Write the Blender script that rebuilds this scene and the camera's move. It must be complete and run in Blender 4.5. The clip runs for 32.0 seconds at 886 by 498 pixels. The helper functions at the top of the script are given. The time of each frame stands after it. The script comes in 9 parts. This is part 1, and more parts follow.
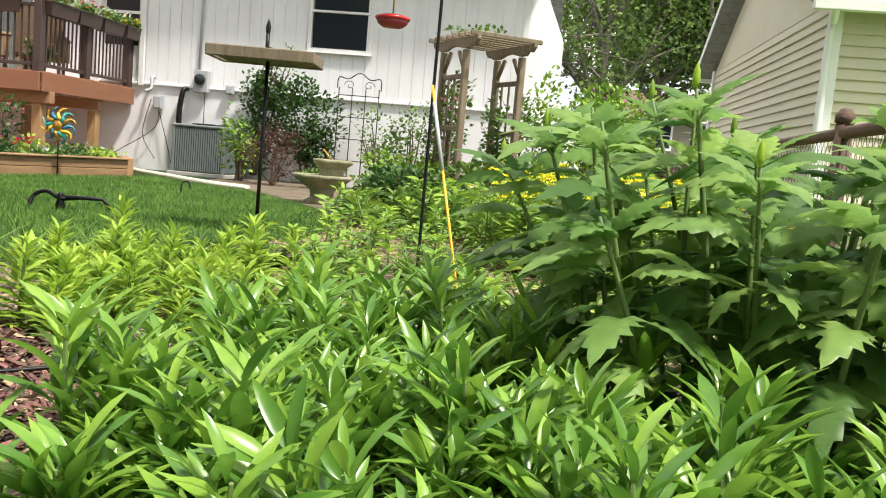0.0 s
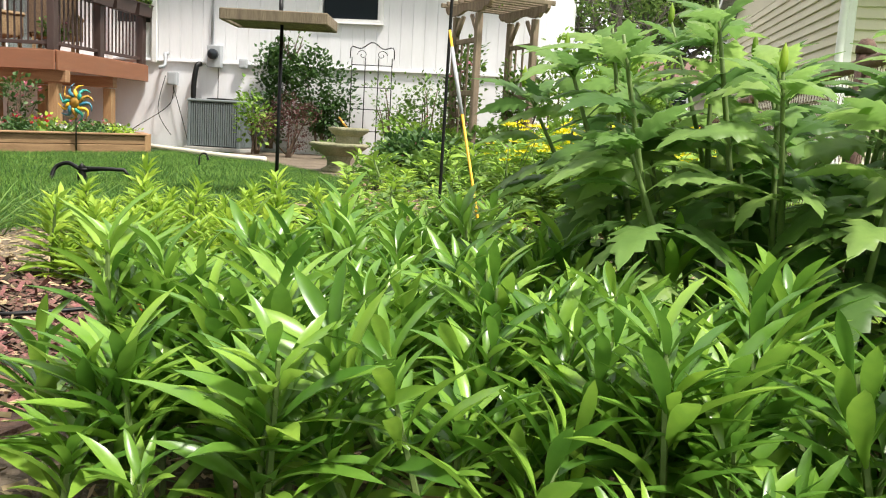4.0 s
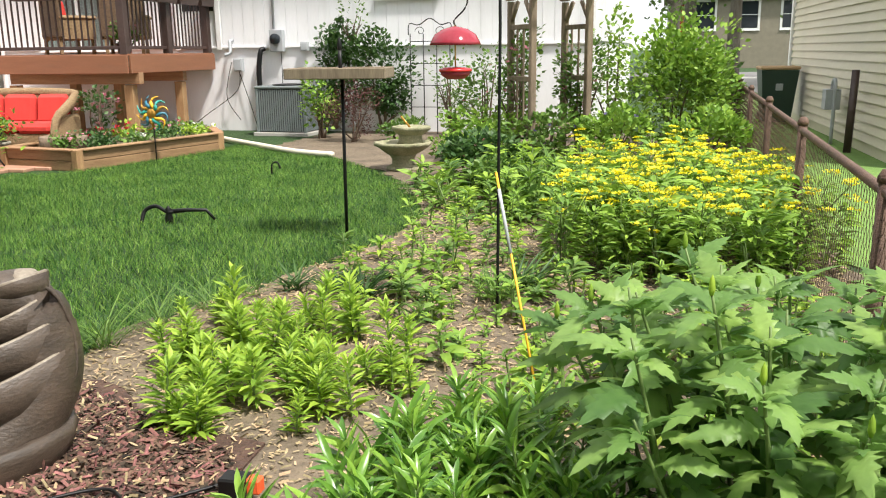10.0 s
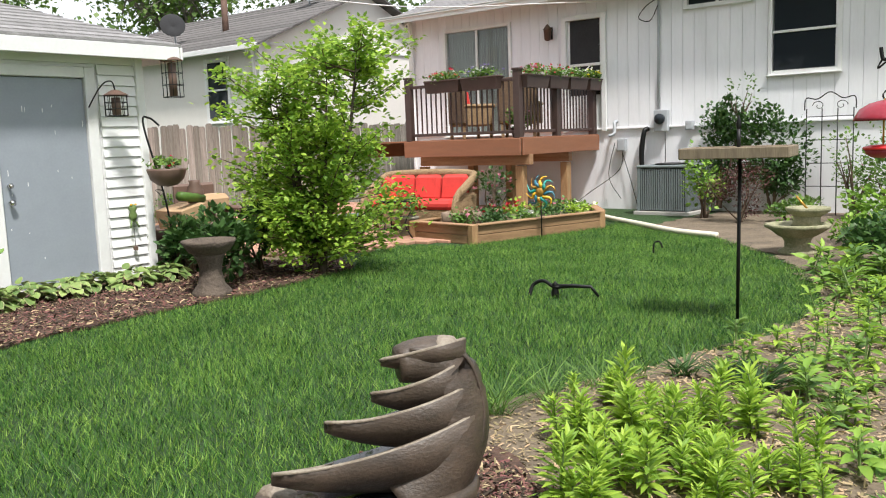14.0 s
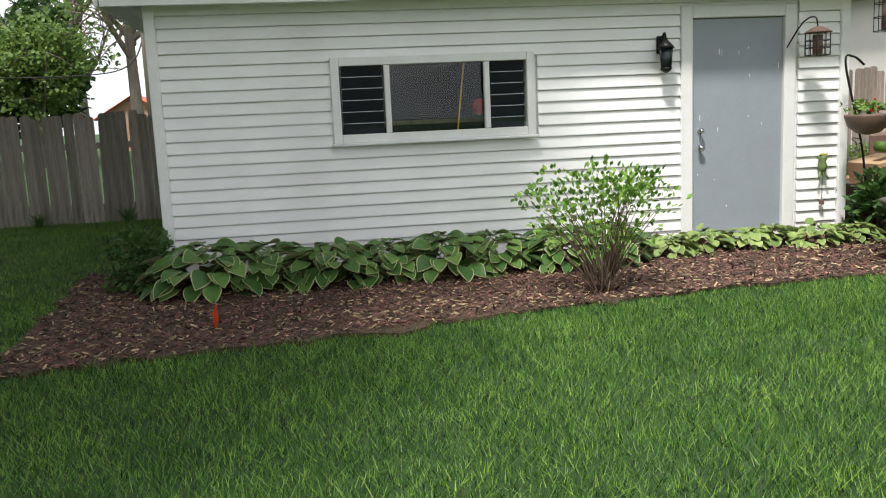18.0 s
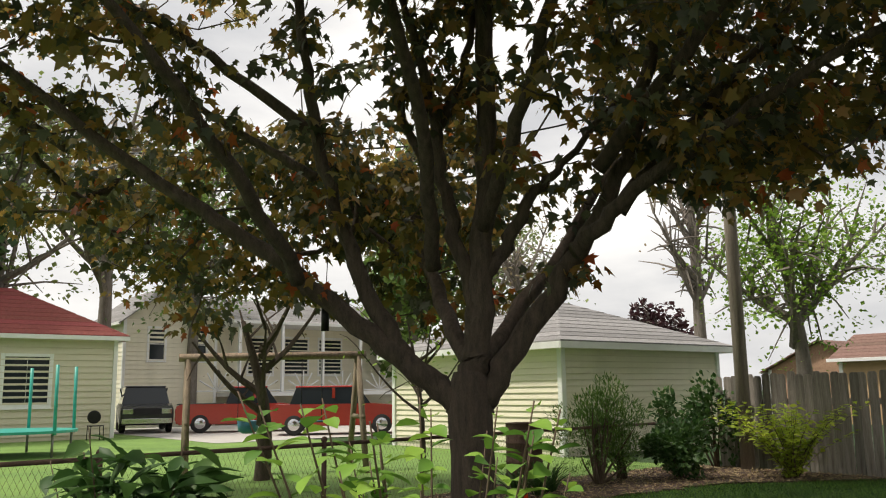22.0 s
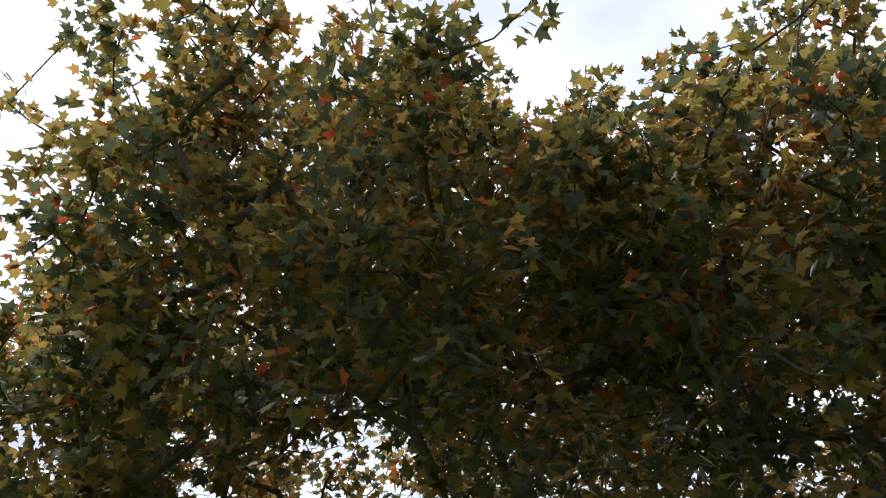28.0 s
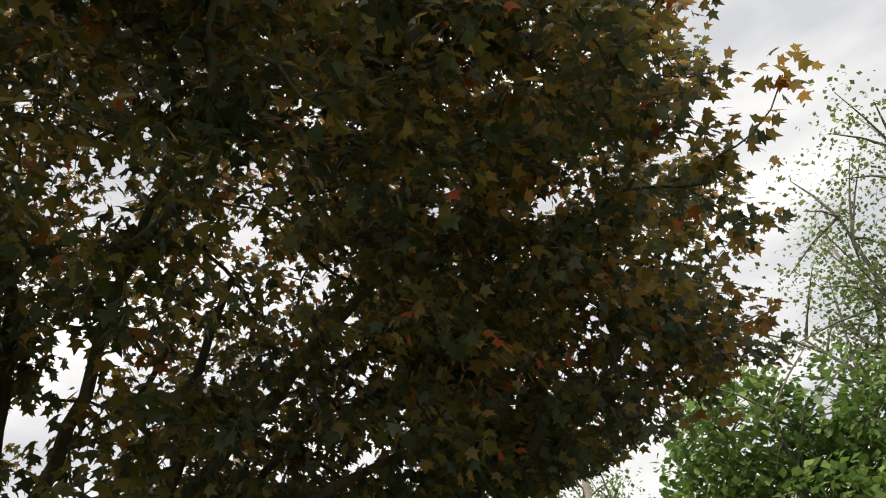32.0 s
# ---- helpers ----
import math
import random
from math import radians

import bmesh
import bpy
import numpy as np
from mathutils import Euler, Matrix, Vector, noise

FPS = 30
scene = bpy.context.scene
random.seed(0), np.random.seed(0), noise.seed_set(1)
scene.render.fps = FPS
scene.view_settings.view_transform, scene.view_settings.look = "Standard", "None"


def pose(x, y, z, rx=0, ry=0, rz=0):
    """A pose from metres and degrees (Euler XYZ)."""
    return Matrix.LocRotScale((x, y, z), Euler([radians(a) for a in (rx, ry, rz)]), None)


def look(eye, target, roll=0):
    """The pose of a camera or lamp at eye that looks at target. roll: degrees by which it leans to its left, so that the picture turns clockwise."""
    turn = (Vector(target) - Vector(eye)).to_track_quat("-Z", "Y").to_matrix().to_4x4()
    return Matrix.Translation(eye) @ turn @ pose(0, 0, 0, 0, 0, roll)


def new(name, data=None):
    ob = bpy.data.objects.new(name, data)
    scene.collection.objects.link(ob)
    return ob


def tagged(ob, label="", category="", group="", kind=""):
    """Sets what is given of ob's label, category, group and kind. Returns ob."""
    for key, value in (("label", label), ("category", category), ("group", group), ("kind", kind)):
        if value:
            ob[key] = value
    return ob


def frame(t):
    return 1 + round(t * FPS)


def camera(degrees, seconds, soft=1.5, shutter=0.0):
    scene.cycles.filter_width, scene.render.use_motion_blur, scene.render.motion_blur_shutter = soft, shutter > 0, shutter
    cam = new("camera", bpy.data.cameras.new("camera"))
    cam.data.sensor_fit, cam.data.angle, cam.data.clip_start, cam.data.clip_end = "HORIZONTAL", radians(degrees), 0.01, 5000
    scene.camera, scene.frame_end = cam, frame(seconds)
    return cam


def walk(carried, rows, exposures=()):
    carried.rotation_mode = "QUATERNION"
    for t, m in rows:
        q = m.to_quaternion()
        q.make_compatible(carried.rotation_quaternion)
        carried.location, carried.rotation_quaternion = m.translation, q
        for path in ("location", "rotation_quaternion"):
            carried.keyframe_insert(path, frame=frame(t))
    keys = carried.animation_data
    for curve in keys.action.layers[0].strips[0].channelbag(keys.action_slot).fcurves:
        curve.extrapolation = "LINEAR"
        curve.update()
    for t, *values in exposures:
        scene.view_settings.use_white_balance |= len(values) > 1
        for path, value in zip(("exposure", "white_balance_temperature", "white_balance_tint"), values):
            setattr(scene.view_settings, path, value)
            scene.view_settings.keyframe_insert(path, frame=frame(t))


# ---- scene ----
cam = camera(55.5, 32.0, soft=1.1)
PATH = [
    (0, (-0.513, 0.590, 0.645), (-0.761, 2.563, 0.429), 5.0),
    (0.5, (-0.519, 0.561, 0.635), (-0.735, 2.528, 0.342), 4.8),
    (1, (-0.549, 0.539, 0.636), (-0.755, 2.499, 0.297), 4.5),
    (1.5, (-0.511, 0.534, 0.645), (-0.746, 2.498, 0.349), 4.4),
    (2, (-0.508, 0.518, 0.643), (-0.795, 2.484, 0.419), 4.4),
    (2.5, (-0.506, 0.540, 0.610), (-0.817, 2.507, 0.424), 4.3),
    (3, (-0.496, 0.562, 0.560), (-0.768, 2.535, 0.379), 4.0),
    (3.5, (-0.520, 0.562, 0.534), (-0.791, 2.531, 0.306), 3.6),
    (5.5, (-0.514, 0.481, 0.717), (-0.829, 2.420, 0.341), 2.7),
    (6, (-0.497, 0.475, 0.813), (-0.805, 2.408, 0.400), 2.6),
    (6.5, (-0.483, 0.461, 0.887), (-0.797, 2.388, 0.454), 2.3),
    (7, (-0.476, 0.451, 0.960), (-0.818, 2.370, 0.511), 1.4),
    (7.5, (-0.465, 0.432, 1.027), (-0.820, 2.344, 0.561), 0.8),
    (8, (-0.470, 0.421, 1.095), (-0.823, 2.333, 0.629), 0.9),
    (8.5, (-0.476, 0.407, 1.176), (-0.818, 2.318, 0.698), 1.0),
    (9, (-0.483, 0.399, 1.236), (-0.825, 2.302, 0.727), 0.7),
    (9.5, (-0.467, 0.374, 1.290), (-0.833, 2.269, 0.765), -0.1),
    (10, (-0.448, 0.356, 1.348), (-0.886, 2.252, 0.890), -0.7),
    (10.5, (-0.410, 0.329, 1.388), (-0.948, 2.233, 1.097), -0.9),
    (11, (-0.376, 0.322, 1.388), (-0.978, 2.218, 1.182), -1.1),
    (11.5, (-0.363, 0.315, 1.378), (-1.042, 2.185, 1.176), -1.4),
    (12, (-0.347, 0.303, 1.362), (-1.105, 2.139, 1.132), -1.4),
    (12.5, (-0.356, 0.305, 1.350), (-1.194, 2.103, 1.088), -1.4),
    (13, (-0.408, 0.317, 1.347), (-1.347, 2.059, 1.062), -1.9),
    (13.5, (-0.497, 0.324, 1.354), (-1.580, 1.982, 1.071), -2.0),
    (15.5, (-0.737, 0.415, 1.380), (-2.308, 1.639, 1.206), -2.4),
    (16, (-0.763, 0.463, 1.388), (-2.455, 1.512, 1.197), -2.0),
    (16.5, (-0.786, 0.517, 1.374), (-2.588, 1.346, 1.120), -1.5),
    (17, (-0.841, 0.513, 1.358), (-2.723, 1.122, 1.059), -1.6),
    (17.5, (-1.015, 0.492, 1.331), (-2.938, 0.951, 1.032), -1.9),
    (18, (-1.162, 0.503, 1.320), (-3.115, 0.798, 1.010), -2.6),
    (18.5, (-1.232, 0.529, 1.348), (-3.212, 0.441, 1.076), -2.9),
    (19, (-1.201, 0.479, 1.365), (-3.111, -0.073, 1.151), -3.4),
    (19.5, (-1.143, 0.424, 1.372), (-2.908, -0.498, 1.187), -3.6),
    (20, (-1.107, 0.365, 1.371), (-2.699, -0.840, 1.247), -3.4),
    (20.5, (-1.110, 0.328, 1.369), (-2.558, -1.051, 1.341), -3.0),
    (21, (-1.111, 0.305, 1.373), (-2.461, -1.168, 1.457), -2.5),
    (21.5, (-1.116, 0.315, 1.363), (-2.390, -1.213, 1.566), -1.7),
    (22, (-1.128, 0.312, 1.350), (-2.339, -1.244, 1.686), -0.8),
    (22.5, (-1.092, 0.343, 1.343), (-2.235, -1.226, 1.825), -0.3),
    (23, (-1.046, 0.387, 1.350), (-2.116, -1.183, 1.974), 0.0),
    (23.5, (-1.024, 0.401, 1.348), (-2.002, -1.186, 2.072), 0.6),
    (24, (-1.001, 0.417, 1.372), (-1.849, -1.224, 2.140), 1.9),
    (24.5, (-0.979, 0.416, 1.388), (-1.697, -1.254, 2.222), 3.3),
    (25, (-0.947, 0.422, 1.405), (-1.576, -1.213, 2.371), 4.6),
    (25.5, (-0.916, 0.462, 1.416), (-1.505, -1.086, 2.537), 5.3),
    (27.5, (-0.916, 0.462, 1.511), (-1.341, -0.684, 3.093), 5.5),
    (28, (-0.913, 0.443, 1.514), (-1.406, -0.522, 3.195), 1.9),
    (28.5, (-0.898, 0.422, 1.539), (-1.550, -0.381, 3.250), -4.1),
    (29, (-0.876, 0.403, 1.562), (-1.750, -0.237, 3.244), -11.2),
    (29.5, (-0.868, 0.386, 1.594), (-1.921, -0.132, 3.214), -14.0),
    (30, (-0.858, 0.372, 1.623), (-2.070, -0.036, 3.161), -15.1),
    (30.5, (-0.849, 0.363, 1.657), (-2.184, -0.005, 3.101), -14.1),
    (31, (-0.843, 0.367, 1.712), (-2.311, -0.017, 3.015), -12.1),
    (31.5, (-0.831, 0.358, 1.768), (-2.418, -0.060, 2.912), -10.1),
    (32, (-0.814, 0.342, 1.800), (-2.458, -0.145, 2.830), -8.0),
]
walk(cam, [(t, look(eye, target, roll)) for t, eye, target, roll in PATH], exposures=[(0.0, 0.85, 6700, 10), (1.0, 0.95, 6700, 10), (2.0, 0.98, 6700, 10), (3.0, 0.9, 6700, 10), (6.0, 1.02, 6700, 10), (7.0, 1.05, 6700, 10), (8.0, 1.0, 6700, 10), (9.0, 0.94, 6700, 10), (10.0, 0.88, 6600, 10), (10.6, 0.68, 6500, 10), (11.0, 0.55, 6450, 10), (12.0, 0.53, 6350, 10), (13.5, 0.68, 6350, 10), (15.5, 0.45, 6350, 10), (16.0, 0.4, 6350, 10), (17.5, 0.53, 6450, 10), (18.2, 0.50, 6450, 10), (19.0, 0.27, 6750, 10), (20.0, 0.10, 6700, 10), (21.0, 0.05, 6900, 10), (22.0, 0.15, 7000, 10), (23.0, -0.25, 6800, 10), (24.0, -0.38, 6650, 10), (25.5, -0.25, 6500, 10), (27.5, 0.45, 6100, 10), (28.2, 0.25, 6150, 10), (29.0, -0.17, 6450, 10), (30.0, -0.22, 6500, 10), (31.0, -0.05, 6600, 10), (32.0, 0.20, 6900, 10)])

# ---- world and light ----
world = bpy.data.worlds.new("world")
scene.world = world
world.use_nodes = True
wn, wl = world.node_tree.nodes, world.node_tree.links
wn.clear()
SUN_EL, SUN_AZ = 61.0, 123.0   # degrees; azimuth clockwise from +y
sky = wn.new("ShaderNodeTexSky")
sky.sky_type = "NISHITA"
sky.sun_disc = False
sky.sun_elevation, sky.sun_rotation = radians(SUN_EL), radians(SUN_AZ)
sky.dust_density, sky.air_density = 4.0, 1.0
# overcast: soft grey cloud layers over the clear sky
tc = wn.new("ShaderNodeTexCoord")
mp = wn.new("ShaderNodeMapping")
mp.inputs["Scale"].default_value = (1.6, 1.6, 4.5)
cl = wn.new("ShaderNodeTexNoise")
cl.inputs["Scale"].default_value, cl.inputs["Detail"].default_value = 1.7, 7.0
cr = wn.new("ShaderNodeValToRGB")
cr.color_ramp.elements[0].position, cr.color_ramp.elements[0].color = 0.36, (6.6, 6.9, 7.5, 1)
cr.color_ramp.elements[1].position, cr.color_ramp.elements[1].color = 0.62, (11.5, 11.6, 11.8, 1)
mx = wn.new("ShaderNodeMix")
mx.data_type = "RGBA"
mx.inputs[0].default_value = 0.93
bg = wn.new("ShaderNodeBackground")
bg.inputs[1].default_value = 0.092
wo = wn.new("ShaderNodeOutputWorld")
wl.new(tc.outputs["Generated"], mp.inputs[0])
wl.new(mp.outputs[0], cl.inputs["Vector"])
wl.new(cl.outputs["Fac"], cr.inputs[0])
wl.new(sky.outputs[0], mx.inputs[6])
wl.new(cr.outputs[0], mx.inputs[7])
wl.new(mx.outputs[2], bg.inputs[0])
wl.new(bg.outputs[0], wo.inputs[0])
sun = new("sun", bpy.data.lights.new("sun", "SUN"))
sun.data.energy, sun.data.angle, sun.data.color = 3.7, radians(6), (1.0, 0.96, 0.9)
_a, _e = radians(SUN_AZ), radians(SUN_EL)
_d = Vector((math.sin(_a) * math.cos(_e), math.cos(_a) * math.cos(_e), math.sin(_e)))
sun.matrix_world = look(_d * 40, (0, 0, 0))

# ---- materials ----
def mat(name, col, rough=0.7, var=0.25, scale=6.0, metal=0.0, bump=0.0, bscale=60.0, col2=None, spec=0.5, stretch=(1, 1, 1), rand=0.0, trans=0.0, dirt=0.0):
    """Base colour varied at two scales, with fine relief. rand: spread between pieces; trans: light through leaves."""
    m = bpy.data.materials.new(name)
    m.use_nodes = True
    n, l = m.node_tree.nodes, m.node_tree.links
    p = n["Principled BSDF"]
    p.inputs["Roughness"].default_value, p.inputs["Metallic"].default_value = rough, metal
    p.inputs["Specular IOR Level"].default_value = spec
    t = n.new("ShaderNodeTexCoord")
    g = n.new("ShaderNodeMapping")
    g.inputs["Scale"].default_value = stretch
    l.new(t.outputs["Object"], g.inputs[0])
    n1, n2 = n.new("ShaderNodeTexNoise"), n.new("ShaderNodeTexNoise")
    n1.inputs["Scale"].default_value, n1.inputs["Detail"].default_value = scale, 5.0
    n2.inputs["Scale"].default_value, n2.inputs["Detail"].default_value = scale * 9, 4.0
    l.new(g.outputs[0], n1.inputs["Vector"])
    l.new(g.outputs[0], n2.inputs["Vector"])
    c2 = col2 or tuple(c * (1 - var) for c in col)
    a = n.new("ShaderNodeMath")
    a.operation = "MULTIPLY_ADD"
    a.inputs[1].default_value = 0.45
    l.new(n2.outputs["Fac"], a.inputs[0])
    b = n.new("ShaderNodeMath")
    b.operation = "MULTIPLY"
    b.inputs[1].default_value = 0.6
    l.new(n1.outputs["Fac"], b.inputs[0])
    l.new(b.outputs[0], a.inputs[2])
    r = n.new("ShaderNodeValToRGB")
    r.color_ramp.elements[0].position, r.color_ramp.elements[1].position = 0.36, 0.68
    r.color_ramp.elements[0].color, r.color_ramp.elements[1].color = (*c2, 1), (*col, 1)
    l.new(a.outputs[0], r.inputs[0])
    out = r.outputs[0]
    if rand:
        h = n.new("ShaderNodeHueSaturation")
        q = n.new("ShaderNodeNewGeometry")
        o = n.new("ShaderNodeObjectInfo")
        s = n.new("ShaderNodeMath")
        s.operation = "ADD"
        l.new(q.outputs["Random Per Island"], s.inputs[0])
        l.new(o.outputs["Random"], s.inputs[1])
        f = n.new("ShaderNodeMath")
        f.operation = "FRACT"
        l.new(s.outputs[0], f.inputs[0])
        v = n.new("ShaderNodeMapRange")
        v.inputs[3].default_value, v.inputs[4].default_value = 1 - rand, 1 + rand
        l.new(f.outputs[0], v.inputs[0])
        l.new(v.outputs[0], h.inputs["Value"])
        u = n.new("ShaderNodeMapRange")
        u.inputs[3].default_value, u.inputs[4].default_value = 0.5 + rand * 0.05, 0.5 - rand * 0.05
        l.new(f.outputs[0], u.inputs[0])
        l.new(u.outputs[0], h.inputs["Hue"])
        l.new(out, h.inputs["Color"])
        out = h.outputs[0]
    if dirt:
        w = n.new("ShaderNodeTexNoise")
        w.inputs["Scale"].default_value, w.inputs["Detail"].default_value = 1.3, 8.0
        l.new(g.outputs[0], w.inputs["Vector"])
        e = n.new("ShaderNodeMapRange")
        e.inputs[1].default_value, e.inputs[2].default_value, e.inputs[4].default_value = 0.5, 0.75, dirt
        l.new(w.outputs["Fac"], e.inputs[0])
        k = n.new("ShaderNodeMix")
        k.data_type = "RGBA"
        k.inputs[7].default_value = (0.16, 0.15, 0.11, 1)
        l.new(e.outputs[0], k.inputs[0])
        l.new(out, k.inputs[6])
        out = k.outputs[2]
    l.new(out, p.inputs["Base Color"])
    if bump:
        d = n.new("ShaderNodeTexNoise")
        d.inputs["Scale"].default_value, d.inputs["Detail"].default_value = bscale, 6.0
        l.new(g.outputs[0], d.inputs["Vector"])
        k = n.new("ShaderNodeBump")
        k.inputs["Strength"].default_value, k.inputs["Distance"].default_value = bump, 0.02
        l.new(d.outputs["Fac"], k.inputs["Height"])
        l.new(k.outputs[0], p.inputs["Normal"])
    if trans:
        tb = n.new("ShaderNodeBsdfTranslucent")
        l.new(out, tb.inputs[0])
        ms = n.new("ShaderNodeMixShader")
        ms.inputs[0].default_value = trans
        l.new(p.outputs[0], ms.inputs[1])
        l.new(tb.outputs[0], ms.inputs[2])
        l.new(ms.outputs[0], n["Material Output"].inputs[0])
    return m


def glass(name, col=(0.02, 0.025, 0.03), rough=0.03):
    """Window glass: a dark, mirroring pane."""
    m = bpy.data.materials.new(name)
    m.use_nodes = True
    p = m.node_tree.nodes["Principled BSDF"]
    p.inputs["Base Color"].default_value = (*col, 1)
    p.inputs["Roughness"].default_value = rough
    p.inputs["Specular IOR Level"].default_value = 0.32
    return m


def clear_glass(name, gloss=0.10):
    """A thin clear pane: mostly see-through, with a faint mirror."""
    m = bpy.data.materials.new(name)
    m.use_nodes = True
    n, l = m.node_tree.nodes, m.node_tree.links
    t, g, k = n.new("ShaderNodeBsdfTransparent"), n.new("ShaderNodeBsdfGlossy"), n.new("ShaderNodeMixShader")
    t.inputs[0].default_value = (0.86, 0.9, 0.88, 1)
    g.inputs["Roughness"].default_value = 0.03
    k.inputs[0].default_value = gloss
    l.new(t.outputs[0], k.inputs[1])
    l.new(g.outputs[0], k.inputs[2])
    l.new(k.outputs[0], n["Material Output"].inputs[0])
    return m


M_CLEAR = clear_glass("clear_glass", 0.035)
M_SOIL = mat("soil", (0.20, 0.155, 0.105), 0.95, col2=(0.085, 0.065, 0.045), scale=3, bump=0.8, bscale=40)
# Turf darkened in colour to give the gaps between grass blades their shade.
M_TURF = mat("turf", (0.027, 0.07, 0.011), 0.95, col2=(0.016, 0.038, 0.009), scale=2.0, bump=0.6, bscale=90)
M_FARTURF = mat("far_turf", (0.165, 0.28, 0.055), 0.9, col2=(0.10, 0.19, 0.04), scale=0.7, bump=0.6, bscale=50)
M_GRASS = mat("grass_blades", (0.125, 0.275, 0.05), 0.45, col2=(0.05, 0.145, 0.025), scale=1.8, rand=1.0, trans=0.25, spec=0.25)
M_MULCH = mat("mulch", (0.11, 0.06, 0.04), 0.9, col2=(0.035, 0.02, 0.015), scale=8, bump=1.0, bscale=50)
M_CHIP = mat("bark_chips", (0.19, 0.105, 0.07), 0.85, col2=(0.04, 0.022, 0.016), scale=14, rand=0.9)
M_DRY = mat("dry_straw", (0.42, 0.33, 0.19), 0.9, col2=(0.26, 0.19, 0.1), scale=10, rand=0.4)
M_WHITE = mat("white_siding", (0.86, 0.86, 0.85), 0.5, var=0.05, scale=2, stretch=(1, 1, 3), rand=0.03, dirt=0.12)
M_HOUSE = mat("white_house_paint", (0.80, 0.80, 0.82), 0.6, var=0.06, scale=1.5, stretch=(3, 3, 0.6), rand=0.025, bump=0.12, bscale=30, dirt=0.12)
M_TRIM = mat("white_trim", (0.78, 0.78, 0.77), 0.45, var=0.08, scale=4, dirt=0.1)
M_BEIGE = mat("beige_siding", (0.60, 0.55, 0.42), 0.55, var=0.06, scale=2, rand=0.03, dirt=0.08)
M_CREAM = mat("cream_siding", (0.74, 0.69, 0.55), 0.55, var=0.07, scale=2, rand=0.03, dirt=0.15)
M_GREYDOOR = mat("grey_door_paint", (0.29, 0.32, 0.36), 0.5, var=0.1, scale=5, dirt=0.12)
M_ROOF = mat("grey_shingle", (0.28, 0.27, 0.27), 0.95, col2=(0.17, 0.165, 0.165), scale=9, bump=0.5, rand=0.18)
M_REDROOF = mat("red_shingle", (0.30, 0.075, 0.065), 0.95, col2=(0.2, 0.05, 0.045), scale=9, bump=0.5, rand=0.15)
M_BROWNROOF = mat("brown_shingle", (0.20, 0.12, 0.095), 0.95, col2=(0.13, 0.075, 0.06), scale=9, bump=0.4, rand=0.15)
M_GLASS = glass("window_glass")
# Shading of the folds is painted on as upright darker streaks.
M_CURTAIN = mat("curtain", (0.40, 0.40, 0.40), 0.9, col2=(0.14, 0.14, 0.15), scale=4, stretch=(9, 9, 0.3))
# Near-black: shade of unlit rooms put into the colour; also serves other black parts.
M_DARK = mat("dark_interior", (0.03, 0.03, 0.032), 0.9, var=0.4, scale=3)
M_DECK = mat("brown_deck_stain", (0.27, 0.115, 0.06), 0.55, var=0.2, scale=2, stretch=(1, 1, 8), dirt=0.1)
M_RAIL = mat("dark_brown_rail", (0.065, 0.04, 0.034), 0.5, var=0.3, scale=5)
M_CEDAR = mat("cedar_wood", (0.40, 0.25, 0.12), 0.7, col2=(0.25, 0.14, 0.065), scale=3, stretch=(6, 6, 0.8), bump=0.2)
M_CEDARH = mat("cedar_boards", (0.36, 0.22, 0.115), 0.7, col2=(0.22, 0.12, 0.06), scale=3, stretch=(0.8, 0.8, 8), bump=0.2, rand=0.15)
M_OLDWOOD = mat("weathered_wood", (0.29, 0.225, 0.155), 0.9, col2=(0.14, 0.105, 0.075), scale=2.5, stretch=(7, 7, 0.6), bump=0.4, rand=0.2)
M_PICKET = mat("weathered_pickets", (0.38, 0.345, 0.30), 0.9, col2=(0.15, 0.13, 0.108), scale=1.6, stretch=(9, 9, 0.5), bump=0.5, rand=0.3)
M_POLE = mat("utility_pole_wood", (0.30, 0.26, 0.21), 0.9, col2=(0.17, 0.145, 0.12), scale=3, stretch=(6, 6, 0.4), bump=0.4)
M_BARK = mat("maple_bark", (0.12, 0.088, 0.065), 0.95, col2=(0.043, 0.032, 0.025), scale=5, stretch=(4, 4, 0.9), bump=1.0, bscale=24)
M_BARK2 = mat("grey_bark", (0.24, 0.21, 0.18), 0.95, col2=(0.12, 0.1, 0.085), scale=4, stretch=(3, 3, 0.7), bump=0.6)
M_STEM = mat("green_stem", (0.16, 0.24, 0.07), 0.6, var=0.3, scale=9)
M_TWIG = mat("brown_twig", (0.13, 0.09, 0.06), 0.9, var=0.3, scale=9)
M_BLACK = mat("black_metal", (0.018, 0.018, 0.018), 0.45, var=0.3, scale=20, metal=0.6)
M_RUST = mat("rusty_steel", (0.17, 0.105, 0.075), 0.8, col2=(0.09, 0.055, 0.045), scale=9, metal=0.3, bump=0.3, bscale=120)
M_GALV = mat("galvanised_wire", (0.30, 0.29, 0.27), 0.55, var=0.4, scale=9, metal=0.5)
M_GREYPLASTIC = mat("grey_plastic", (0.40, 0.42, 0.44), 0.5, var=0.1, scale=6)
M_ACBODY = mat("grey_green_enamel", (0.17, 0.20, 0.20), 0.5, var=0.12, scale=6)
M_STONE = mat("cast_stone", (0.33, 0.31, 0.25), 0.9, col2=(0.17, 0.16, 0.11), scale=5, bump=0.6, bscale=35)
M_MOSS = mat("mossy_stone", (0.36, 0.33, 0.22), 0.9, col2=(0.17, 0.18, 0.09), scale=6, bump=0.6, bscale=35)
M_BRONZE = mat("brown_resin", (0.088, 0.063, 0.045), 0.5, col2=(0.042, 0.032, 0.024), scale=9, stretch=(1, 1, 1.6), bump=0.22, bscale=60)
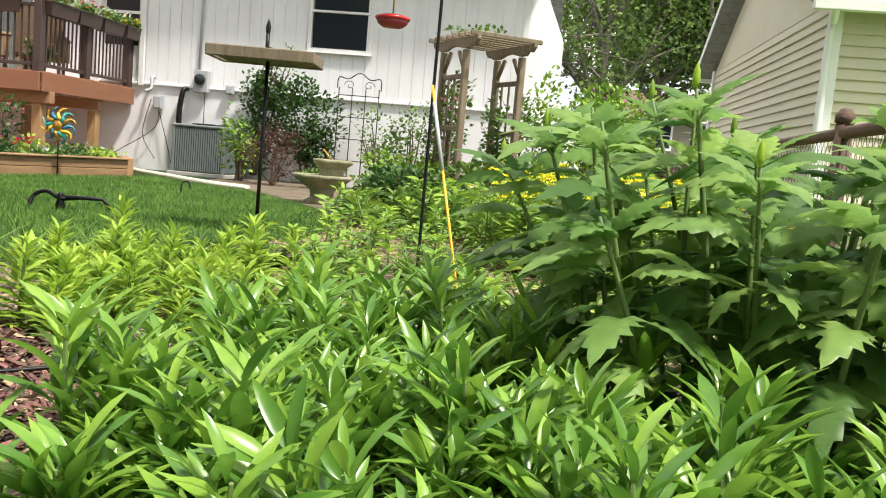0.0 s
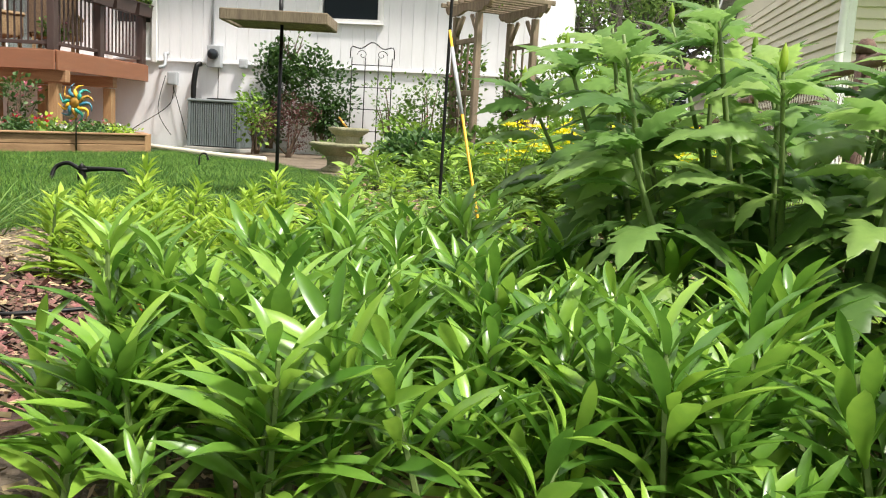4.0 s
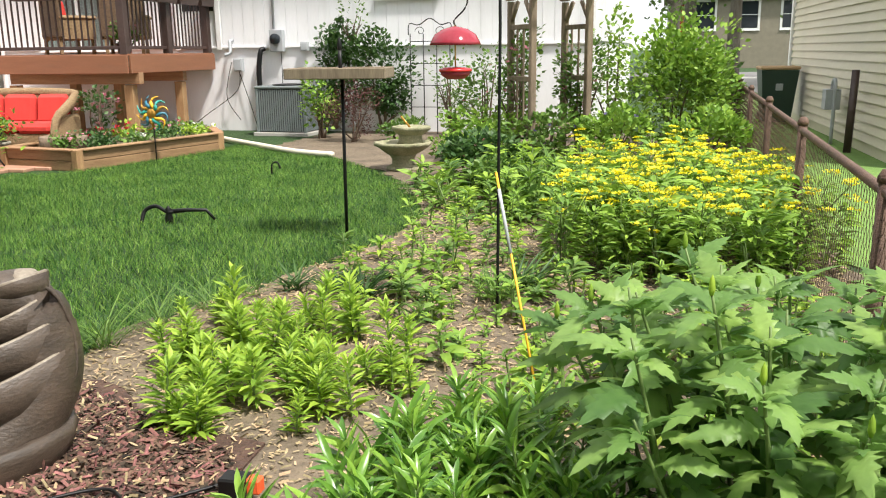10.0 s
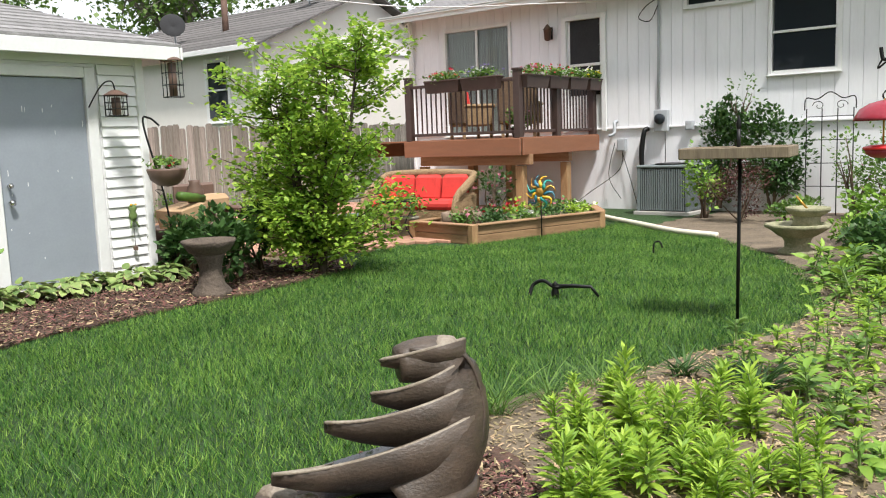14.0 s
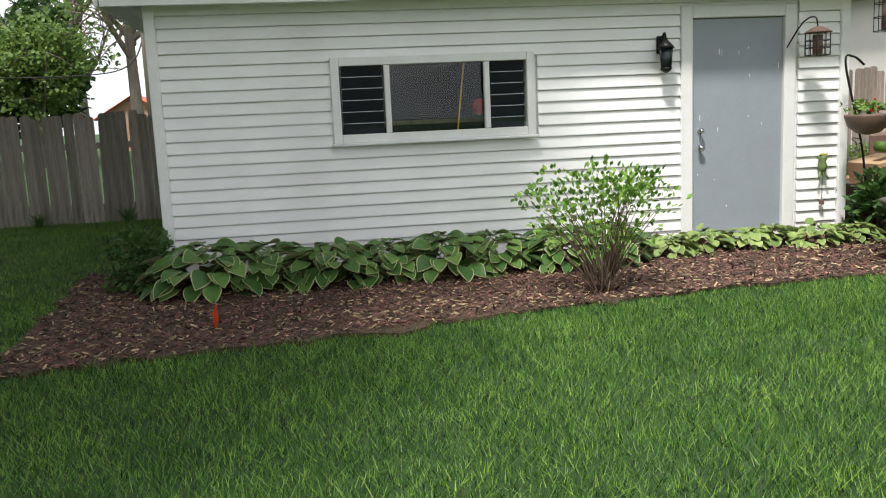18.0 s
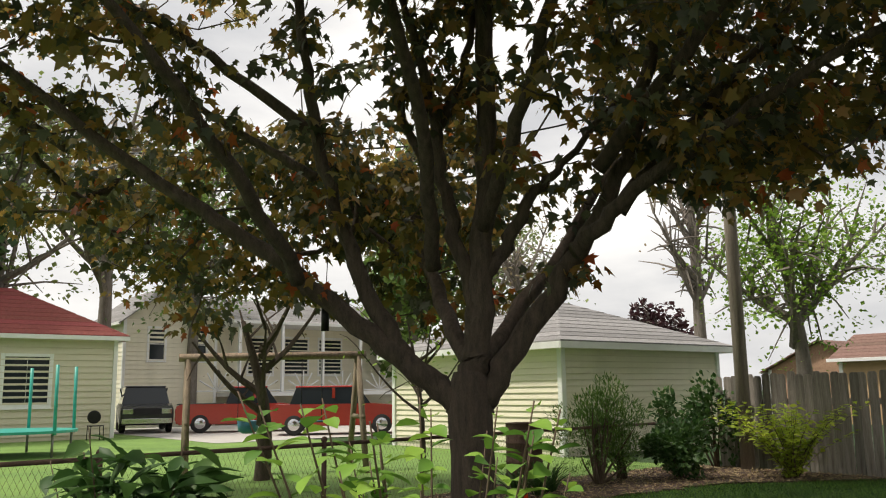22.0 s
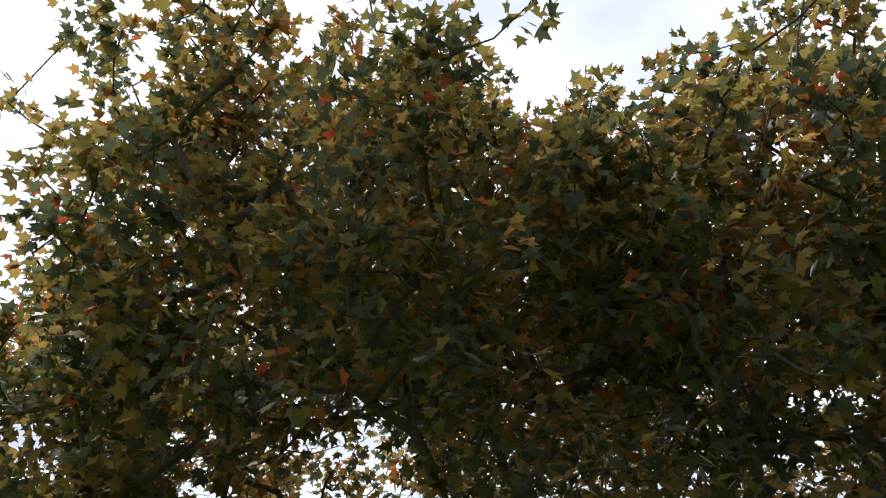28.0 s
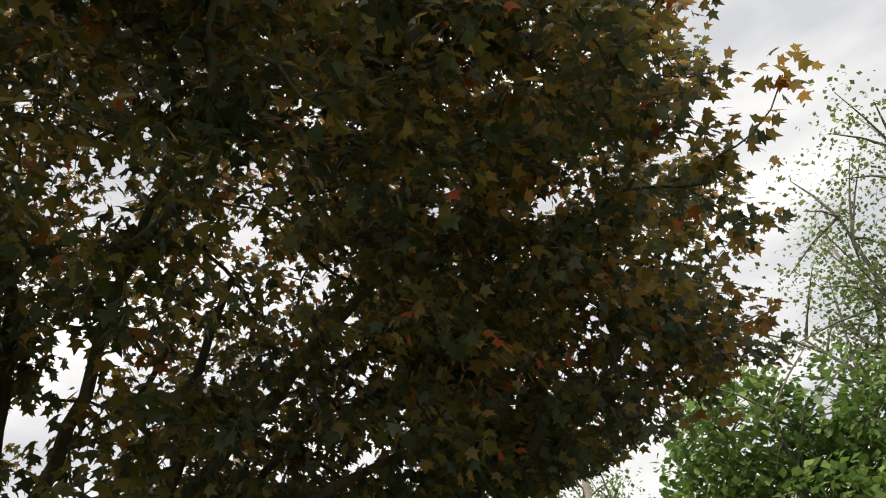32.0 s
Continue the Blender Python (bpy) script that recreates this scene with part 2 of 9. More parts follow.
M_BATH = mat("brown_cast_stone", (0.13, 0.10, 0.075), 0.9, col2=(0.055, 0.042, 0.034), scale=6, bump=0.7, bscale=30)
M_PALEWALL = mat("pale_stucco", (0.76, 0.72, 0.68), 0.8, var=0.05, scale=2, bump=0.15, bscale=50, dirt=0.08)
M_DARKROOF = mat("dark_shingle", (0.13, 0.12, 0.115), 0.95, col2=(0.075, 0.07, 0.068), scale=9, bump=0.4, rand=0.2)
M_BRONZELIP = mat("worn_resin_lip", (0.30, 0.26, 0.20), 0.5, col2=(0.15, 0.115, 0.085), scale=9, bump=0.3)
M_PAVER = mat("clay_pavers", (0.50, 0.27, 0.18), 0.85, col2=(0.38, 0.2, 0.14), scale=3, rand=0.2, bump=0.2)
M_WICKER = mat("tan_wicker", (0.42, 0.29, 0.15), 0.7, col2=(0.2, 0.12, 0.06), scale=30, stretch=(1, 1, 3), bump=0.9, bscale=90)
M_DARKWICKER = mat("brown_wicker", (0.21, 0.13, 0.07), 0.7, col2=(0.09, 0.055, 0.03), scale=30, stretch=(1, 1, 3), bump=0.9, bscale=90)
M_RED = mat("red_cushion", (0.62, 0.045, 0.035), 0.85, var=0.25, scale=5)
M_REDPLASTIC = mat("red_plastic", (0.65, 0.03, 0.035), 0.25, var=0.1, scale=5)
M_PINKGLASS = mat("rose_glass", (0.50, 0.06, 0.09), 0.12, var=0.2, scale=6, trans=0.35)
M_ORANGE = mat("orange_flag", (0.85, 0.12, 0.03), 0.6, var=0.15, scale=9)
M_YELLOW = mat("yellow_stake", (0.85, 0.47, 0.03), 0.5, var=0.1, scale=9)
M_TERRA = mat("brown_pot", (0.16, 0.10, 0.075), 0.6, var=0.2, scale=6)
M_GREENPOT = mat("green_glazed_pot", (0.10, 0.16, 0.13), 0.35, var=0.2, scale=6)
M_CARD = mat("cardboard", (0.45, 0.30, 0.17), 0.85, var=0.15, scale=5)
M_BIN = mat("dark_green_bin", (0.015, 0.04, 0.028), 0.5, var=0.3, scale=4)
M_ASPHALT = mat("asphalt", (0.16, 0.155, 0.15), 0.9, var=0.25, scale=3, bump=0.3)
M_CONC = mat("concrete", (0.45, 0.43, 0.40), 0.9, var=0.2, scale=2, bump=0.2)
M_REDCAR = mat("red_car_paint", (0.36, 0.03, 0.025), 0.25, var=0.1, scale=2, spec=0.7)
M_DARKCAR = mat("dark_car_paint", (0.03, 0.03, 0.034), 0.25, var=0.1, scale=2, spec=0.7)
M_CHROME = mat("chrome", (0.6, 0.6, 0.6), 0.2, var=0.1, scale=3, metal=1.0)
M_TYRE = mat("tyre_rubber", (0.02, 0.02, 0.02), 0.8, var=0.2, scale=9)
M_TEAL = mat("teal_plastic", (0.03, 0.36, 0.30), 0.4, var=0.1, scale=6)
M_BLUE = mat("blue_plastic", (0.03, 0.17, 0.24), 0.4, var=0.1, scale=6)
M_CLAYBRICK = mat("tan_brick", (0.42, 0.27, 0.18), 0.9, col2=(0.3, 0.18, 0.12), scale=12, bump=0.3)
M_ORANGETRIM = mat("orange_roof_edge", (0.55, 0.13, 0.05), 0.7, var=0.15, scale=6)
M_GOLD = mat("brass_gold", (0.55, 0.30, 0.06), 0.35, var=0.2, scale=9, metal=0.7)


def leaf_mat(name, col, col2, rough=0.5, rand=0.3, trans=0.30, scale=1.5, spec=0.35):
    return mat(name, col, rough, col2=col2, scale=scale, rand=rand, trans=trans, spec=spec)


L_NEAR = leaf_mat("beardtongue_leaf", (0.225, 0.41, 0.055), (0.11, 0.25, 0.036), rough=0.30, rand=0.4, trans=0.34, scale=3, spec=0.55)
L_BIG = leaf_mat("lobed_leaf", (0.24, 0.40, 0.105), (0.14, 0.265, 0.072), rough=0.42, rand=0.45, scale=3, trans=0.50)
L_LIME = leaf_mat("lime_leaf", (0.40, 0.56, 0.075), (0.25, 0.41, 0.05), rand=0.3, trans=0.42)
L_SPRING = leaf_mat("spring_tree_leaf", (0.34, 0.50, 0.065), (0.20, 0.35, 0.045), rand=0.4, trans=0.42)
L_ROUND = leaf_mat("round_shrub_leaf", (0.205, 0.37, 0.055), (0.12, 0.25, 0.042), rough=0.45, rand=0.45, scale=2)
L_MID = leaf_mat("mid_green_leaf", (0.16, 0.28, 0.05), (0.085, 0.17, 0.035))
L_DEEP = leaf_mat("deep_green_leaf", (0.075, 0.155, 0.036), (0.04, 0.095, 0.026))
L_FRESH = leaf_mat("fresh_green_leaf", (0.27, 0.43, 0.06), (0.15, 0.28, 0.04))
L_GOLD = leaf_mat("golden_leaf", (0.54, 0.64, 0.08), (0.36, 0.48, 0.055), trans=0.42)
L_HOSTA = leaf_mat("hosta_leaf", (0.115, 0.23, 0.055), (0.065, 0.15, 0.036), rough=0.4, trans=0.2)
L_HOSTAEDGE = leaf_mat("hosta_cream_edge", (0.55, 0.56, 0.30), (0.42, 0.46, 0.2), rough=0.45, trans=0.2, rand=0.1)
L_PALEHOSTA = leaf_mat("pale_hosta_leaf", (0.34, 0.44, 0.16), (0.16, 0.28, 0.07), rough=0.45)
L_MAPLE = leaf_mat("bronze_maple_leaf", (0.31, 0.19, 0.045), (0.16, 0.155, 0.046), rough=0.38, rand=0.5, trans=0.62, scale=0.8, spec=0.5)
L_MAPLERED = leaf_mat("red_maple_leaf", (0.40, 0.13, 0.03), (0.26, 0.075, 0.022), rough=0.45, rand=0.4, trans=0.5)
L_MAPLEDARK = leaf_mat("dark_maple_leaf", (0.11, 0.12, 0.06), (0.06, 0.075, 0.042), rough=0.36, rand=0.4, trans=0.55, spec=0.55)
L_PURPLE = leaf_mat("purple_leaf", (0.075, 0.03, 0.035), (0.045, 0.02, 0.024))
L_BARBERRY = leaf_mat("barberry_leaf", (0.13, 0.055, 0.045), (0.07, 0.035, 0.03))
L_FAR = leaf_mat("far_foliage", (0.175, 0.27, 0.066), (0.11, 0.19, 0.048), trans=0.4)
M_OLIVEWALL = mat("olive_siding", (0.24, 0.215, 0.16), 0.6, col2=(0.19, 0.17, 0.125), scale=3)
L_FARPALE = leaf_mat("far_pale_foliage", (0.24, 0.30, 0.10), (0.15, 0.21, 0.07))
L_FARDARK = leaf_mat("far_dark_foliage", (0.06, 0.12, 0.03), (0.04, 0.085, 0.025))
L_TAN = leaf_mat("tan_buds", (0.34, 0.27, 0.15), (0.22, 0.18, 0.1))
P_YELLOW = mat("yellow_petal", (0.88, 0.76, 0.02), 0.6, var=0.12, scale=9, rand=0.12, trans=0.2)
P_RED = mat("red_petal", (0.70, 0.03, 0.06), 0.6, var=0.2, scale=9, rand=0.2, trans=0.2)
P_PINK = mat("pink_petal", (0.72, 0.28, 0.36), 0.6, var=0.2, scale=9, rand=0.2, trans=0.2)
P_VIOLET = mat("violet_petal", (0.22, 0.16, 0.45), 0.6, var=0.2, scale=9, rand=0.2, trans=0.2)
P_WHITE = mat("white_petal", (0.75, 0.75, 0.70), 0.6, var=0.1, scale=9, trans=0.2)
M_VEIN = L_LIME

# ---- building helpers ----
RNG = np.random.default_rng(7)
SMALL_PARTS = {"branchwork", "stemwork", "blade_tuft", "foliage", "crown", "foliage", "blossom", "leaf_margin", "umbel", "bronze_foliage", "dark_foliage", "red_foliage", "dead_foliage", "limb_spray"}


def empty(name, label="", category="", group="", kind="", at=(0, 0, 0)):
    ob = tagged(new(name), label, category, group, kind)
    ob.location = at
    return ob


def link(name, me, material, parent=None, label="", smooth=False):
    if material is not None and len(me.materials) == 0:
        me.materials.append(material)
    if smooth:
        me.polygons.foreach_set("use_smooth", [True] * len(me.polygons))
    ob = new(name, me)
    if name in SMALL_PARTS:
        ob["kind"] = "stuff"
    if parent is not None:
        ob.parent = parent
    if label:
        ob["label"] = label
    return ob


def part(name, bm, material, parent=None, label="", smooth=False):
    me = bpy.data.meshes.new(name)
    bm.to_mesh(me)
    bm.free()
    return link(name, me, material, parent, label, smooth)


def box(bm, c, s, turn=None, bevel=0.0):
    """A box of size s with its centre at c, turned about z by degrees or by a matrix."""
    m = Matrix.Translation(c)
    if turn is not None:
        m = m @ (turn if isinstance(turn, Matrix) else Matrix.Rotation(radians(turn), 4, "Z"))
    r = bmesh.ops.create_cube(bm, size=1, matrix=m @ Matrix.Diagonal((*s, 1)))
    if bevel:
        es = list({e for v in r["verts"] for e in v.link_edges})
        bmesh.ops.bevel(bm, geom=es, offset=bevel, segments=1, affect="EDGES")
    return bm


def boxed(name, c, s, material, parent=None, label="", turn=None, bevel=0.006):
    return part(name, box(bmesh.new(), c, s, turn, bevel), material, parent, label)


def tube(bm, pts, radii, n=8, cap=True):
    """A round bar along pts, with a radius at each."""
    pts = [Vector(p) for p in pts]
    if not hasattr(radii, "__len__"):
        radii = [radii] * len(pts)
    rings = []
    up = Vector((0.31, 0.17, 0.93)).normalized()
    for i, p in enumerate(pts):
        d = (pts[min(i + 1, len(pts) - 1)] - pts[max(i - 1, 0)]).normalized()
        a = d.cross(up)
        if a.length < 0.2:
            a = d.cross(Vector((1, 0, 0)))
        a.normalize()
        b = d.cross(a)
        rings.append([bm.verts.new(p + radii[i] * (math.cos(k * 2 * math.pi / n) * a + math.sin(k * 2 * math.pi / n) * b)) for k in range(n)])
    for r, s in zip(rings, rings[1:]):
        for k in range(n):
            bm.faces.new((r[k], r[(k + 1) % n], s[(k + 1) % n], s[k]))
    if cap:
        bm.faces.new(rings[0][::-1])
        bm.faces.new(rings[-1])
    return bm


def bar(name, pts, radii, material, parent=None, label="", n=8):
    return part(name, tube(bmesh.new(), pts, radii, n), material, parent, label, smooth=True)


def lathe(bm, profile, n=20, at=(0, 0, 0), wobble=0.0):
    """A turned body from (radius, height) pairs."""
    rings = []
    for r, z in profile:
        rings.append([bm.verts.new((at[0] + r * (1 + wobble * math.sin(3 * k + z * 30)) * math.cos(2 * math.pi * k / n), at[1] + r * (1 + wobble * math.cos(2 * k + z * 20)) * math.sin(2 * math.pi * k / n), at[2] + z)) for k in range(n)])
    for a, b in zip(rings, rings[1:]):
        for k in range(n):
            bm.faces.new((a[k], a[(k + 1) % n], b[(k + 1) % n], b[k]))
    if profile[0][0] > 1e-4:
        bm.faces.new(rings[0][::-1])
    if profile[-1][0] > 1e-4:
        bm.faces.new(rings[-1])
    return bm


def turned(name, profile, material, parent=None, at=(0, 0, 0), label="", n=20, wobble=0.0):
    return part(name, lathe(bmesh.new(), profile, n, at, wobble), material, parent, label, smooth=True)


def smooth_line(pts, n):
    """n points along a rounded line through pts."""
    P = [Vector(p) for p in pts]
    out = []
    for i in range(n):
        u = i / (n - 1) * (len(P) - 1)
        k = min(int(u), len(P) - 2)
        f = u - k
        a, b, c, d = P[max(k - 1, 0)], P[k], P[k + 1], P[min(k + 2, len(P) - 1)]
        out.append(0.5 * (2 * b + (c - a) * f + (2 * a - 5 * b + 4 * c - d) * f * f + (3 * b - a - 3 * c + d) * f ** 3))
    return out


# Leaf shapes: base at the origin, growing along +y, face up; each is (verts, faces).
def blade_shape(width=0.2, bend=0.25, fold=0.12, seg=4, belly=0.45, wave=0.0):
    v, f = [], []
    for i in range(seg + 1):
        u = i / seg
        w = width * 0.5 * (math.sin(math.pi * min(1, u ** (math.log(0.5) / math.log(belly)))) ** 0.8 if 0 < u < 1 else 0.0)
        w = max(w, 0.012 if i == 0 else 0.0)
        z = -bend * u * u
        s = wave * math.sin(u * 9)
        v += [(-w, u, z + fold * w * 2 + s), (0, u, z), (w, u, z + fold * w * 2 - s)]
    for i in range(seg):
        a, b = 3 * i, 3 * i + 3
        f += [(a, a + 1, b + 1, b), (a + 1, a + 2, b + 2, b + 1)]
    return np.array(v), f


def maple_shape():
    """A five-lobed toothed leaf, a little cupped."""
    half = [(0.0, 0.0), (0.50, 0.06), (0.34, 0.24), (0.60, 0.52), (0.22, 0.56), (0.0, 1.06)]
    v = [(x, y, -0.22 * x * x - 0.08 * y * y) for x, y in half] + [(-x, y, -0.22 * x * x - 0.08 * y * y) for x, y in half[-2:0:-1]]
    return np.array(v), [tuple(range(len(v)))]


def lobed_shape():
    """A broad ovate leaf with coarse forward teeth, a pinched winged stalk and raised blade halves; it arches over."""
    half, v, f = [], [], []
    teeth = 5
    for k in range(teeth):
        y0, y1 = k / teeth, (k + 1) / teeth
        w = lambda y: 0.29 * math.sin(math.pi * min(1.0, 0.24 + 0.76 * y) ** 0.92) ** 0.9
        half += [(y0 + 0.015, w(y0) * 0.60 + 0.012), (y0 + 0.6 / teeth, w(y0 + 0.5 / teeth) * 0.86), (y1 - 0.004, w(y1) * 1.12 + 0.016)]
    rows = [(-0.30, 0.02), (-0.16, 0.03), (-0.05, 0.05)] + half + [(1.03, 0.004)]
    for y, x in rows:
        z = 0.30 * (y + 0.3) - 0.52 * (y + 0.3) ** 2
        r = 0.035 * x * math.sin(y * 31)
        v += [(-x, y - 0.10 * x, z - 0.10 * x + r), (-x * 0.5, y - 0.03 * x, z + 0.10 * x), (0, y, z - 0.014), (x * 0.5, y - 0.03 * x, z + 0.10 * x), (x, y - 0.10 * x, z - 0.10 * x - r)]
    for i in range(len(rows) - 1):
        p, q = 5 * i, 5 * i + 5
        f += [(p + j, p + j + 1, q + j + 1, q + j) for j in range(4)]
    return np.array(v), f


def fan_shape():
    """A round toothed leaf of few faces, for bushes."""
    v = [(0, 0, 0), (0.30, 0.25, 0.05), (0.33, 0.6, 0.03), (0, 1.0, -0.12), (-0.33, 0.6, 0.03), (-0.30, 0.25, 0.05)]
    return np.array(v), [(0, 1, 2, 3), (0, 3, 4, 5)]


def petal_shape():
    return np.array([(0, 0, 0), (0.4, 0.5, 0.1), (0, 1, 0), (-0.4, 0.5, 0.1)]), [(0, 1, 2, 3)]


def frames_for(direction, roll):
    """Turns that lay +y along each direction, with the face up and then rolled."""
    y = direction / np.linalg.norm(direction, axis=1, keepdims=True)
    x = np.cross(y, np.array([0.0, 0.0, 1.0]))
    bad = np.linalg.norm(x, axis=1) < 1e-3
    x[bad] = (1, 0, 0)
    x /= np.linalg.norm(x, axis=1, keepdims=True)
    z = np.cross(x, y)
    c, s = np.cos(roll)[:, None], np.sin(roll)[:, None]
    return np.stack([c * x + s * z, y, c * z - s * x], axis=2)


def scatter_mesh(name, shape, at, turns, size, extra=()):
    """One mesh of many copies of a leaf shape."""
    v, f = shape
    V = np.einsum("nij,kj->nki", turns, v) * np.asarray(size).reshape(-1, 1, 1) + np.asarray(at)[:, None, :]
    n, k = len(V), len(v)
    return raw_mesh(name, V.reshape(-1, 3), f, n, k)


def raw_mesh(name, V, f, n, k):
    """Mesh from n repeats of k vertices each, sharing the face pattern f."""
    me = bpy.data.meshes.new(name)
    sizes = np.array([len(q) for q in f])
    idx = np.concatenate([np.array(q) for q in f])
    loops = (idx[None, :] + (np.arange(n) * k)[:, None]).ravel()
    tot = np.tile(sizes, n)
    me.vertices.add(len(V))
    me.vertices.foreach_set("co", np.asarray(V, dtype=np.float32).ravel())
    me.loops.add(len(loops))
    me.loops.foreach_set("vertex_index", loops.astype(np.int32))
    me.polygons.add(len(tot))
    me.polygons.foreach_set("loop_start", np.concatenate([[0], np.cumsum(tot)[:-1]]).astype(np.int32))
    me.update(calc_edges=True)
    return me


def leaves(name, shape, at, direction, size, material, parent=None, label="", roll=0.5, rng=RNG):
    at = np.asarray(at, float)
    turns = frames_for(np.asarray(direction, float), rng.normal(0, roll, len(at)))
    return link(name, scatter_mesh(name, shape, at, turns, size), material, parent, label, smooth=len(shape[0]) > 20)


def cloud(n, radii, rng=RNG, lumps=7, lump=0.42, hollow=0.35, flat=0.0):
    """n points in a lumpy bush of the given radii round the origin."""
    c = rng.normal(size=(lumps, 3))
    c /= np.linalg.norm(c, axis=1, keepdims=True)
    c *= rng.uniform(0.35, 0.68, (lumps, 1))
    c[:, 2] = np.abs(c[:, 2]) if flat else c[:, 2]
    k = rng.integers(0, lumps, n)
    p = rng.normal(size=(n, 3))
    p /= np.linalg.norm(p, axis=1, keepdims=True)
    p *= (hollow + (1 - hollow) * rng.uniform(0, 1, (n, 1)) ** 0.5) * lump * rng.uniform(0.75, 1.2, (lumps, 1))[k]
    return (c[k] + p) * np.asarray(radii)


def bush(name, at, radii, n, size, leaf, label, category="shrub", shape=None, stems=7, stem_mat=None, lumps=9, lump=0.42, kind="", group="", upright=0.35, seed=1, base=0.0, flowers=None, stem_r=None):
    """A shrub: woody stems from one foot, and a lumpy crown of single leaves with gaps."""
    rng = np.random.default_rng(seed)
    shape = shape or fan_shape()
    top = empty(name, label, category, group, kind, at)
    c = np.array([0, 0, base + radii[2]])
    P = cloud(n, radii, rng, lumps, lump) + c
    P[:, 2] = np.maximum(P[:, 2], 0.03)
    d = (P - c) / np.asarray(radii) + rng.normal(0, 0.5, (n, 3))
    d[:, 2] += upright
    bm = bmesh.new()
    for i in range(stems):
        e = P[rng.integers(0, n)] * 0.9
        m = np.array([e[0] * 0.45 + rng.normal(0, 0.03), e[1] * 0.45 + rng.normal(0, 0.03), e[2] * 0.55])
        r = stem_r or 0.012 + 0.012 * radii[2]
        tube(bm, smooth_line([(rng.normal(0, 0.03), rng.normal(0, 0.03), -0.02), m, e], 6), [r, r * 0.9, r * 0.7, r * 0.55, r * 0.4, r * 0.2], 5)
    part("stemwork", bm, stem_mat or M_TWIG, top, smooth=True)
    leaves("crown", shape, P, d, size * rng.uniform(0.7, 1.25, n), leaf, top, rng=rng)
    if flowers:
        fm, fn, fs = flowers
        q = P[rng.integers(0, n, fn)]
        q = c + (q - c) * 1.04
        dd = rng.normal(size=(fn * 5, 3))
        dd[:, 2] = np.abs(dd[:, 2]) + 0.4
        leaves("blossom", petal_shape(), np.repeat(q, 5, axis=0), dd, fs * rng.uniform(0.7, 1.2, fn * 5), fm, top, rng=rng)
    return top

# ---- ground ----
def ground_z(x, y):
    """The yard is level."""
    return 0.0 * np.asarray(x + y)


def on(x, y, up=0.0):
    return (x, y, float(ground_z(x, y)) + up)


def sheet(name, x0, x1, y0, y1, nx, ny, lift, material, parent=None):
    """A patch of ground that follows the slope."""
    X, Y = np.meshgrid(np.linspace(x0, x1, nx), np.linspace(y0, y1, ny))
    V = np.stack([X, Y, ground_z(X, Y) + lift], -1).reshape(-1, 3)
    F = [(j * nx + i, j * nx + i + 1, (j + 1) * nx + i + 1, (j + 1) * nx + i) for j in range(ny - 1) for i in range(nx - 1)]
    me = bpy.data.meshes.new(name)
    me.from_pydata(V.tolist(), [], F)
    return link(name, me, material, parent, smooth=True)


def inside(poly, x, y):
    """Which points lie inside a polygon."""
    hit = np.zeros(len(x), bool)
    for (ax, ay), (bx, by) in zip(poly, poly[1:] + poly[:1]):
        if ay != by:
            hit ^= ((ay > y) != (by > y)) & (x < (bx - ax) * (y - ay) / (by - ay) + ax)
    return hit


def patch(name, poly, lift, material, label, category, edge=0.06, seed=3):
    """Ground cover with a ragged outline and a slightly mounded middle."""
    rng = np.random.default_rng(seed)
    ring = []
    for a, b in zip(poly, poly[1:] + poly[:1]):
        a, b = np.array(a), np.array(b)
        n = max(2, int(np.linalg.norm(b - a) / 0.15))
        for i in range(n):
            ring.append(a + (b - a) * i / n + rng.normal(0, edge, 2))
    bm = bmesh.new()
    lo = [bm.verts.new((p[0], p[1], float(ground_z(p[0], p[1])) + 0.004)) for p in ring]
    hi = [bm.verts.new((p[0], p[1], float(ground_z(p[0], p[1])) + lift)) for p in ring]
    n = len(ring)
    for k in range(n):
        bm.faces.new((lo[k], lo[(k + 1) % n], hi[(k + 1) % n], hi[k]))
    bm.faces.new(hi)
    bmesh.ops.triangulate(bm, faces=[f for f in bm.faces if len(f.verts) > 4])
    return tagged(part(name, bm, material), label, category, kind="structure")


X, Y = np.meshgrid(np.r_[-600, -200, -80, np.linspace(-40, 20, 61), 60, 200, 600], np.r_[-600, -200, -80, np.linspace(-45, 25, 71), 60, 200, 600])
me = bpy.data.meshes.new("ground")
nx = X.shape[1]
me.from_pydata(np.stack([X, Y, ground_z(X, Y)], -1).reshape(-1, 3).tolist(), [], [(j * nx + i, j * nx + i + 1, (j + 1) * nx + i + 1, (j + 1) * nx + i) for j in range(X.shape[0] - 1) for i in range(nx - 1)])
tagged(link("ground", me, M_TURF, smooth=True), "green turf ground of the back yard and its neighbours", "lawn", kind="structure")

EDGE = [(-2.9, 3.3), (-2.8, 4.1), (-2.5, 5.1), (-2.15, 6.2), (-2.2, 7.2), (-2.7, 8.6), (-3.5, 9.8), (-4.3, 10.7), (-5.8, 11.65)]   # lawn against the planted bed
GARAGE_EDGE = [(-6.72, 5.6), (-6.75, 4.5), (-6.68, 3.35), (-6.5, 2.28), (-6.45, 1.62), (-6.25, 0.77), (-6.12, -0.23), (-5.87, -1.4)]
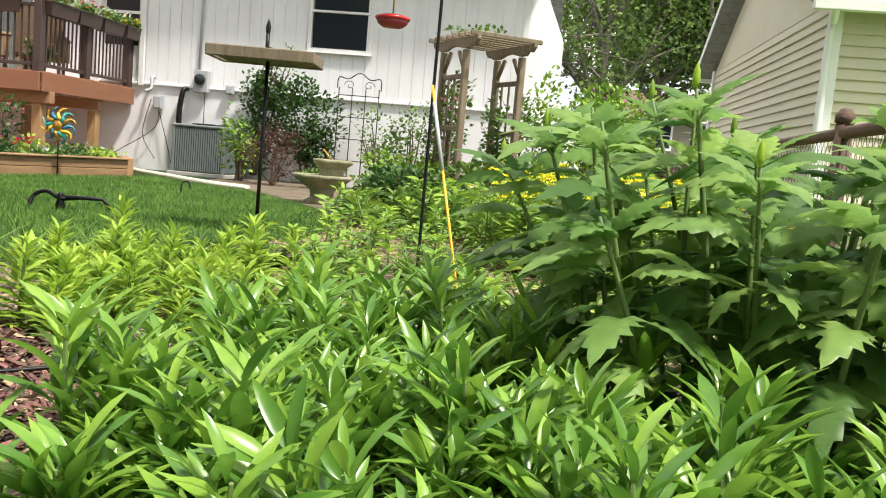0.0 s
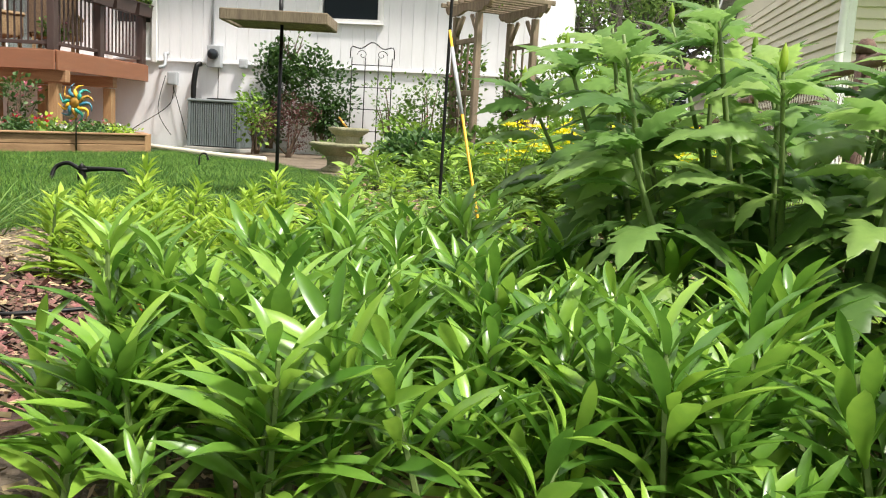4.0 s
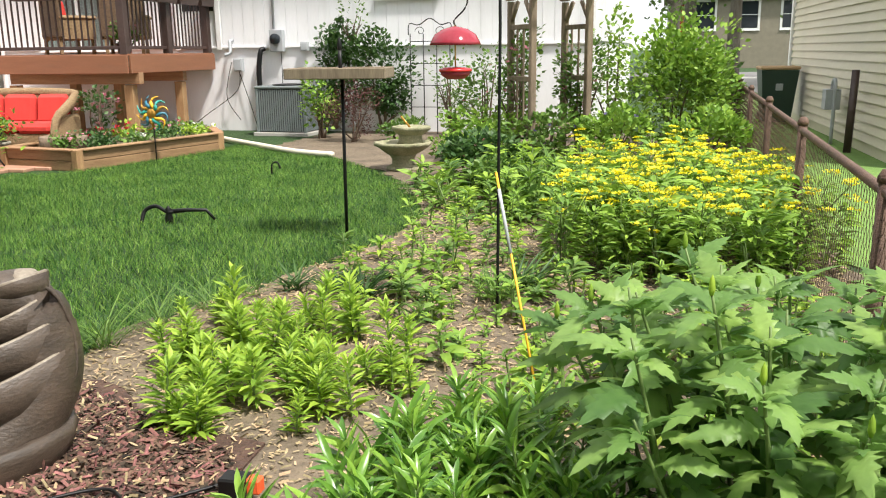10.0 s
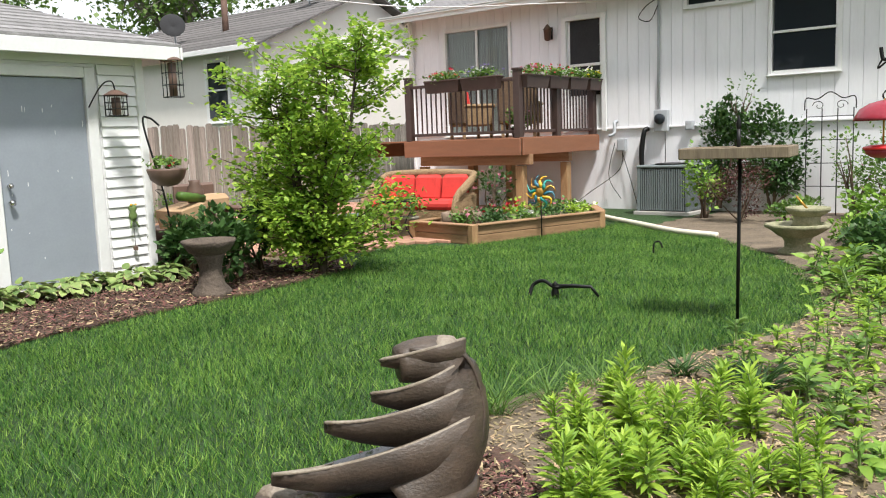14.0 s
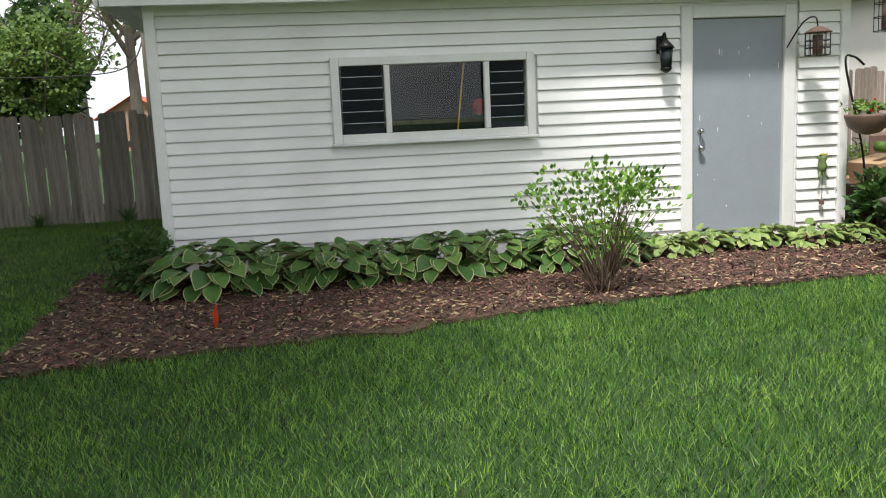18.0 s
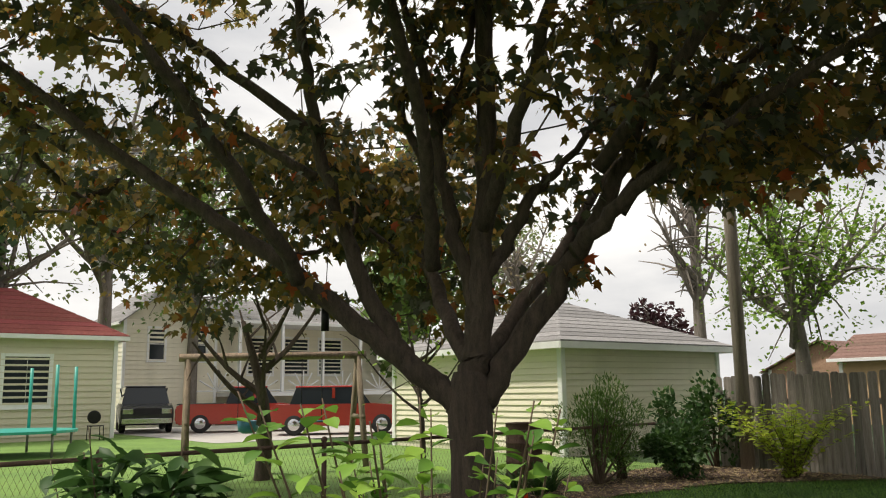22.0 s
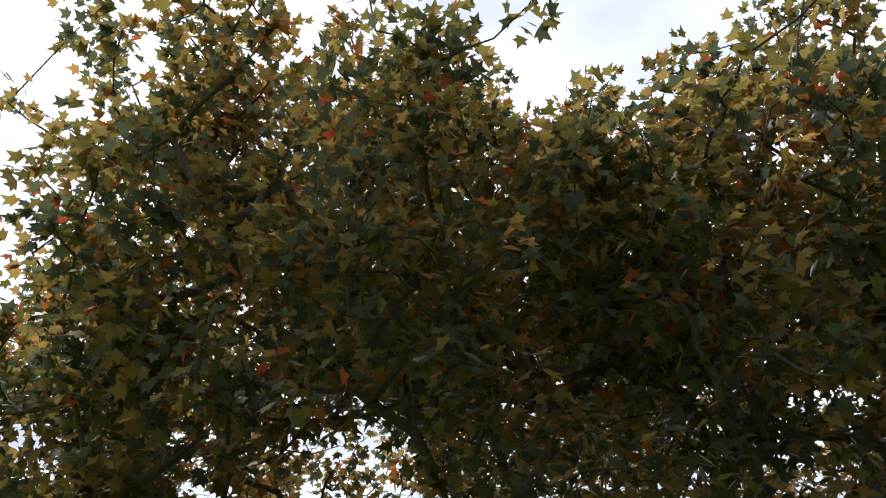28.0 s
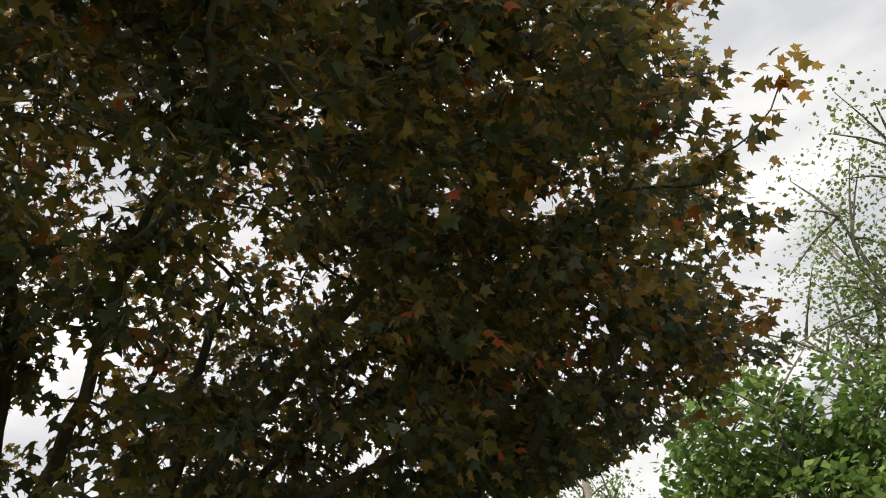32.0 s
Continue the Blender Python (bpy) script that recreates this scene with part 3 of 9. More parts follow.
LAWN = EDGE + [(-6.3, 12.2), (-6.25, 11.2), (-6.9, 8.9), (-7.8, 8.6), (-7.7, 7.8), (-6.9, 6.9)] + GARAGE_EDGE + [(-6.4, -1.36), (-9.4, -1.6), (-9.6, -0.4), (-14.1, -0.4), (-14.05, -5.7), (-11.7, -7.1), (-9.43, -7.15), (-7.65, -6.95), (-4.8, -7.0), (-3.2, -6.5), (-2.5, -4.2), (-2.3, -1.5), (-2.5, 0.3), (-3.1, 1.4), (-3.0, 2.4)]
GARDEN = EDGE + [(-5.6, 13.2), (-5.4, 14.3), (-1.2, 14.3), (0.81, 14.3), (0.81, -1.0), (-1.0, -1.0), (-1.7, 0.6), (-3.0, 2.2)]
MULCH = GARAGE_EDGE + [(-6.4, -1.36), (-9.3, -1.6), (-8.72, -1.1), (-8.72, 6.4), (-7.6, 7.3), (-6.9, 6.9)]
PATH_BED = [(-2.95, 3.3), (-2.2, 3.0), (-1.75, 2.75), (-1.5, 2.3), (-1.4, 1.5), (-1.5, 0.7), (-2.4, 0.7), (-3.1, 1.6)]
BACK_BED = [(-14.1, -5.6), (-11.7, -7.05), (-9.43, -7.1), (-7.65, -6.9), (-4.8, -6.95), (-2.6, -6.4), (-1.8, -7.6), (-9.0, -9.0), (-14.1, -9.3)]
patch("garden_bed", GARDEN, 0.012, M_SOIL, "bare brown soil of the planted garden bed", "garden bed")
patch("mulch_bed", MULCH, 0.03, M_MULCH, "brown bark mulch bed along the garage", "mulch bed", seed=5)
patch("mulch_path", PATH_BED, 0.022, M_MULCH, "brown bark mulch round the garden fountain", "mulch bed", seed=6)
patch("back_mulch_bed", BACK_BED, 0.03, M_MULCH, "leaf and bark mulch bed under the back fence", "mulch bed", seed=7)
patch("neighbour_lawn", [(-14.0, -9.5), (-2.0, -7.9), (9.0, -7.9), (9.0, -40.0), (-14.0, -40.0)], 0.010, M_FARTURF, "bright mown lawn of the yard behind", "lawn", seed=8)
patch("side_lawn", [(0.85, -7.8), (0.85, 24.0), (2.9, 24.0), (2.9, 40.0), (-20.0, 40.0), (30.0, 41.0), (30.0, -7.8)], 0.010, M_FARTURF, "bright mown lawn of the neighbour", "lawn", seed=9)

# short grass blades of the lawn
def grass(name, poly, n, tall, material, label, seed, box4):
    rng = np.random.default_rng(seed)
    x, y = rng.uniform(box4[0], box4[1], n), rng.uniform(box4[2], box4[3], n)
    k = inside(poly, x, y)
    x, y = x[k], y[k]
    m = len(x)
    clump = np.array([noise.noise((float(a) * 1.6, float(b) * 1.6, 0)) for a, b in zip(x[::1], y[::1])])
    h = tall * (1 + 0.45 * clump) * rng.uniform(0.55, 1.25, m)
    a = rng.uniform(0, 2 * math.pi, m)
    lean = rng.normal(0, 0.6, (m, 2)) * h[:, None]
    w = rng.uniform(0.0014, 0.003, m)
    z = ground_z(x, y)
    b0 = np.stack([x - w * np.cos(a), y - w * np.sin(a), z - 0.004], 1)
    b1 = np.stack([x + w * np.cos(a), y + w * np.sin(a), z - 0.004], 1)
    t = np.stack([x + lean[:, 0], y + lean[:, 1], z + h], 1)
    V = np.stack([b0, b1, t], 1).reshape(-1, 3)
    return tagged(link(name, raw_mesh(name, V, [(0, 1, 2)], m, 3), material), label, "grass", kind="stuff")


grass("lawn_grass", LAWN, 720000, 0.048, M_GRASS, "mown green lawn grass blades with uneven tufts", 11, (-8.2, -2.0, -7.2, 12.3))
grass("back_lawn_grass", LAWN, 150000, 0.05, M_GRASS, "mown lawn grass in the back corner", 12, (-14.4, -8.2, -7.2, 0))


def chips(name, poly, n, material, label, seed, box4, size=0.028, lift=0.03):
    rng = np.random.default_rng(seed)
    x, y = rng.uniform(box4[0], box4[1], n), rng.uniform(box4[2], box4[3], n)
    k = inside(poly, x, y)
    P = np.stack([x[k], y[k], ground_z(x[k], y[k]) + lift], 1)
    P[:, 2] += rng.uniform(0, 0.012, len(P))
    d = rng.normal(size=(len(P), 3)) * (1, 1, 0.25)
    shape = np.array([(-0.14, 0, 0), (0.14, 0, 0), (0.17, 1, 0.06), (-0.1, 1.05, 0.06), (0, 0.5, 0.16)]), [(0, 1, 4), (1, 2, 4), (2, 3, 4), (3, 0, 4)]
    ob = leaves(name, shape, P, d, size * rng.uniform(0.5, 1.7, len(P)), material, rng=rng)
    return tagged(ob, label, "mulch", kind="stuff")


chips("mulch_chips", MULCH, 52000, M_CHIP, "loose shredded bark chips of the garage bed", 21, (-9.3, -5.8, -1.8, 7.3))
chips("path_chips", PATH_BED, 34000, M_CHIP, "loose reddish bark chips round the fountain", 22, (-3.2, -1.3, 0.6, 3.4), lift=0.022)
chips("garden_straw", GARDEN, 34000, M_DRY, "dry straw and dead stems on the garden soil", 23, (-2.9, 0.85, 1.0, 8.5), size=0.022, lift=0.014)
chips("back_leaf_litter", BACK_BED, 16000, M_DRY, "dry leaf litter on the back mulch", 24, (-14.5, -1.8, -9.3, -5.5), size=0.035)

chips("pale_chips", MULCH, 7000, M_DRY, "pale splinters among the bark mulch", 25, (-8.8, -5.4, -1.8, 7.3), size=0.03, lift=0.036)
chips("pale_path_chips", PATH_BED, 3000, M_DRY, "pale splinters among the path mulch", 26, (-3.2, -1.3, 0.6, 3.4), size=0.024, lift=0.03)

# ---- buildings ----
def cut_spans(lo, hi, holes):
    """The spans of lo..hi that are left beside the holes."""
    spans = [(lo, hi)]
    for a, b in holes:
        spans = [(s, e) for p, q in spans for s, e in ((p, min(q, a)), (max(p, b), q)) if e - s > 0.01]
    return spans


_clap = {}


def clap_mesh(length, tall, thick=0.017):
    """One lap-siding board, thick at its lower edge, running along x."""
    key = (round(length, 3), tall, thick)
    if key not in _clap:
        bm = bmesh.new()
        prof = [(-0.012, 0), (thick, 0), (thick, 0.006), (0.004, tall - 0.009), (-0.012, tall - 0.009)]
        a = [bm.verts.new((0, -y, z)) for y, z in prof]
        b = [bm.verts.new((length, -y, z)) for y, z in prof]
        for i in range(5):
            bm.faces.new((a[i], a[(i + 1) % 5], b[(i + 1) % 5], b[i]))
        bm.faces.new(a[::-1])
        bm.faces.new(b)
        me = bpy.data.meshes.new("siding_board")
        bm.to_mesh(me)
        bm.free()
        _clap[key] = me
    return _clap[key]


def lap_siding(parent, origin, along, length, z0, z1, tall, holes, material, name="siding_board", slope=None, thick=0.017):
    """Lap siding on a wall from origin along a compass turn (degrees); the boards face to the right-hand side of that way. holes: (from, to, low, high)."""
    z = z0
    while z < z1 - 0.02:
        h = min(tall, z1 - z)
        lo, hi = (slope(z) if slope else (0.0, length))
        gaps = [(a, b) for a, b, c, d in holes if c < z + h * 0.5 < d]
        for s, e in cut_spans(lo, hi, gaps):
            me = clap_mesh(e - s, h, thick)
            ob = link(name, me, material, parent)
            ob.matrix_basis = pose(origin[0], origin[1], 0, 0, 0, along) @ Matrix.Translation((s, 0, z))
        z += tall


def wall_with_holes(bm, origin, along, length, z0, z1, thick, holes):
    """A thick wall that leaves its openings free; its face is the line from origin along the turn, its body lies behind it."""
    m = pose(origin[0], origin[1], 0, 0, 0, along)
    xs = sorted({0, length, *[v for h in holes for v in h[:2]]})
    for a, b in zip(xs, xs[1:]):
        gaps = [(c, d) for p, q, c, d in holes if p < (a + b) / 2 < q]
        for s, e in cut_spans(z0, z1, gaps):
            box(bm, m @ Vector(((a + b) / 2, thick / 2, (s + e) / 2)), (b - a, thick, e - s), along)
    return bm


def gable_roof(name, x0, x1, y0, y1, z, rise, over, thick, material, parent, ridge="x", course=0.14, shingles=True):
    """Two sloped slabs that meet in a ridge."""
    out = []
    if ridge == "x":
        mid, half = (y0 + y1) / 2, (y1 - y0) / 2
    else:
        mid, half = (x0 + x1) / 2, (x1 - x0) / 2
    run = half + over
    k = rise / half
    for side in (-1, 1):
        bm = bmesh.new()
        n = int(math.hypot(run, run * k) / course) if shingles else 1
        for i in range(n):
            u0, u1 = run * i / n, run * (i + 1) / n + (0.0 if i == n - 1 else 0.01)
            zz0, zz1 = z - over * k + u0 * k + 0.010, z - over * k + u1 * k
            a, b = mid + side * (run - u0), mid + side * (run - u1)
            if ridge == "x":
                q = [(x0 - over, a, zz0), (x1 + over, a, zz0), (x1 + over, b, zz1), (x0 - over, b, zz1)]
            else:
                q = [(a, y0 - over, zz0), (a, y1 + over, zz0), (b, y1 + over, zz1), (b, y0 - over, zz1)]
            top = [bm.verts.new(p) for p in q]
            bot = [bm.verts.new((p[0], p[1], p[2] - thick)) for p in q]
            bm.faces.new(top)
            bm.faces.new(bot[::-1])
            for j in range(4):
                bm.faces.new((top[j], bot[j], bot[(j + 1) % 4], top[(j + 1) % 4]))
        bmesh.ops.recalc_face_normals(bm, faces=bm.faces)
        out.append(part(name, bm, material, parent))
    return out


def window(name, parent, c, w, h, along, panes=1, sash=False, material=None, inner=None, frame_w=0.06, proud=0.03, label="", inset=0.03, pane_mat=None):
    """A window set in a wall at c (its middle, on the wall's face): frame, sill, panes, bars."""
    top = new(name)
    top.parent = parent
    top.matrix_basis = pose(*c, 0, 0, along)
    if label:
        top["label"] = label
    material = material or M_TRIM
    bm = bmesh.new()
    for sx in (-1, 1):
        box(bm, (sx * (w / 2 + frame_w / 2), -proud / 2 + 0.03, 0), (frame_w, proud + 0.06, h + 2 * frame_w), bevel=0.005)
    for sz in (-1, 1):
        box(bm, (0, -proud / 2 + 0.03, sz * (h / 2 + frame_w / 2)), (w - 0.002, proud + 0.06, frame_w), bevel=0.005)
    part("window_frame", bm, material, top)
    boxed("window_sill", (0, -proud - 0.012, -h / 2 - frame_w - 0.012), (w + 2 * frame_w + 0.04, 0.06, 0.024), material, top)
    pw = w / panes
    for i in range(panes):
        cx = -w / 2 + pw * (i + 0.5)
        if i:
            boxed("mullion", (cx - pw / 2, 0.0, 0), (0.045, 0.04, h - 0.004), material, top)
        if sash:
            boxed("upper_pane", (cx, inset + 0.005, h / 4), (pw - 0.05, 0.006, h / 2 - 0.03), M_GLASS, top, bevel=0)
            boxed("lower_pane", (cx, inset - 0.01, -h / 4), (pw - 0.05, 0.006, h / 2 - 0.03), M_GLASS, top, bevel=0)
            boxed("meeting_rail", (cx, inset - 0.018, 0), (pw - 0.004, 0.05, 0.04), material, top)
        else:
            boxed("pane", (cx, inset, 0), (pw - 0.012, 0.006, h - 0.012), pane_mat or M_GLASS, top, bevel=0)
    # Curtain sheet; in M_DARK its colour stands in for an unlit room.
    if inner is not None:
        boxed("curtain", (0, 0.09, 0), (w, 0.02, h), inner, top, bevel=0)
    return top


# -- the house: white vertical siding over a painted foundation
HX0, HX1, HY, HY1, HBASE, HTOP = -12.2, -1.18, 14.35, 23.2, 1.45, 3.86
house = empty("house", "white raised ranch house with vertical siding and a grey shingle roof", "house", kind="structure")
H_HOLES = [(0.97, 2.53, 1.45, 3.50), (3.70, 4.50, 1.45, 3.44), (6.07, 7.10, 3.43, 3.74), (7.46, 8.45, 2.24, 3.46)]
bm = wall_with_holes(bmesh.new(), (HX0, HY + 0.02), 0, HX1 - HX0, HBASE, HTOP, 0.16, H_HOLES)
part("wall_south", bm, M_HOUSE, house)
part("wall_east", box(bmesh.new(), (HX1 + 0.16, (HY + HY1) / 2 + 0.1, HTOP / 2), (0.16, HY1 - HY - 0.1, HTOP), Matrix.Rotation(radians(-3.2), 4, "Z")), M_HOUSE, house)   # this side runs a little askew
part("wall_west", box(bmesh.new(), (HX0 + 0.09, (HY + HY1) / 2 + 0.15, HTOP / 2), (0.16, HY1 - HY - 0.33, HTOP)), M_HOUSE, house)
part("wall_north", box(bmesh.new(), ((HX0 + HX1) / 2, HY1, HTOP / 2), (HX1 - HX0, 0.16, HTOP)), M_HOUSE, house)
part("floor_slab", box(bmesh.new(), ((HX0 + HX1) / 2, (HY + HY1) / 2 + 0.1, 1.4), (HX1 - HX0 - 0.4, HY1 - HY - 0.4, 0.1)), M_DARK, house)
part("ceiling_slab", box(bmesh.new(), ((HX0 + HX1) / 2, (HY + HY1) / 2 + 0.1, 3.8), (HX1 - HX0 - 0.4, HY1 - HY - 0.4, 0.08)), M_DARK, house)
part("foundation", box(bmesh.new(), ((HX0 + HX1) / 2, HY + 0.10, HBASE / 2 - 0.1), (HX1 - HX0, 0.16, HBASE + 0.18)), M_HOUSE, house)
boxed("foundation_ledge", ((HX0 + HX1) / 2, HY - 0.005, HBASE), (HX1 - HX0, 0.05, 0.035), M_HOUSE, house)
step = 0.2
for i in range(int((HX1 - HX0) / step) + 1):
    a = i * step
    w = min(step, HX1 - HX0 - a) - 0.005
    if w < 0.02:
        continue
    gaps = [(c, d) for p, q, c, d in H_HOLES if p < a + w / 2 < q]
    for s, e in cut_spans(HBASE + 0.02, HTOP, gaps):
        boxed("siding_plank", (HX0 + a + w / 2, HY + 0.012, (s + e) / 2), (w, 0.016, e - s), M_HOUSE, house, bevel=0.003)
for i in range(9):
    boxed("siding_plank", (HX1 + 0.016 + (0.5 + i * 0.98) * 0.0559, HY + 0.5 + i * 0.98, 2.68), (0.016, 0.965, 2.4), M_HOUSE, house, bevel=0.003, turn=-3.2)
gable_roof("roof", HX0, HX1, HY, HY1, HTOP + 0.12, 1.55, 0.42, 0.05, M_ROOF, house, course=0.16)
for xx in (HX0, HX1):
    bm = bmesh.new()
    f = [bm.verts.new((xx + d, y, z)) for d in (-0.07, 0.07) for y, z in ((HY, HTOP), (HY1, HTOP), ((HY + HY1) / 2, HTOP + 1.6))]
    bm.faces.new(f[:3]), bm.faces.new(f[3:][::-1])
    for a, b in ((0, 1), (1, 2), (2, 0)):
        bm.faces.new((f[a], f[b], f[b + 3], f[a + 3]))
    part("gable_wall", bm, M_HOUSE, house)
boxed("soffit", ((HX0 + HX1) / 2, HY - 0.19, HTOP + 0.005), (HX1 - HX0 + 0.8, 0.36, 0.03), M_TRIM, house)
boxed("fascia", ((HX0 + HX1) / 2, HY - 0.40, HTOP - 0.005), (HX1 - HX0 + 0.84, 0.03, 0.14), M_TRIM, house)
bm = bmesh.new()
for p, q, s, e in ((-0.40, 0.0, 0.10, 0.008), (-0.40, -0.05, 0.008, 0.09), (-0.40, 0.045, 0.1, 0.012)):
    box(bm, ((HX0 + HX1) / 2, HY - 0.47, HTOP + q), (HX1 - HX0 + 0.8, s, e))
part("gutter", bm, M_TRIM, house)
boxed("corner_board", (HX1 - 0.04, HY - 0.003, 2.66), (0.10, 0.03, 2.4), M_TRIM, house)
boxed("corner_board", (HX0 + 0.05, HY - 0.003, 2.66), (0.10, 0.03, 2.4), M_TRIM, house)
for xx, zz in ((HX0 + 0.12, 0.1),):
    bar("downspout", smooth_line([(xx, HY - 0.46, HTOP - 0.04), (xx, HY - 0.32, HTOP - 0.16), (xx, HY - 0.06, HTOP - 0.34), (xx, HY - 0.06, zz)], 14), 0.038, M_TRIM, house)
bar("conduit", [(-6.62, HY - 0.03, HTOP - 0.05), (-6.62, HY - 0.03, 1.75)], 0.022, M_GREYPLASTIC, house)
window("double_hung_window", house, (HX0 + 7.955, HY, 2.85), 0.97, 1.20, 0, 1, True, inner=M_CURTAIN, label="white double-hung window with dark screen")
window("slider_window", house, (HX0 + 6.585, HY, 3.585), 1.0, 0.29, 0, 2, False, inner=M_CURTAIN, label="small high horizontal slider window", frame_w=0.05)
pd = window("patio_door", house, (HX0 + 1.75, HY, 2.49), 1.52, 2.02, 0, 2, False, inner=M_CURTAIN, pane_mat=M_CLEAR, label="white sliding glass patio door")
bd = new("back_door")
bd.parent = house
bd["label"] = "white back door with a dark storm-door screen"
bm = bmesh.new()
for sx in (-1, 1):
    box(bm, (HX0 + 4.14 + sx * 0.40, HY - 0.015, 2.46), (0.09, 0.06, 2.1), bevel=0.006)
box(bm, (HX0 + 4.14, HY - 0.015, 3.47), (0.71, 0.06, 0.09), bevel=0.006)
part("door_frame", bm, M_TRIM, bd)
boxed("door_screen", (HX0 + 4.14, HY + 0.03, 2.75), (0.60, 0.03, 1.35), M_DARK, bd)
boxed("door_panel", (HX0 + 4.14, HY + 0.04, 2.44), (0.75, 0.03, 1.98), M_TRIM, bd)
boxed("crossbar", (HX0 + 4.14, HY + 0.005, 2.62), (0.74, 0.03, 0.05), M_TRIM, bd)
lamp = empty("porch_lamp", "dark metal wall lantern beside the back door", "lamp", at=(-8.75, HY - 0.03, 3.25))
boxed("back_plate", (0, 0.01, 0), (0.10, 0.03, 0.22), M_BLACK, lamp)
turned("lantern", [(0.03, -0.14), (0.06, -0.12), (0.075, 0.05), (0.09, 0.06), (0.02, 0.15), (0.0, 0.16)], M_RUST, lamp, (0, -0.09, 0), n=8)
boxed("arm", (0, -0.045, 0.12), (0.02, 0.08, 0.02), M_BLACK, lamp)

# -- the garage: white lap siding, grey door, wide window
GX, GY0, GY1, GTOP = -8.69, -0.77, 5.60, 2.44
garage = empty("garage", "white detached garage with lap siding, a grey side door and hip roof", "garage", kind="structure")
# along the wall, from its north corner to its south corner
def gy(y):
    return y - GY0
G_HOLES = [(gy(0.78), gy(2.47), 1.19, 1.80), (gy(4.02), gy(4.99), -0.2, 2.14)]
bm = wall_with_holes(bmesh.new(), (GX - 0.02, GY0), 90, GY1 - GY0, -0.15, GTOP, 0.12, G_HOLES)
part("wall_east", bm, M_WHITE, garage)
GB = GX - 6.0
part("wall_south", box(bmesh.new(), ((GX + GB) / 2, GY0 + 0.06, GTOP / 2 - 0.08), (5.7, 0.12, GTOP + 0.16)), M_WHITE, garage)
part("wall_north", box(bmesh.new(), ((GX + GB) / 2, GY1 - 0.06, GTOP / 2 - 0.08), (5.7, 0.12, GTOP + 0.16)), M_WHITE, garage)
part("wall_west", box(bmesh.new(), (GB, (GY0 + GY1) / 2, GTOP / 2 - 0.08), (0.12, GY1 - GY0, GTOP + 0.16)), M_WHITE, garage)
part("floor_slab", box(bmesh.new(), ((GX + GB) / 2, (GY0 + GY1) / 2, 0.02), (5.7, GY1 - GY0 - 0.3, 0.06)), M_CONC, garage)
SH = [(gy(0.70), gy(2.55), 1.10, 1.88), (gy(3.93), gy(5.10), -0.2, 2.23)]
lap_siding(garage, (GX, GY0 + 0.02), 90, GY1 - GY0 - 0.04, 0.05, GTOP - 0.02, 0.105, SH, M_WHITE, thick=0.021)
lap_siding(garage, (GX - 5.8, GY0), 0, 5.75, 0.05, GTOP - 0.02, 0.105, [], M_WHITE, thick=0.021)
boxed("corner_post", (GX + 0.012, GY0 + 0.02, GTOP / 2 + 0.02), (0.075, 0.09, GTOP), M_WHITE, garage)
boxed("corner_post", (GX + 0.012, GY1 - 0.02, GTOP / 2 + 0.02), (0.075, 0.09, GTOP), M_WHITE, garage)
gw = window("shop_window", garage, (GX + 0.01, 1.625, 1.495), 1.67, 0.59, 90, 1, False, inner=None, frame_w=0.075, proud=0.05, pane_mat=M_CLEAR, label="wide three-part garage window with jalousie ends")
for yy in (-0.42, 0.47):
    boxed("mullion", (yy, -0.02, 0), (0.05, 0.06, 0.585), M_TRIM, gw)
for s, e in ((-0.815, -0.46), (0.51, 0.815)):
    for i in range(6):
        boxed("glass_slat", ((s + e) / 2, 0.005, -0.25 + i * 0.1), (e - s, 0.012, 0.105), M_GLASS, gw, turn=Matrix.Rotation(radians(24), 4, "X"), bevel=0)
for s, e in ((-0.815, -0.46), (0.51, 0.815)):
    for i in range(5):
        boxed("slat_edge", ((s + e) / 2, -0.018, -0.20 + i * 0.1), (e - s, 0.006, 0.006), M_GREYPLASTIC, gw, bevel=0)
# Added dark panel: its colour stands in for the unlit workshop behind the glass.
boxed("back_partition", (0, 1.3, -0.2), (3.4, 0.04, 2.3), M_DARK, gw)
bl = empty("workshop_ball", "red ball on the workshop shelf behind the window", "ball", at=(GX - 0.45, 2.12, 1.40))
turned("ball", [(0.0, -0.08), (0.05, -0.065), (0.08, 0.0), (0.05, 0.065), (0.0, 0.08)], M_REDPLASTIC, bl, n=16)
ts = empty("yellow_tool", "yellow plastic tool hung inside the garage window", "tool", at=(GX - 0.35, 2.30, 1.52))
boxed("body", (0, 0, 0.04), (0.06, 0.14, 0.16), M_YELLOW, ts, bevel=0.03)
boxed("head", (0, 0.0, 0.16), (0.05, 0.18, 0.07), M_STEM, ts, bevel=0.02)
ws = empty("workshop_shelf", "dark wooden shelf inside the garage", "shelf", at=(GX - 0.5, 1.7, 1.28))
boxed("board", (0, 0, 0), (0.4, 1.9, 0.04), M_OLDWOOD, ws)
for y_ in (-0.8, 0.8):
    boxed("upright", (0, y_, -0.65), (0.05, 0.05, 1.26), M_OLDWOOD, ws)
sk = empty("leaning_stick", "thin yellow stick leaning inside the garage window", "stick", at=(GX - 0.18, 1.72, 1.22))
bar("rod", [(0, 0, -1.1), (-0.02, 0.22, 0.6)], 0.008, M_YELLOW, sk, n=6)
gd = new("garage_door")
gd.parent = garage
gd["label"] = "grey painted side door with a knob and a dead bolt"
gd.matrix_basis = pose(GX, 4.505, 0, 0, 0, 90)
boxed("door_leaf", (0, 0.025, 1.09), (0.91, 0.045, 2.03), M_GREYDOOR, gd)
bm = bmesh.new()
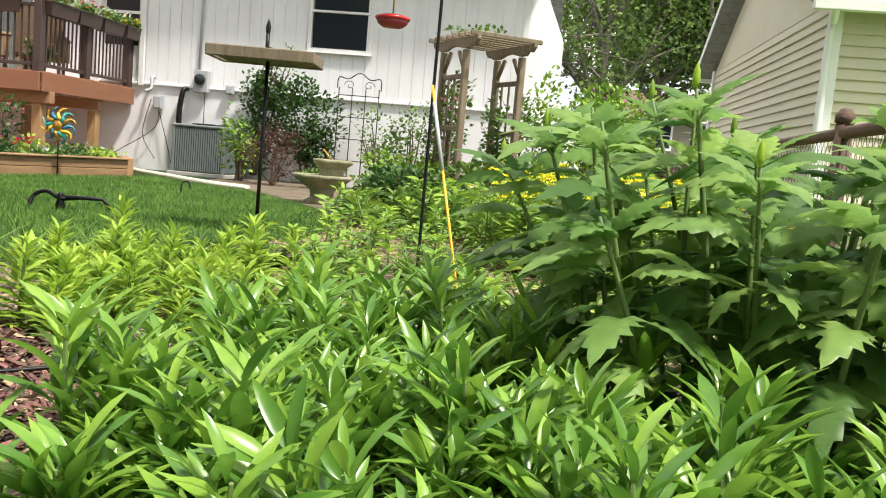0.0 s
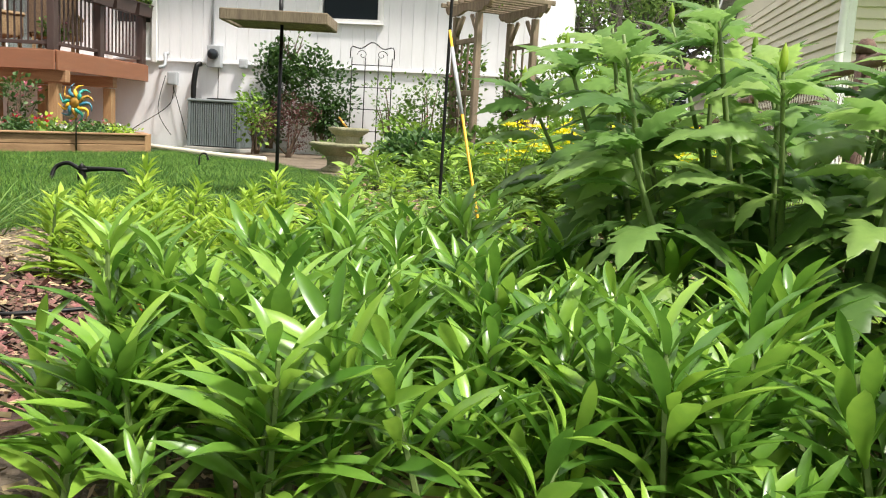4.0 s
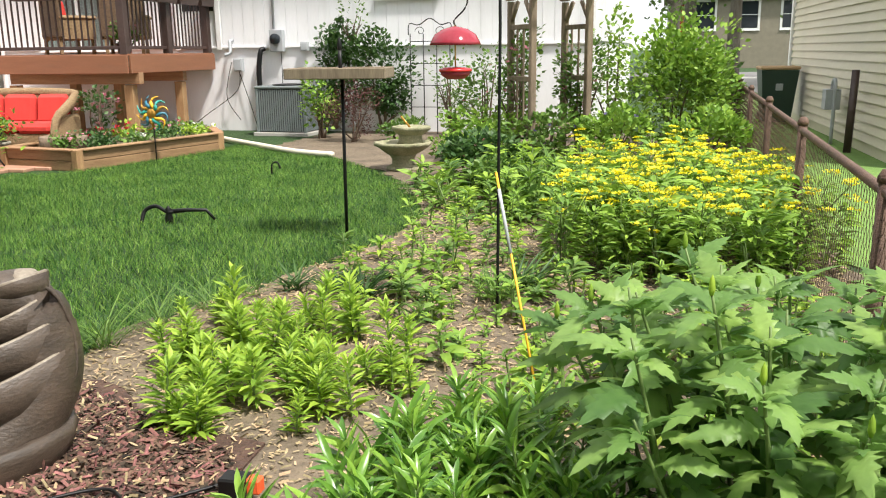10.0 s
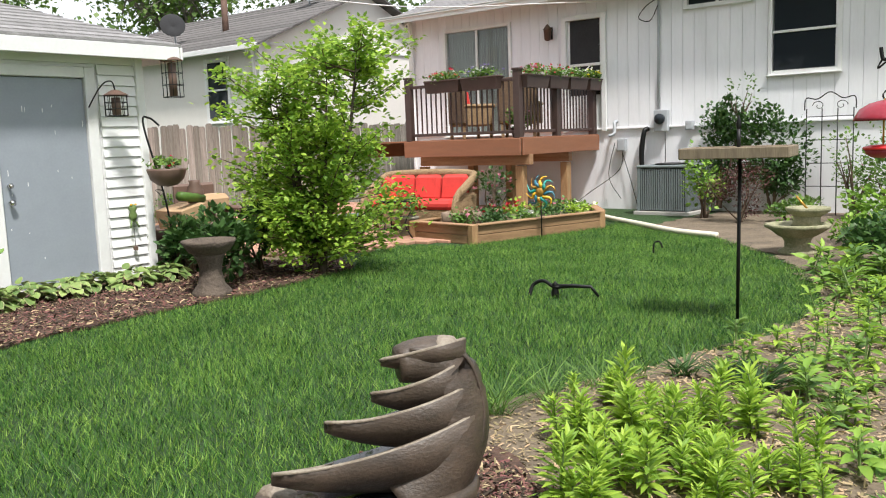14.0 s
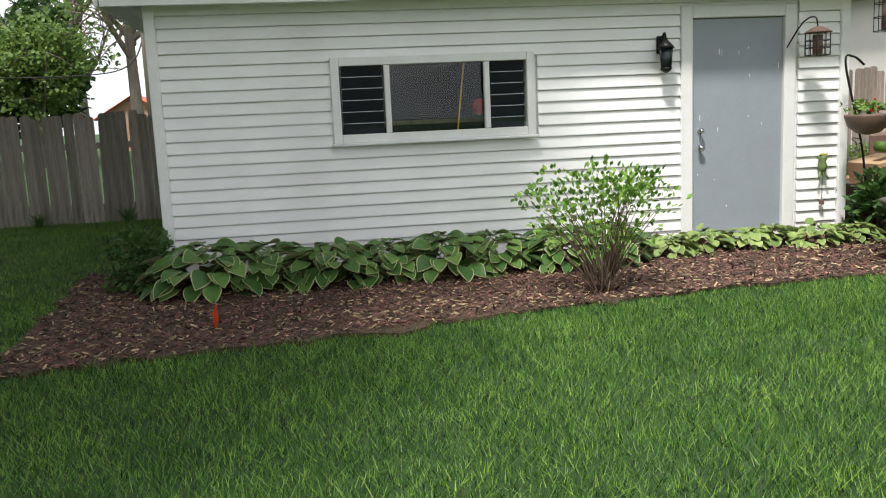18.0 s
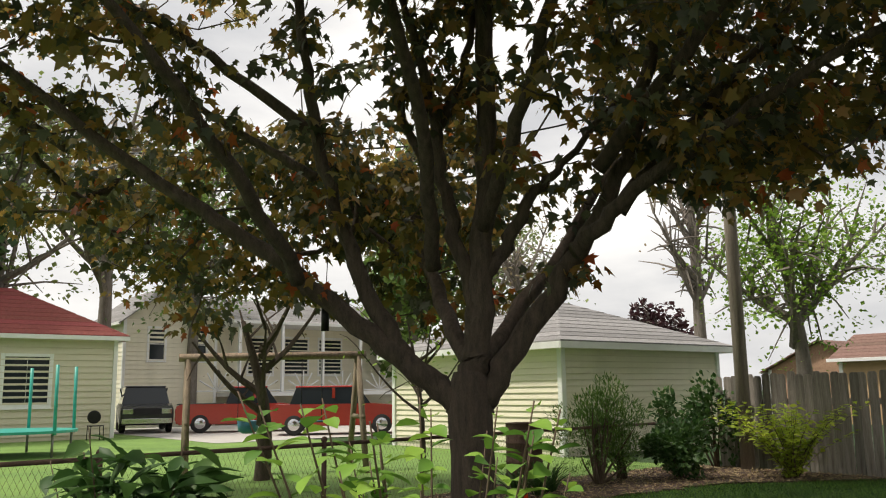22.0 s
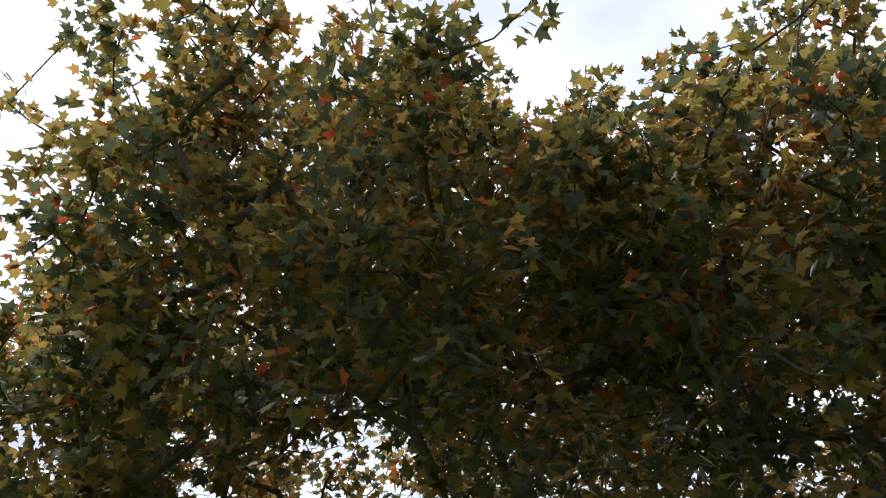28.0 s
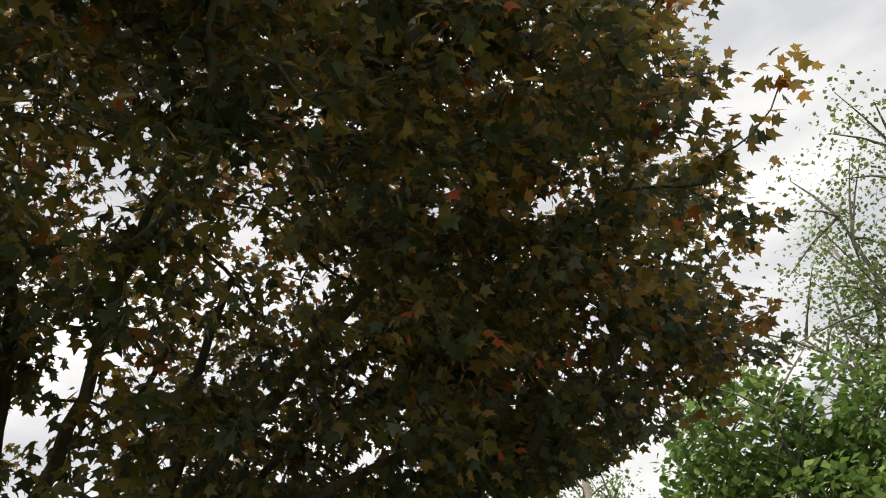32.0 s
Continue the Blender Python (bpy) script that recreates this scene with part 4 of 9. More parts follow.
for sx in (-1, 1):
    box(bm, (sx * 0.515, -0.005, 1.10), (0.115, 0.07, 2.24), bevel=0.008)
box(bm, (0, -0.005, 2.165), (0.912, 0.07, 0.11), bevel=0.008)
part("door_frame", bm, M_TRIM, gd)
for k in range(14):
    boxed("paint_chip", (RNG.uniform(-0.40, 0.42), 0.0022, RNG.uniform(0.35, 2.0)), (RNG.uniform(0.004, 0.010), 0.002, RNG.uniform(0.01, 0.06)), M_TRIM, gd, bevel=0)
boxed("threshold", (0, -0.03, 0.05), (0.912, 0.12, 0.045), M_CONC, gd)
for z, r in ((0.92, 0.032), (1.08, 0.026)):
    part("knob", lathe(bmesh.new(), [(0.012, 0), (0.014, 0.03), (r, 0.04), (r, 0.062), (0.0, 0.075)], 12), M_CHROME, gd, smooth=True).matrix_basis = pose(-0.38, 0.003, z, 90, 0, 0)
# hip roof with fascia and gutter
def hip_roof(parent, x0, x1, y0, y1, z, rise, over, material, course=0.15, edge=M_TRIM, deep=0.14):
    cx, cy = (x0 + x1) / 2, (y0 + y1) / 2
    hx, hy = (x1 - x0) / 2 + over, (y1 - y0) / 2 + over
    short = min(hx, hy)
    n = int(short * 1.1 / course)
    bm = bmesh.new()
    for i in range(n):
        a, b = short * i / n, min(short, short * (i + 1) / n + 0.01)
        za, zb = z + rise * a / short + 0.012, z + rise * b / short
        o = [(-hx + a, -hy + a), (hx - a, -hy + a), (hx - a, hy - a), (-hx + a, hy - a)]
        p = [(-hx + b, -hy + b), (hx - b, -hy + b), (hx - b, hy - b), (-hx + b, hy - b)]
        for k in range(4):
            j = (k + 1) % 4
            q = [(*o[k], za), (*o[j], za), (*p[j], zb), (*p[k], zb)]
            bm.faces.new([bm.verts.new((cx + u, cy + v, w)) for u, v, w in q])
            bm.faces.new([bm.verts.new((cx + u, cy + v, w)) for u, v, w in ((*o[k], za - 0.03), (*o[j], za - 0.03), (*o[j], za), (*o[k], za))])
    part("roof", bm, material, parent)
    bm = bmesh.new()
    box(bm, (cx, cy, z - 0.02), (2 * hx - 0.05, 2 * hy - 0.05, 0.03))
    part("soffit", bm, edge, parent)
    bm = bmesh.new()
    for s in (-1, 1):
        box(bm, (cx + s * (hx - 0.009), cy, z - deep / 2 - 0.022), (0.03, 2 * hy - 0.07, deep), bevel=0.004)
        box(bm, (cx, cy + s * (hy - 0.009), z - deep / 2 - 0.022), (2 * hx + 0.012, 0.03, deep), bevel=0.004)
    part("fascia", bm, edge, parent)


hip_roof(garage, GB, GX, GY0, GY1, GTOP + 0.02, 1.25, 0.33, M_ROOF)

# -- wooden privacy fence along the west side
def picket_mesh(h, w, seed):
    rng = np.random.default_rng(seed)
    bm = bmesh.new()
    c = 0.03
    pts = [(-w / 2, 0), (w / 2, 0), (w / 2, h - c), (w / 2 - c, h), (-w / 2 + c, h), (-w / 2, h - c)]
    k = rng.normal(0, 0.004, 2)
    a = [bm.verts.new((0.0 + k[0] * z, y, z)) for y, z in pts]
    b = [bm.verts.new((0.018 + k[0] * z, y, z)) for y, z in pts]
    bm.faces.new(a[::-1]), bm.faces.new(b)
    for i in range(6):
        bm.faces.new((a[i], a[(i + 1) % 6], b[(i + 1) % 6], b[i]))
    me = bpy.data.meshes.new("picket")
    bm.to_mesh(me)
    bm.free()
    return me


WF_X = -14.22
wood_fence = empty("wood_fence", "weathered grey wooden privacy fence of upright boards", "fence", kind="structure")
_pm = [picket_mesh(1.62 + 0.012 * i, 0.138, i) for i in range(5)]
_pt = [picket_mesh(1.84 + 0.012 * i, 0.138, i) for i in range(5)]
yy, i = -8.6, 0
rngf = np.random.default_rng(4)
while yy < 21.0:
    if not (0.6 < yy < 4.8):
        ob = link("picket", (_pm if yy < 0.6 else _pt)[i % 5], M_PICKET, wood_fence)
        z0 = float(ground_z(WF_X, yy)) - 0.06 + rngf.normal(0, 0.012)
        ob.matrix_basis = pose(WF_X + rngf.normal(0, 0.004), yy, z0, rngf.normal(0, 0.5), 0, rngf.normal(0, 1.2))
    yy += 0.149
    i += 1
for z in (0.35, 1.25):
    boxed("rail", (WF_X - 0.03, 6.2, z - 0.12), (0.04, 29.4, 0.09), M_PICKET, wood_fence, bevel=0)

# ---- deck and what stands on it ----
DX0, DX1, DY0, DZ = -10.15, -7.8, 11.7, 1.36
deck = empty("deck", "raised wooden deck with brown skirt boards and dark railings", "deck", at=(0, 0, 0))
for i in range(17):
    boxed("deck_board", ((DX0 - 1.2 + DX1) / 2, DY0 + 0.08 + i * 0.156, DZ - 0.015), (DX1 - DX0 + 1.2, 0.148, 0.03), M_DECK, deck, bevel=0.003)
boxed("skirt_board", ((DX0 + DX1) / 2, DY0 - 0.02, DZ - 0.15), (DX1 - DX0 + 0.04, 0.035, 0.27), M_DECK, deck)
boxed("skirt_board", (DX1 + 0.02, (DY0 + HY) / 2, DZ - 0.15), (0.035, HY - DY0 - 0.06, 0.27), M_DECK, deck)
boxed("skirt_board", (DX0 - 1.2, (DY0 + HY) / 2, DZ - 0.15), (0.035, HY - DY0 - 0.06, 0.27), M_DECK, deck)
boxed("beam", ((DX0 + DX1) / 2 + 0.1, DY0 + 0.25, DZ - 0.36), (DX1 - DX0 - 0.1, 0.12, 0.17), M_CEDARH, deck)
boxed("beam", ((DX0 + DX1) / 2, DY0 + 1.7, DZ - 0.36), (DX1 - DX0 - 0.1, 0.12, 0.17), M_CEDARH, deck)
for x, y in ((-7.95, DY0 + 0.25), (-9.95, DY0 + 0.25), (-7.95, DY0 + 1.7), (-9.1, DY0 + 1.7), (-9.95, DY0 + 1.7)):
    boxed("post", (x, y, (DZ - 0.45) / 2 - 0.02), (0.14, 0.14, DZ - 0.43), M_CEDAR, deck)


def rail_run(a, b, gate=False):
    """Top and bottom rail with balusters between two post places."""
    a, b = Vector(a), Vector(b)
    n = max(2, int((b - a).length / 0.105))
    ang = math.degrees(math.atan2(b.y - a.y, b.x - a.x))
    c = (a + b) / 2
    L = (b - a).length
    boxed("top_rail", (c.x, c.y, DZ + 0.91), (L, 0.055, 0.05), M_RAIL, deck, turn=ang)
    boxed("bottom_rail", (c.x, c.y, DZ + 0.09), (L, 0.045, 0.05), M_RAIL, deck, turn=ang)
    me = None
    for i in range(1, n):
        p = a + (b - a) * i / n
        if me is None:
            ob = boxed("baluster", (0, 0, 0), (0.02, 0.02, 0.79), M_RAIL, deck, bevel=0)
            me = ob.data
        else:
            ob = link("baluster", me, M_RAIL, deck)
        ob.location = (p.x, p.y, DZ + 0.50)


def rail_post(x, y):
    boxed("rail_post", (x, y, DZ + 0.52), (0.115, 0.115, 1.06), M_RAIL, deck)
    boxed("post_cap", (x, y, DZ + 1.065), (0.145, 0.145, 0.035), M_RAIL, deck)


for x, y in ((DX0 + 0.06, DY0 + 0.06), (DX1 - 0.06, DY0 + 0.06), (DX1 - 0.06, DY0 + 1.25), (DX1 - 0.06, HY - 0.10)):
    rail_post(x, y)
rail_run((DX0 + 0.12, DY0 + 0.06, 0), (DX1 - 0.12, DY0 + 0.06, 0))
rail_run((DX1 - 0.06, DY0 + 0.12, 0), (DX1 - 0.06, DY0 + 1.19, 0))
rail_run((DX1 - 0.06, DY0 + 1.31, 0), (DX1 - 0.06, HY - 0.16, 0))


def flowers_on(name, at, spread, n, size, petals, parent=None, label="", seed=1, green=None, leaf_n=200, leaf_size=0.05):
    """Loose foliage with small blossoms in it, as parts of a planting."""
    rng = np.random.default_rng(seed)
    P = rng.normal(0, 0.5, (leaf_n, 3)) * spread + at
    d = rng.normal(size=(leaf_n, 3))
    d[:, 2] = np.abs(d[:, 2]) + 0.2
    leaves("foliage", fan_shape(), P, d, leaf_size * rng.uniform(0.6, 1.3, leaf_n), green or L_MID, parent, rng=rng)
    for pm in petals:
        q = rng.normal(0, 0.5, (n, 3)) * spread + at + np.array([0, 0, spread[2] * 0.5])
        dd = rng.normal(size=(n * 5, 3))
        dd[:, 2] = np.abs(dd[:, 2]) + 0.1
        leaves("blossom", petal_shape(), np.repeat(q, 5, axis=0), dd, size * rng.uniform(0.7, 1.2, n * 5), pm, parent, rng=rng)


def flower_box(x, y, turn, L, petals, seed):
    b = empty("flower_box", "black railing planter full of trailing annual flowers", "planter", "deck planters", at=(x, y, DZ + 0.78))
    b.rotation_euler = (0, 0, radians(turn))
    bm = bmesh.new()
    w0, w1, h = 0.14, 0.20, 0.19
    a = [bm.verts.new(p) for p in ((-L / 2 + 0.03, -w0 / 2, 0), (L / 2 - 0.03, -w0 / 2, 0), (L / 2 - 0.03, w0 / 2, 0), (-L / 2 + 0.03, w0 / 2, 0))]
    c = [bm.verts.new(p) for p in ((-L / 2, -w1 / 2, h), (L / 2, -w1 / 2, h), (L / 2, w1 / 2, h), (-L / 2, w1 / 2, h))]
    for k in range(4):
        bm.faces.new((a[k], a[(k + 1) % 4], c[(k + 1) % 4], c[k]))
    bm.faces.new(a[::-1]), bm.faces.new(c)
    part("box", bm, M_RAIL, b)
    boxed("rim", (0, 0, h), (L + 0.02, w1 + 0.03, 0.02), M_RAIL, b)
    boxed("soil", (0, 0, h + 0.012), (L - 0.04, w1 - 0.02, 0.01), M_SOIL, b, bevel=0)
    flowers_on("f", (0, 0, h + 0.06), (L * 0.42, 0.13, 0.09), 22, 0.035, petals, b, seed=seed, leaf_n=260, leaf_size=0.055)


flower_box(-9.25, DY0 - 0.02, 0, 0.72, [P_RED], 31)
flower_box(-8.50, DY0 - 0.02, 0, 0.72, [P_WHITE, P_VIOLET], 32)
flower_box(DX1 + 0.02, DY0 + 0.42, 90, 0.7, [P_RED, P_PINK], 33)
flower_box(DX1 + 0.02, DY0 + 1.10, 90, 0.62, [P_RED], 34)
flower_box(DX1 + 0.02, DY0 + 1.78, 90, 0.62, [P_WHITE], 35)
flower_box(DX1 + 0.02, DY0 + 2.42, 90, 0.5, [P_WHITE, P_YELLOW], 36)


def curved_back(w, y, dip, z0, z1, thick):
    """A bowed back panel as one body."""
    bm = bmesh.new()
    cols = []
    for i in range(25):
        u = i / 24
        x, yy = -w / 2 + w * u, y - dip * (abs(u - 0.5) * 2) ** 4
        top = z1 + 0.03 * math.cos((u - 0.5) * 4)
        cols.append([bm.verts.new(p) for p in ((x, yy - thick / 2, z0), (x, yy + thick / 2, z0), (x, yy + thick / 2, top), (x, yy - thick / 2, top))])
    for a, b in zip(cols, cols[1:]):
        for k in range(4):
            bm.faces.new((a[k], a[(k + 1) % 4], b[(k + 1) % 4], b[k]))
    bm.faces.new(cols[0][::-1]), bm.faces.new(cols[-1])
    return bm


def arm_chair(name, at, turn, label, scale=1.0):
    """A wicker chair with seat and back cushions."""
    c = empty(name, label, "chair", "wicker seats", at=at)
    c.rotation_euler = (0, 0, radians(turn))
    w, d = 0.62 * scale, 0.6
    part("backrest", curved_back(w + 0.06, d / 2, 0.05, 0.28, 0.98, 0.06), M_DARKWICKER, c)
    boxed("seat_frame", (0, 0, 0.30), (w, d, 0.16), M_WICKER, c, bevel=0.03)
    for sx in (-1, 1):
        boxed("armrest", (sx * (w / 2 + 0.02), -0.02, 0.56), (0.09, d, 0.07), M_WICKER, c, bevel=0.03)
        boxed("arm_panel", (sx * (w / 2 + 0.02), -0.02, 0.38), (0.05, d - 0.06, 0.32), M_WICKER, c, bevel=0.02)
        for sy in (-1, 1):
            boxed("leg", (sx * (w / 2 - 0.04), sy * (d / 2 - 0.04), 0.115), (0.05, 0.05, 0.23), M_WICKER, c)
    boxed("seat_cushion", (0, -0.03, 0.43), (w - 0.04, d - 0.08, 0.11), M_RED, c, bevel=0.035)
    boxed("back_cushion", (0, d / 2 - 0.12, 0.64), (w - 0.06, 0.12, 0.36), M_RED, c, bevel=0.04, turn=Matrix.Rotation(radians(-10), 4, "X"))
    return c


arm_chair("wicker_chair", (-9.35, 12.55, DZ), 150, "tan wicker armchair with red cushions on the deck")
arm_chair("wicker_chair", (-8.45, 12.75, DZ), 205, "tan wicker armchair with red cushions on the deck")


def pot(name, at, r, h, material, label, petals=(), seed=1, green=None, plant=True, spread=1.0, group=""):
    p = empty(name, label, "plant pot", group, at=at)
    turned("pot", [(r * 0.68, 0), (r * 0.72, 0.01), (r * 0.95, h * 0.85), (r * 1.06, h * 0.86), (r * 1.06, h), (r * 0.95, h), (r * 0.92, h * 0.9), (0, h * 0.9)], material, p, n=18)
    if plant:
        flowers_on("f", (0, 0, h + 0.13 * spread), (r * 1.3 * spread, r * 1.3 * spread, 0.13 * spread), 14, 0.04, petals, p, seed=seed, green=green, leaf_n=200, leaf_size=0.07)
    return p


pot("flower_pot", (-8.15, 12.2, DZ), 0.13, 0.16, M_RAIL, "small dark pot with pink flowers on the deck", [P_PINK], 41)

# ---- patio, sofa, raised beds under the deck ----
patio = empty("patio", "patio of reddish clay pavers", "patio", kind="structure")
_pv = []
for i in range(4):
    bm = box(bmesh.new(), (0, 0, 0.02), (0.392, 0.192, 0.04), bevel=0.006)
    me = bpy.data.meshes.new("paver")
    bm.to_mesh(me)
    bm.free()
    _pv.append(me)
PATIO = [(-7.7, 7.8), (-7.8, 8.6), (-7.4, 9.0), (-7.8, 14.2), (-14.1, 14.2), (-14.1, 6.2), (-9.2, 6.2), (-8.6, 7.2)]
rest = bmesh.new()
near = 0
for j in range(42):
    for i in range(17):
        x, y = -14.1 + i * 0.4 + (0.2 if j % 2 else 0), 6.2 + j * 0.2
        if inside(PATIO, np.array([x]), np.array([y]))[0]:
            if x > -10.8 and y < 10.4 and near < 300:
                ob = link("paver", _pv[(i + j) % 4], M_PAVER, patio)
                ob.location = (x, y, 0.0)
                near += 1
            else:
                box(rest, (x, y, 0.02), (0.392, 0.192, 0.04))
tagged(part("paver_field", rest, M_PAVER, patio), kind="stuff")
part("paver_joints", box(bmesh.new(), (-11.2, 10.2, 0.006), (6.2, 8.0, 0.02)), M_DRY, patio)

sofa = empty("wicker_sofa", "curved tan wicker sofa with bright red cushions on the patio", "sofa", at=(-8.5, 10.05, 0.04))
sofa.rotation_euler = (0, 0, radians(6))
sofa.scale = (0.74, 0.95, 0.92)
part("backrest", curved_back(1.95, 0.33, 0.10, 0.02, 0.84, 0.07), M_WICKER, sofa)
bar("top_roll", smooth_line([(-1.08, -0.28, 0.60), (-1.08, 0.15, 0.82), (-0.9, 0.30, 0.88), (0, 0.36, 0.90), (0.9, 0.30, 0.88), (1.08, 0.15, 0.82), (1.08, -0.28, 0.60)], 30), 0.07, M_WICKER, sofa, n=10)
boxed("seat_base", (0, 0, 0.24), (1.95, 0.70, 0.24), M_WICKER, sofa, bevel=0.03)
for sx in (-1, 1):
    boxed("arm_panel", (sx * 1.04, -0.05, 0.36), (0.10, 0.66, 0.48), M_WICKER, sofa, bevel=0.04)
    bar("arm_scroll", smooth_line([(sx * 1.06, -0.38, 0.12), (sx * 1.08, -0.42, 0.40), (sx * 1.08, -0.30, 0.60), (sx * 1.08, -0.10, 0.68)], 10), 0.06, M_WICKER, sofa)
    for sy in (-1, 1):
        boxed("leg", (sx * 0.9, sy * 0.28, 0.06), (0.07, 0.07, 0.12), M_WICKER, sofa)
for i in range(3):
    boxed("seat_cushion", (-0.64 + i * 0.64, -0.06, 0.43), (0.62, 0.62, 0.15), M_RED, sofa, bevel=0.05)
    boxed("back_cushion", (-0.64 + i * 0.64, 0.20, 0.66), (0.60, 0.17, 0.44), M_RED, sofa, bevel=0.06, turn=Matrix.Rotation(radians(-12), 4, "X"))
boxed("throw_pillow", (-0.80, 0.02, 0.62), (0.42, 0.14, 0.40), M_RED, sofa, bevel=0.05, turn=Matrix.Rotation(radians(24), 4, "Y") @ Matrix.Rotation(radians(-18), 4, "X"))

tbl = empty("side_table", "small black metal side table with curved legs", "table", at=(-8.2, 9.05, 0.04))
turned("tabletop", [(0, 0.50), (0.24, 0.50), (0.25, 0.51), (0.25, 0.525), (0, 0.525)], M_BLACK, tbl, n=20)
for k in range(3):
    a = k * 2.09 + 0.4
    bar("leg", smooth_line([(0.24 * math.cos(a), 0.24 * math.sin(a), 0.50), (0.27 * math.cos(a), 0.27 * math.sin(a), 0.40), (0.16 * math.cos(a), 0.16 * math.sin(a), 0.2), (0.26 * math.cos(a), 0.26 * math.sin(a), 0.0)], 10), 0.010, M_BLACK, tbl)
tray = empty("serving_tray", "yellow tray with small things on the side table", "tray", at=(-8.2, 9.05, 0.568))
boxed("tray", (0, 0, 0.012), (0.30, 0.18, 0.02), M_GOLD, tray)
boxed("rim", (0, 0, 0.03), (0.08, 0.06, 0.04), M_YELLOW, tray)
pot("glazed_pot", (-8.74, 8.8, 0.04), 0.20, 0.34, M_GREENPOT, "tall grey-green glazed pot on the patio", plant=False)
pot("planter_pot", (-8.3, 9.45, 0.04), 0.16, 0.26, M_STONE, "pale stone pot with red stems beside the raised bed", [P_RED], 42, spread=1.3)


def timber_bed(name, corners, h, label):
    """A raised bed of stacked cedar timbers with corner posts and a soil fill."""
    b = empty(name, label, "raised bed")
    pts = [Vector((*c, 0)) for c in corners]
    n = len(pts)
    for i in range(n):
        a, c = pts[i], pts[(i + 1) % n]
        ang = math.degrees(math.atan2(c.y - a.y, c.x - a.x))
        m = (a + c) / 2
        for k in range(2):
            boxed("timber", (m.x, m.y, h * (k + 0.5) / 2), ((c - a).length - 0.07, 0.045, h / 2 - 0.006), M_CEDARH, b, turn=ang)
        boxed("corner_post", (a.x, a.y, h / 2 + 0.01), (0.10, 0.10, h + 0.02), M_CEDAR, b, turn=ang)
        boxed("cap_board", (m.x, m.y, h + 0.012), ((c - a).length - 0.11, 0.13, 0.024), M_CEDARH, b, turn=ang)
    bm = bmesh.new()
    bm.faces.new([bm.verts.new((p.x, p.y, h - 0.05)) for p in pts])
    part("soil", bm, M_SOIL, b)
    return b


timber_bed("raised_bed", [(-8.05, 9.3), (-6.9, 9.1), (-6.22, 11.35), (-6.8, 12.2), (-7.8, 11.8)], 0.24, "cedar raised bed planted with herbs and flowers below the deck")
rngb = np.random.default_rng(51)
for k, (x, y, lm, pm, r, h) in enumerate([(-7.35, 9.5, L_MID, [P_PINK], 0.22, 0.18), (-7.25, 10.0, L_DEEP, [P_PINK, P_RED], 0.26, 0.22), (-7.0, 9.75, L_DEEP, [], 0.22, 0.16), (-6.9, 10.4, L_MID, [P_WHITE], 0.25, 0.13), (-7.3, 10.7, L_LIME, [P_RED], 0.28, 0.20), (-6.85, 11.0, L_DEEP, [], 0.28, 0.15), (-7.2, 11.4, L_MID, [P_PINK], 0.3, 0.2), (-6.75, 11.6, L_LIME, [P_WHITE], 0.28, 0.13), (-7.1, 12.0, L_MID, [], 0.3, 0.14)]):
    e = empty("bed_plant", "low flowering plant in the raised bed", "plant", "raised bed plants", at=(x, y, 0.19))
    flowers_on("f", (0, 0, h * 0.5), (r * 0.8, r * 0.8, h * 0.55), 10, 0.045, pm, e, seed=60 + k, green=lm, leaf_n=220, leaf_size=0.055)
rose = bush("rose_bush", (-7.45, 10.35, 0.18), (0.36, 0.30, 0.42), 260, 0.06, L_DEEP, "rose bush with pink buds in the raised bed", seed=70, flowers=(P_PINK, 16, 0.05), stems=9)
log = empty("log_planter", "low round wooden planter in the raised bed", "planter", at=(-7.55, 9.75, 0.19))
turned("barrel", [(0.26, 0), (0.28, 0.02), (0.29, 0.16), (0.25, 0.17), (0.24, 0.12), (0, 0.12)], M_OLDWOOD, log, n=18)

# sun-shaped pinwheel on a stake
pw = empty("sun_pinwheel", "painted metal sun pinwheel with curled rays on a black stake", "pinwheel", at=(-6.45, 10.06, 0))
bar("stake", [(0, 0, -0.05), (0, 0, 0.62)], 0.008, M_BLACK, pw)
for k in range(12):
    a = k * math.pi / 6
    bm = bmesh.new()
    pts = []
    for i in range(7):
        u = i / 6
        r = 0.06 + 0.17 * u
        b = a + 0.55 * math.sin(u * 3.0)
        pts.append((r * math.cos(b), -0.01 - 0.02 * math.sin(u * 6), 0.62 + r * math.sin(b)))
    tube(bm, pts, [0.022, 0.026, 0.024, 0.02, 0.016, 0.012, 0.004], 5)
    part("ray", bm, [M_GOLD, M_TEAL, M_YELLOW, M_BLUE][k % 4], pw, smooth=True)
part("disc", lathe(bmesh.new(), [(0.0, -0.03), (0.06, -0.02), (0.07, 0.0), (0.06, 0.02), (0, 0.03)], 14), M_GOLD, pw, smooth=True).matrix_basis = pose(0, -0.02, 0.62, 90, 0, 0)

# air conditioner
ac = empty("air_conditioner", "grey-green air conditioning condenser with louvred sides", "air conditioner", at=(-6.17, 13.78, 0))
ac.rotation_euler = (0, 0, radians(-3))
boxed("pad", (0, 0, 0.03), (0.98, 0.80, 0.06), M_CONC, ac)
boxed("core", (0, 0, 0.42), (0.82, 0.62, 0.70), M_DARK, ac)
for sx in (-1, 1):
    for sy in (-1, 1):
        boxed("corner_post", (sx * 0.425, sy * 0.325, 0.42), (0.05, 0.05, 0.72), M_ACBODY, ac)
_sl = boxed("louvre", (0, 0, 0), (0.022, 0.02, 0.68), M_ACBODY, ac, bevel=0)
_sl.location = (-0.37, -0.335, 0.42)
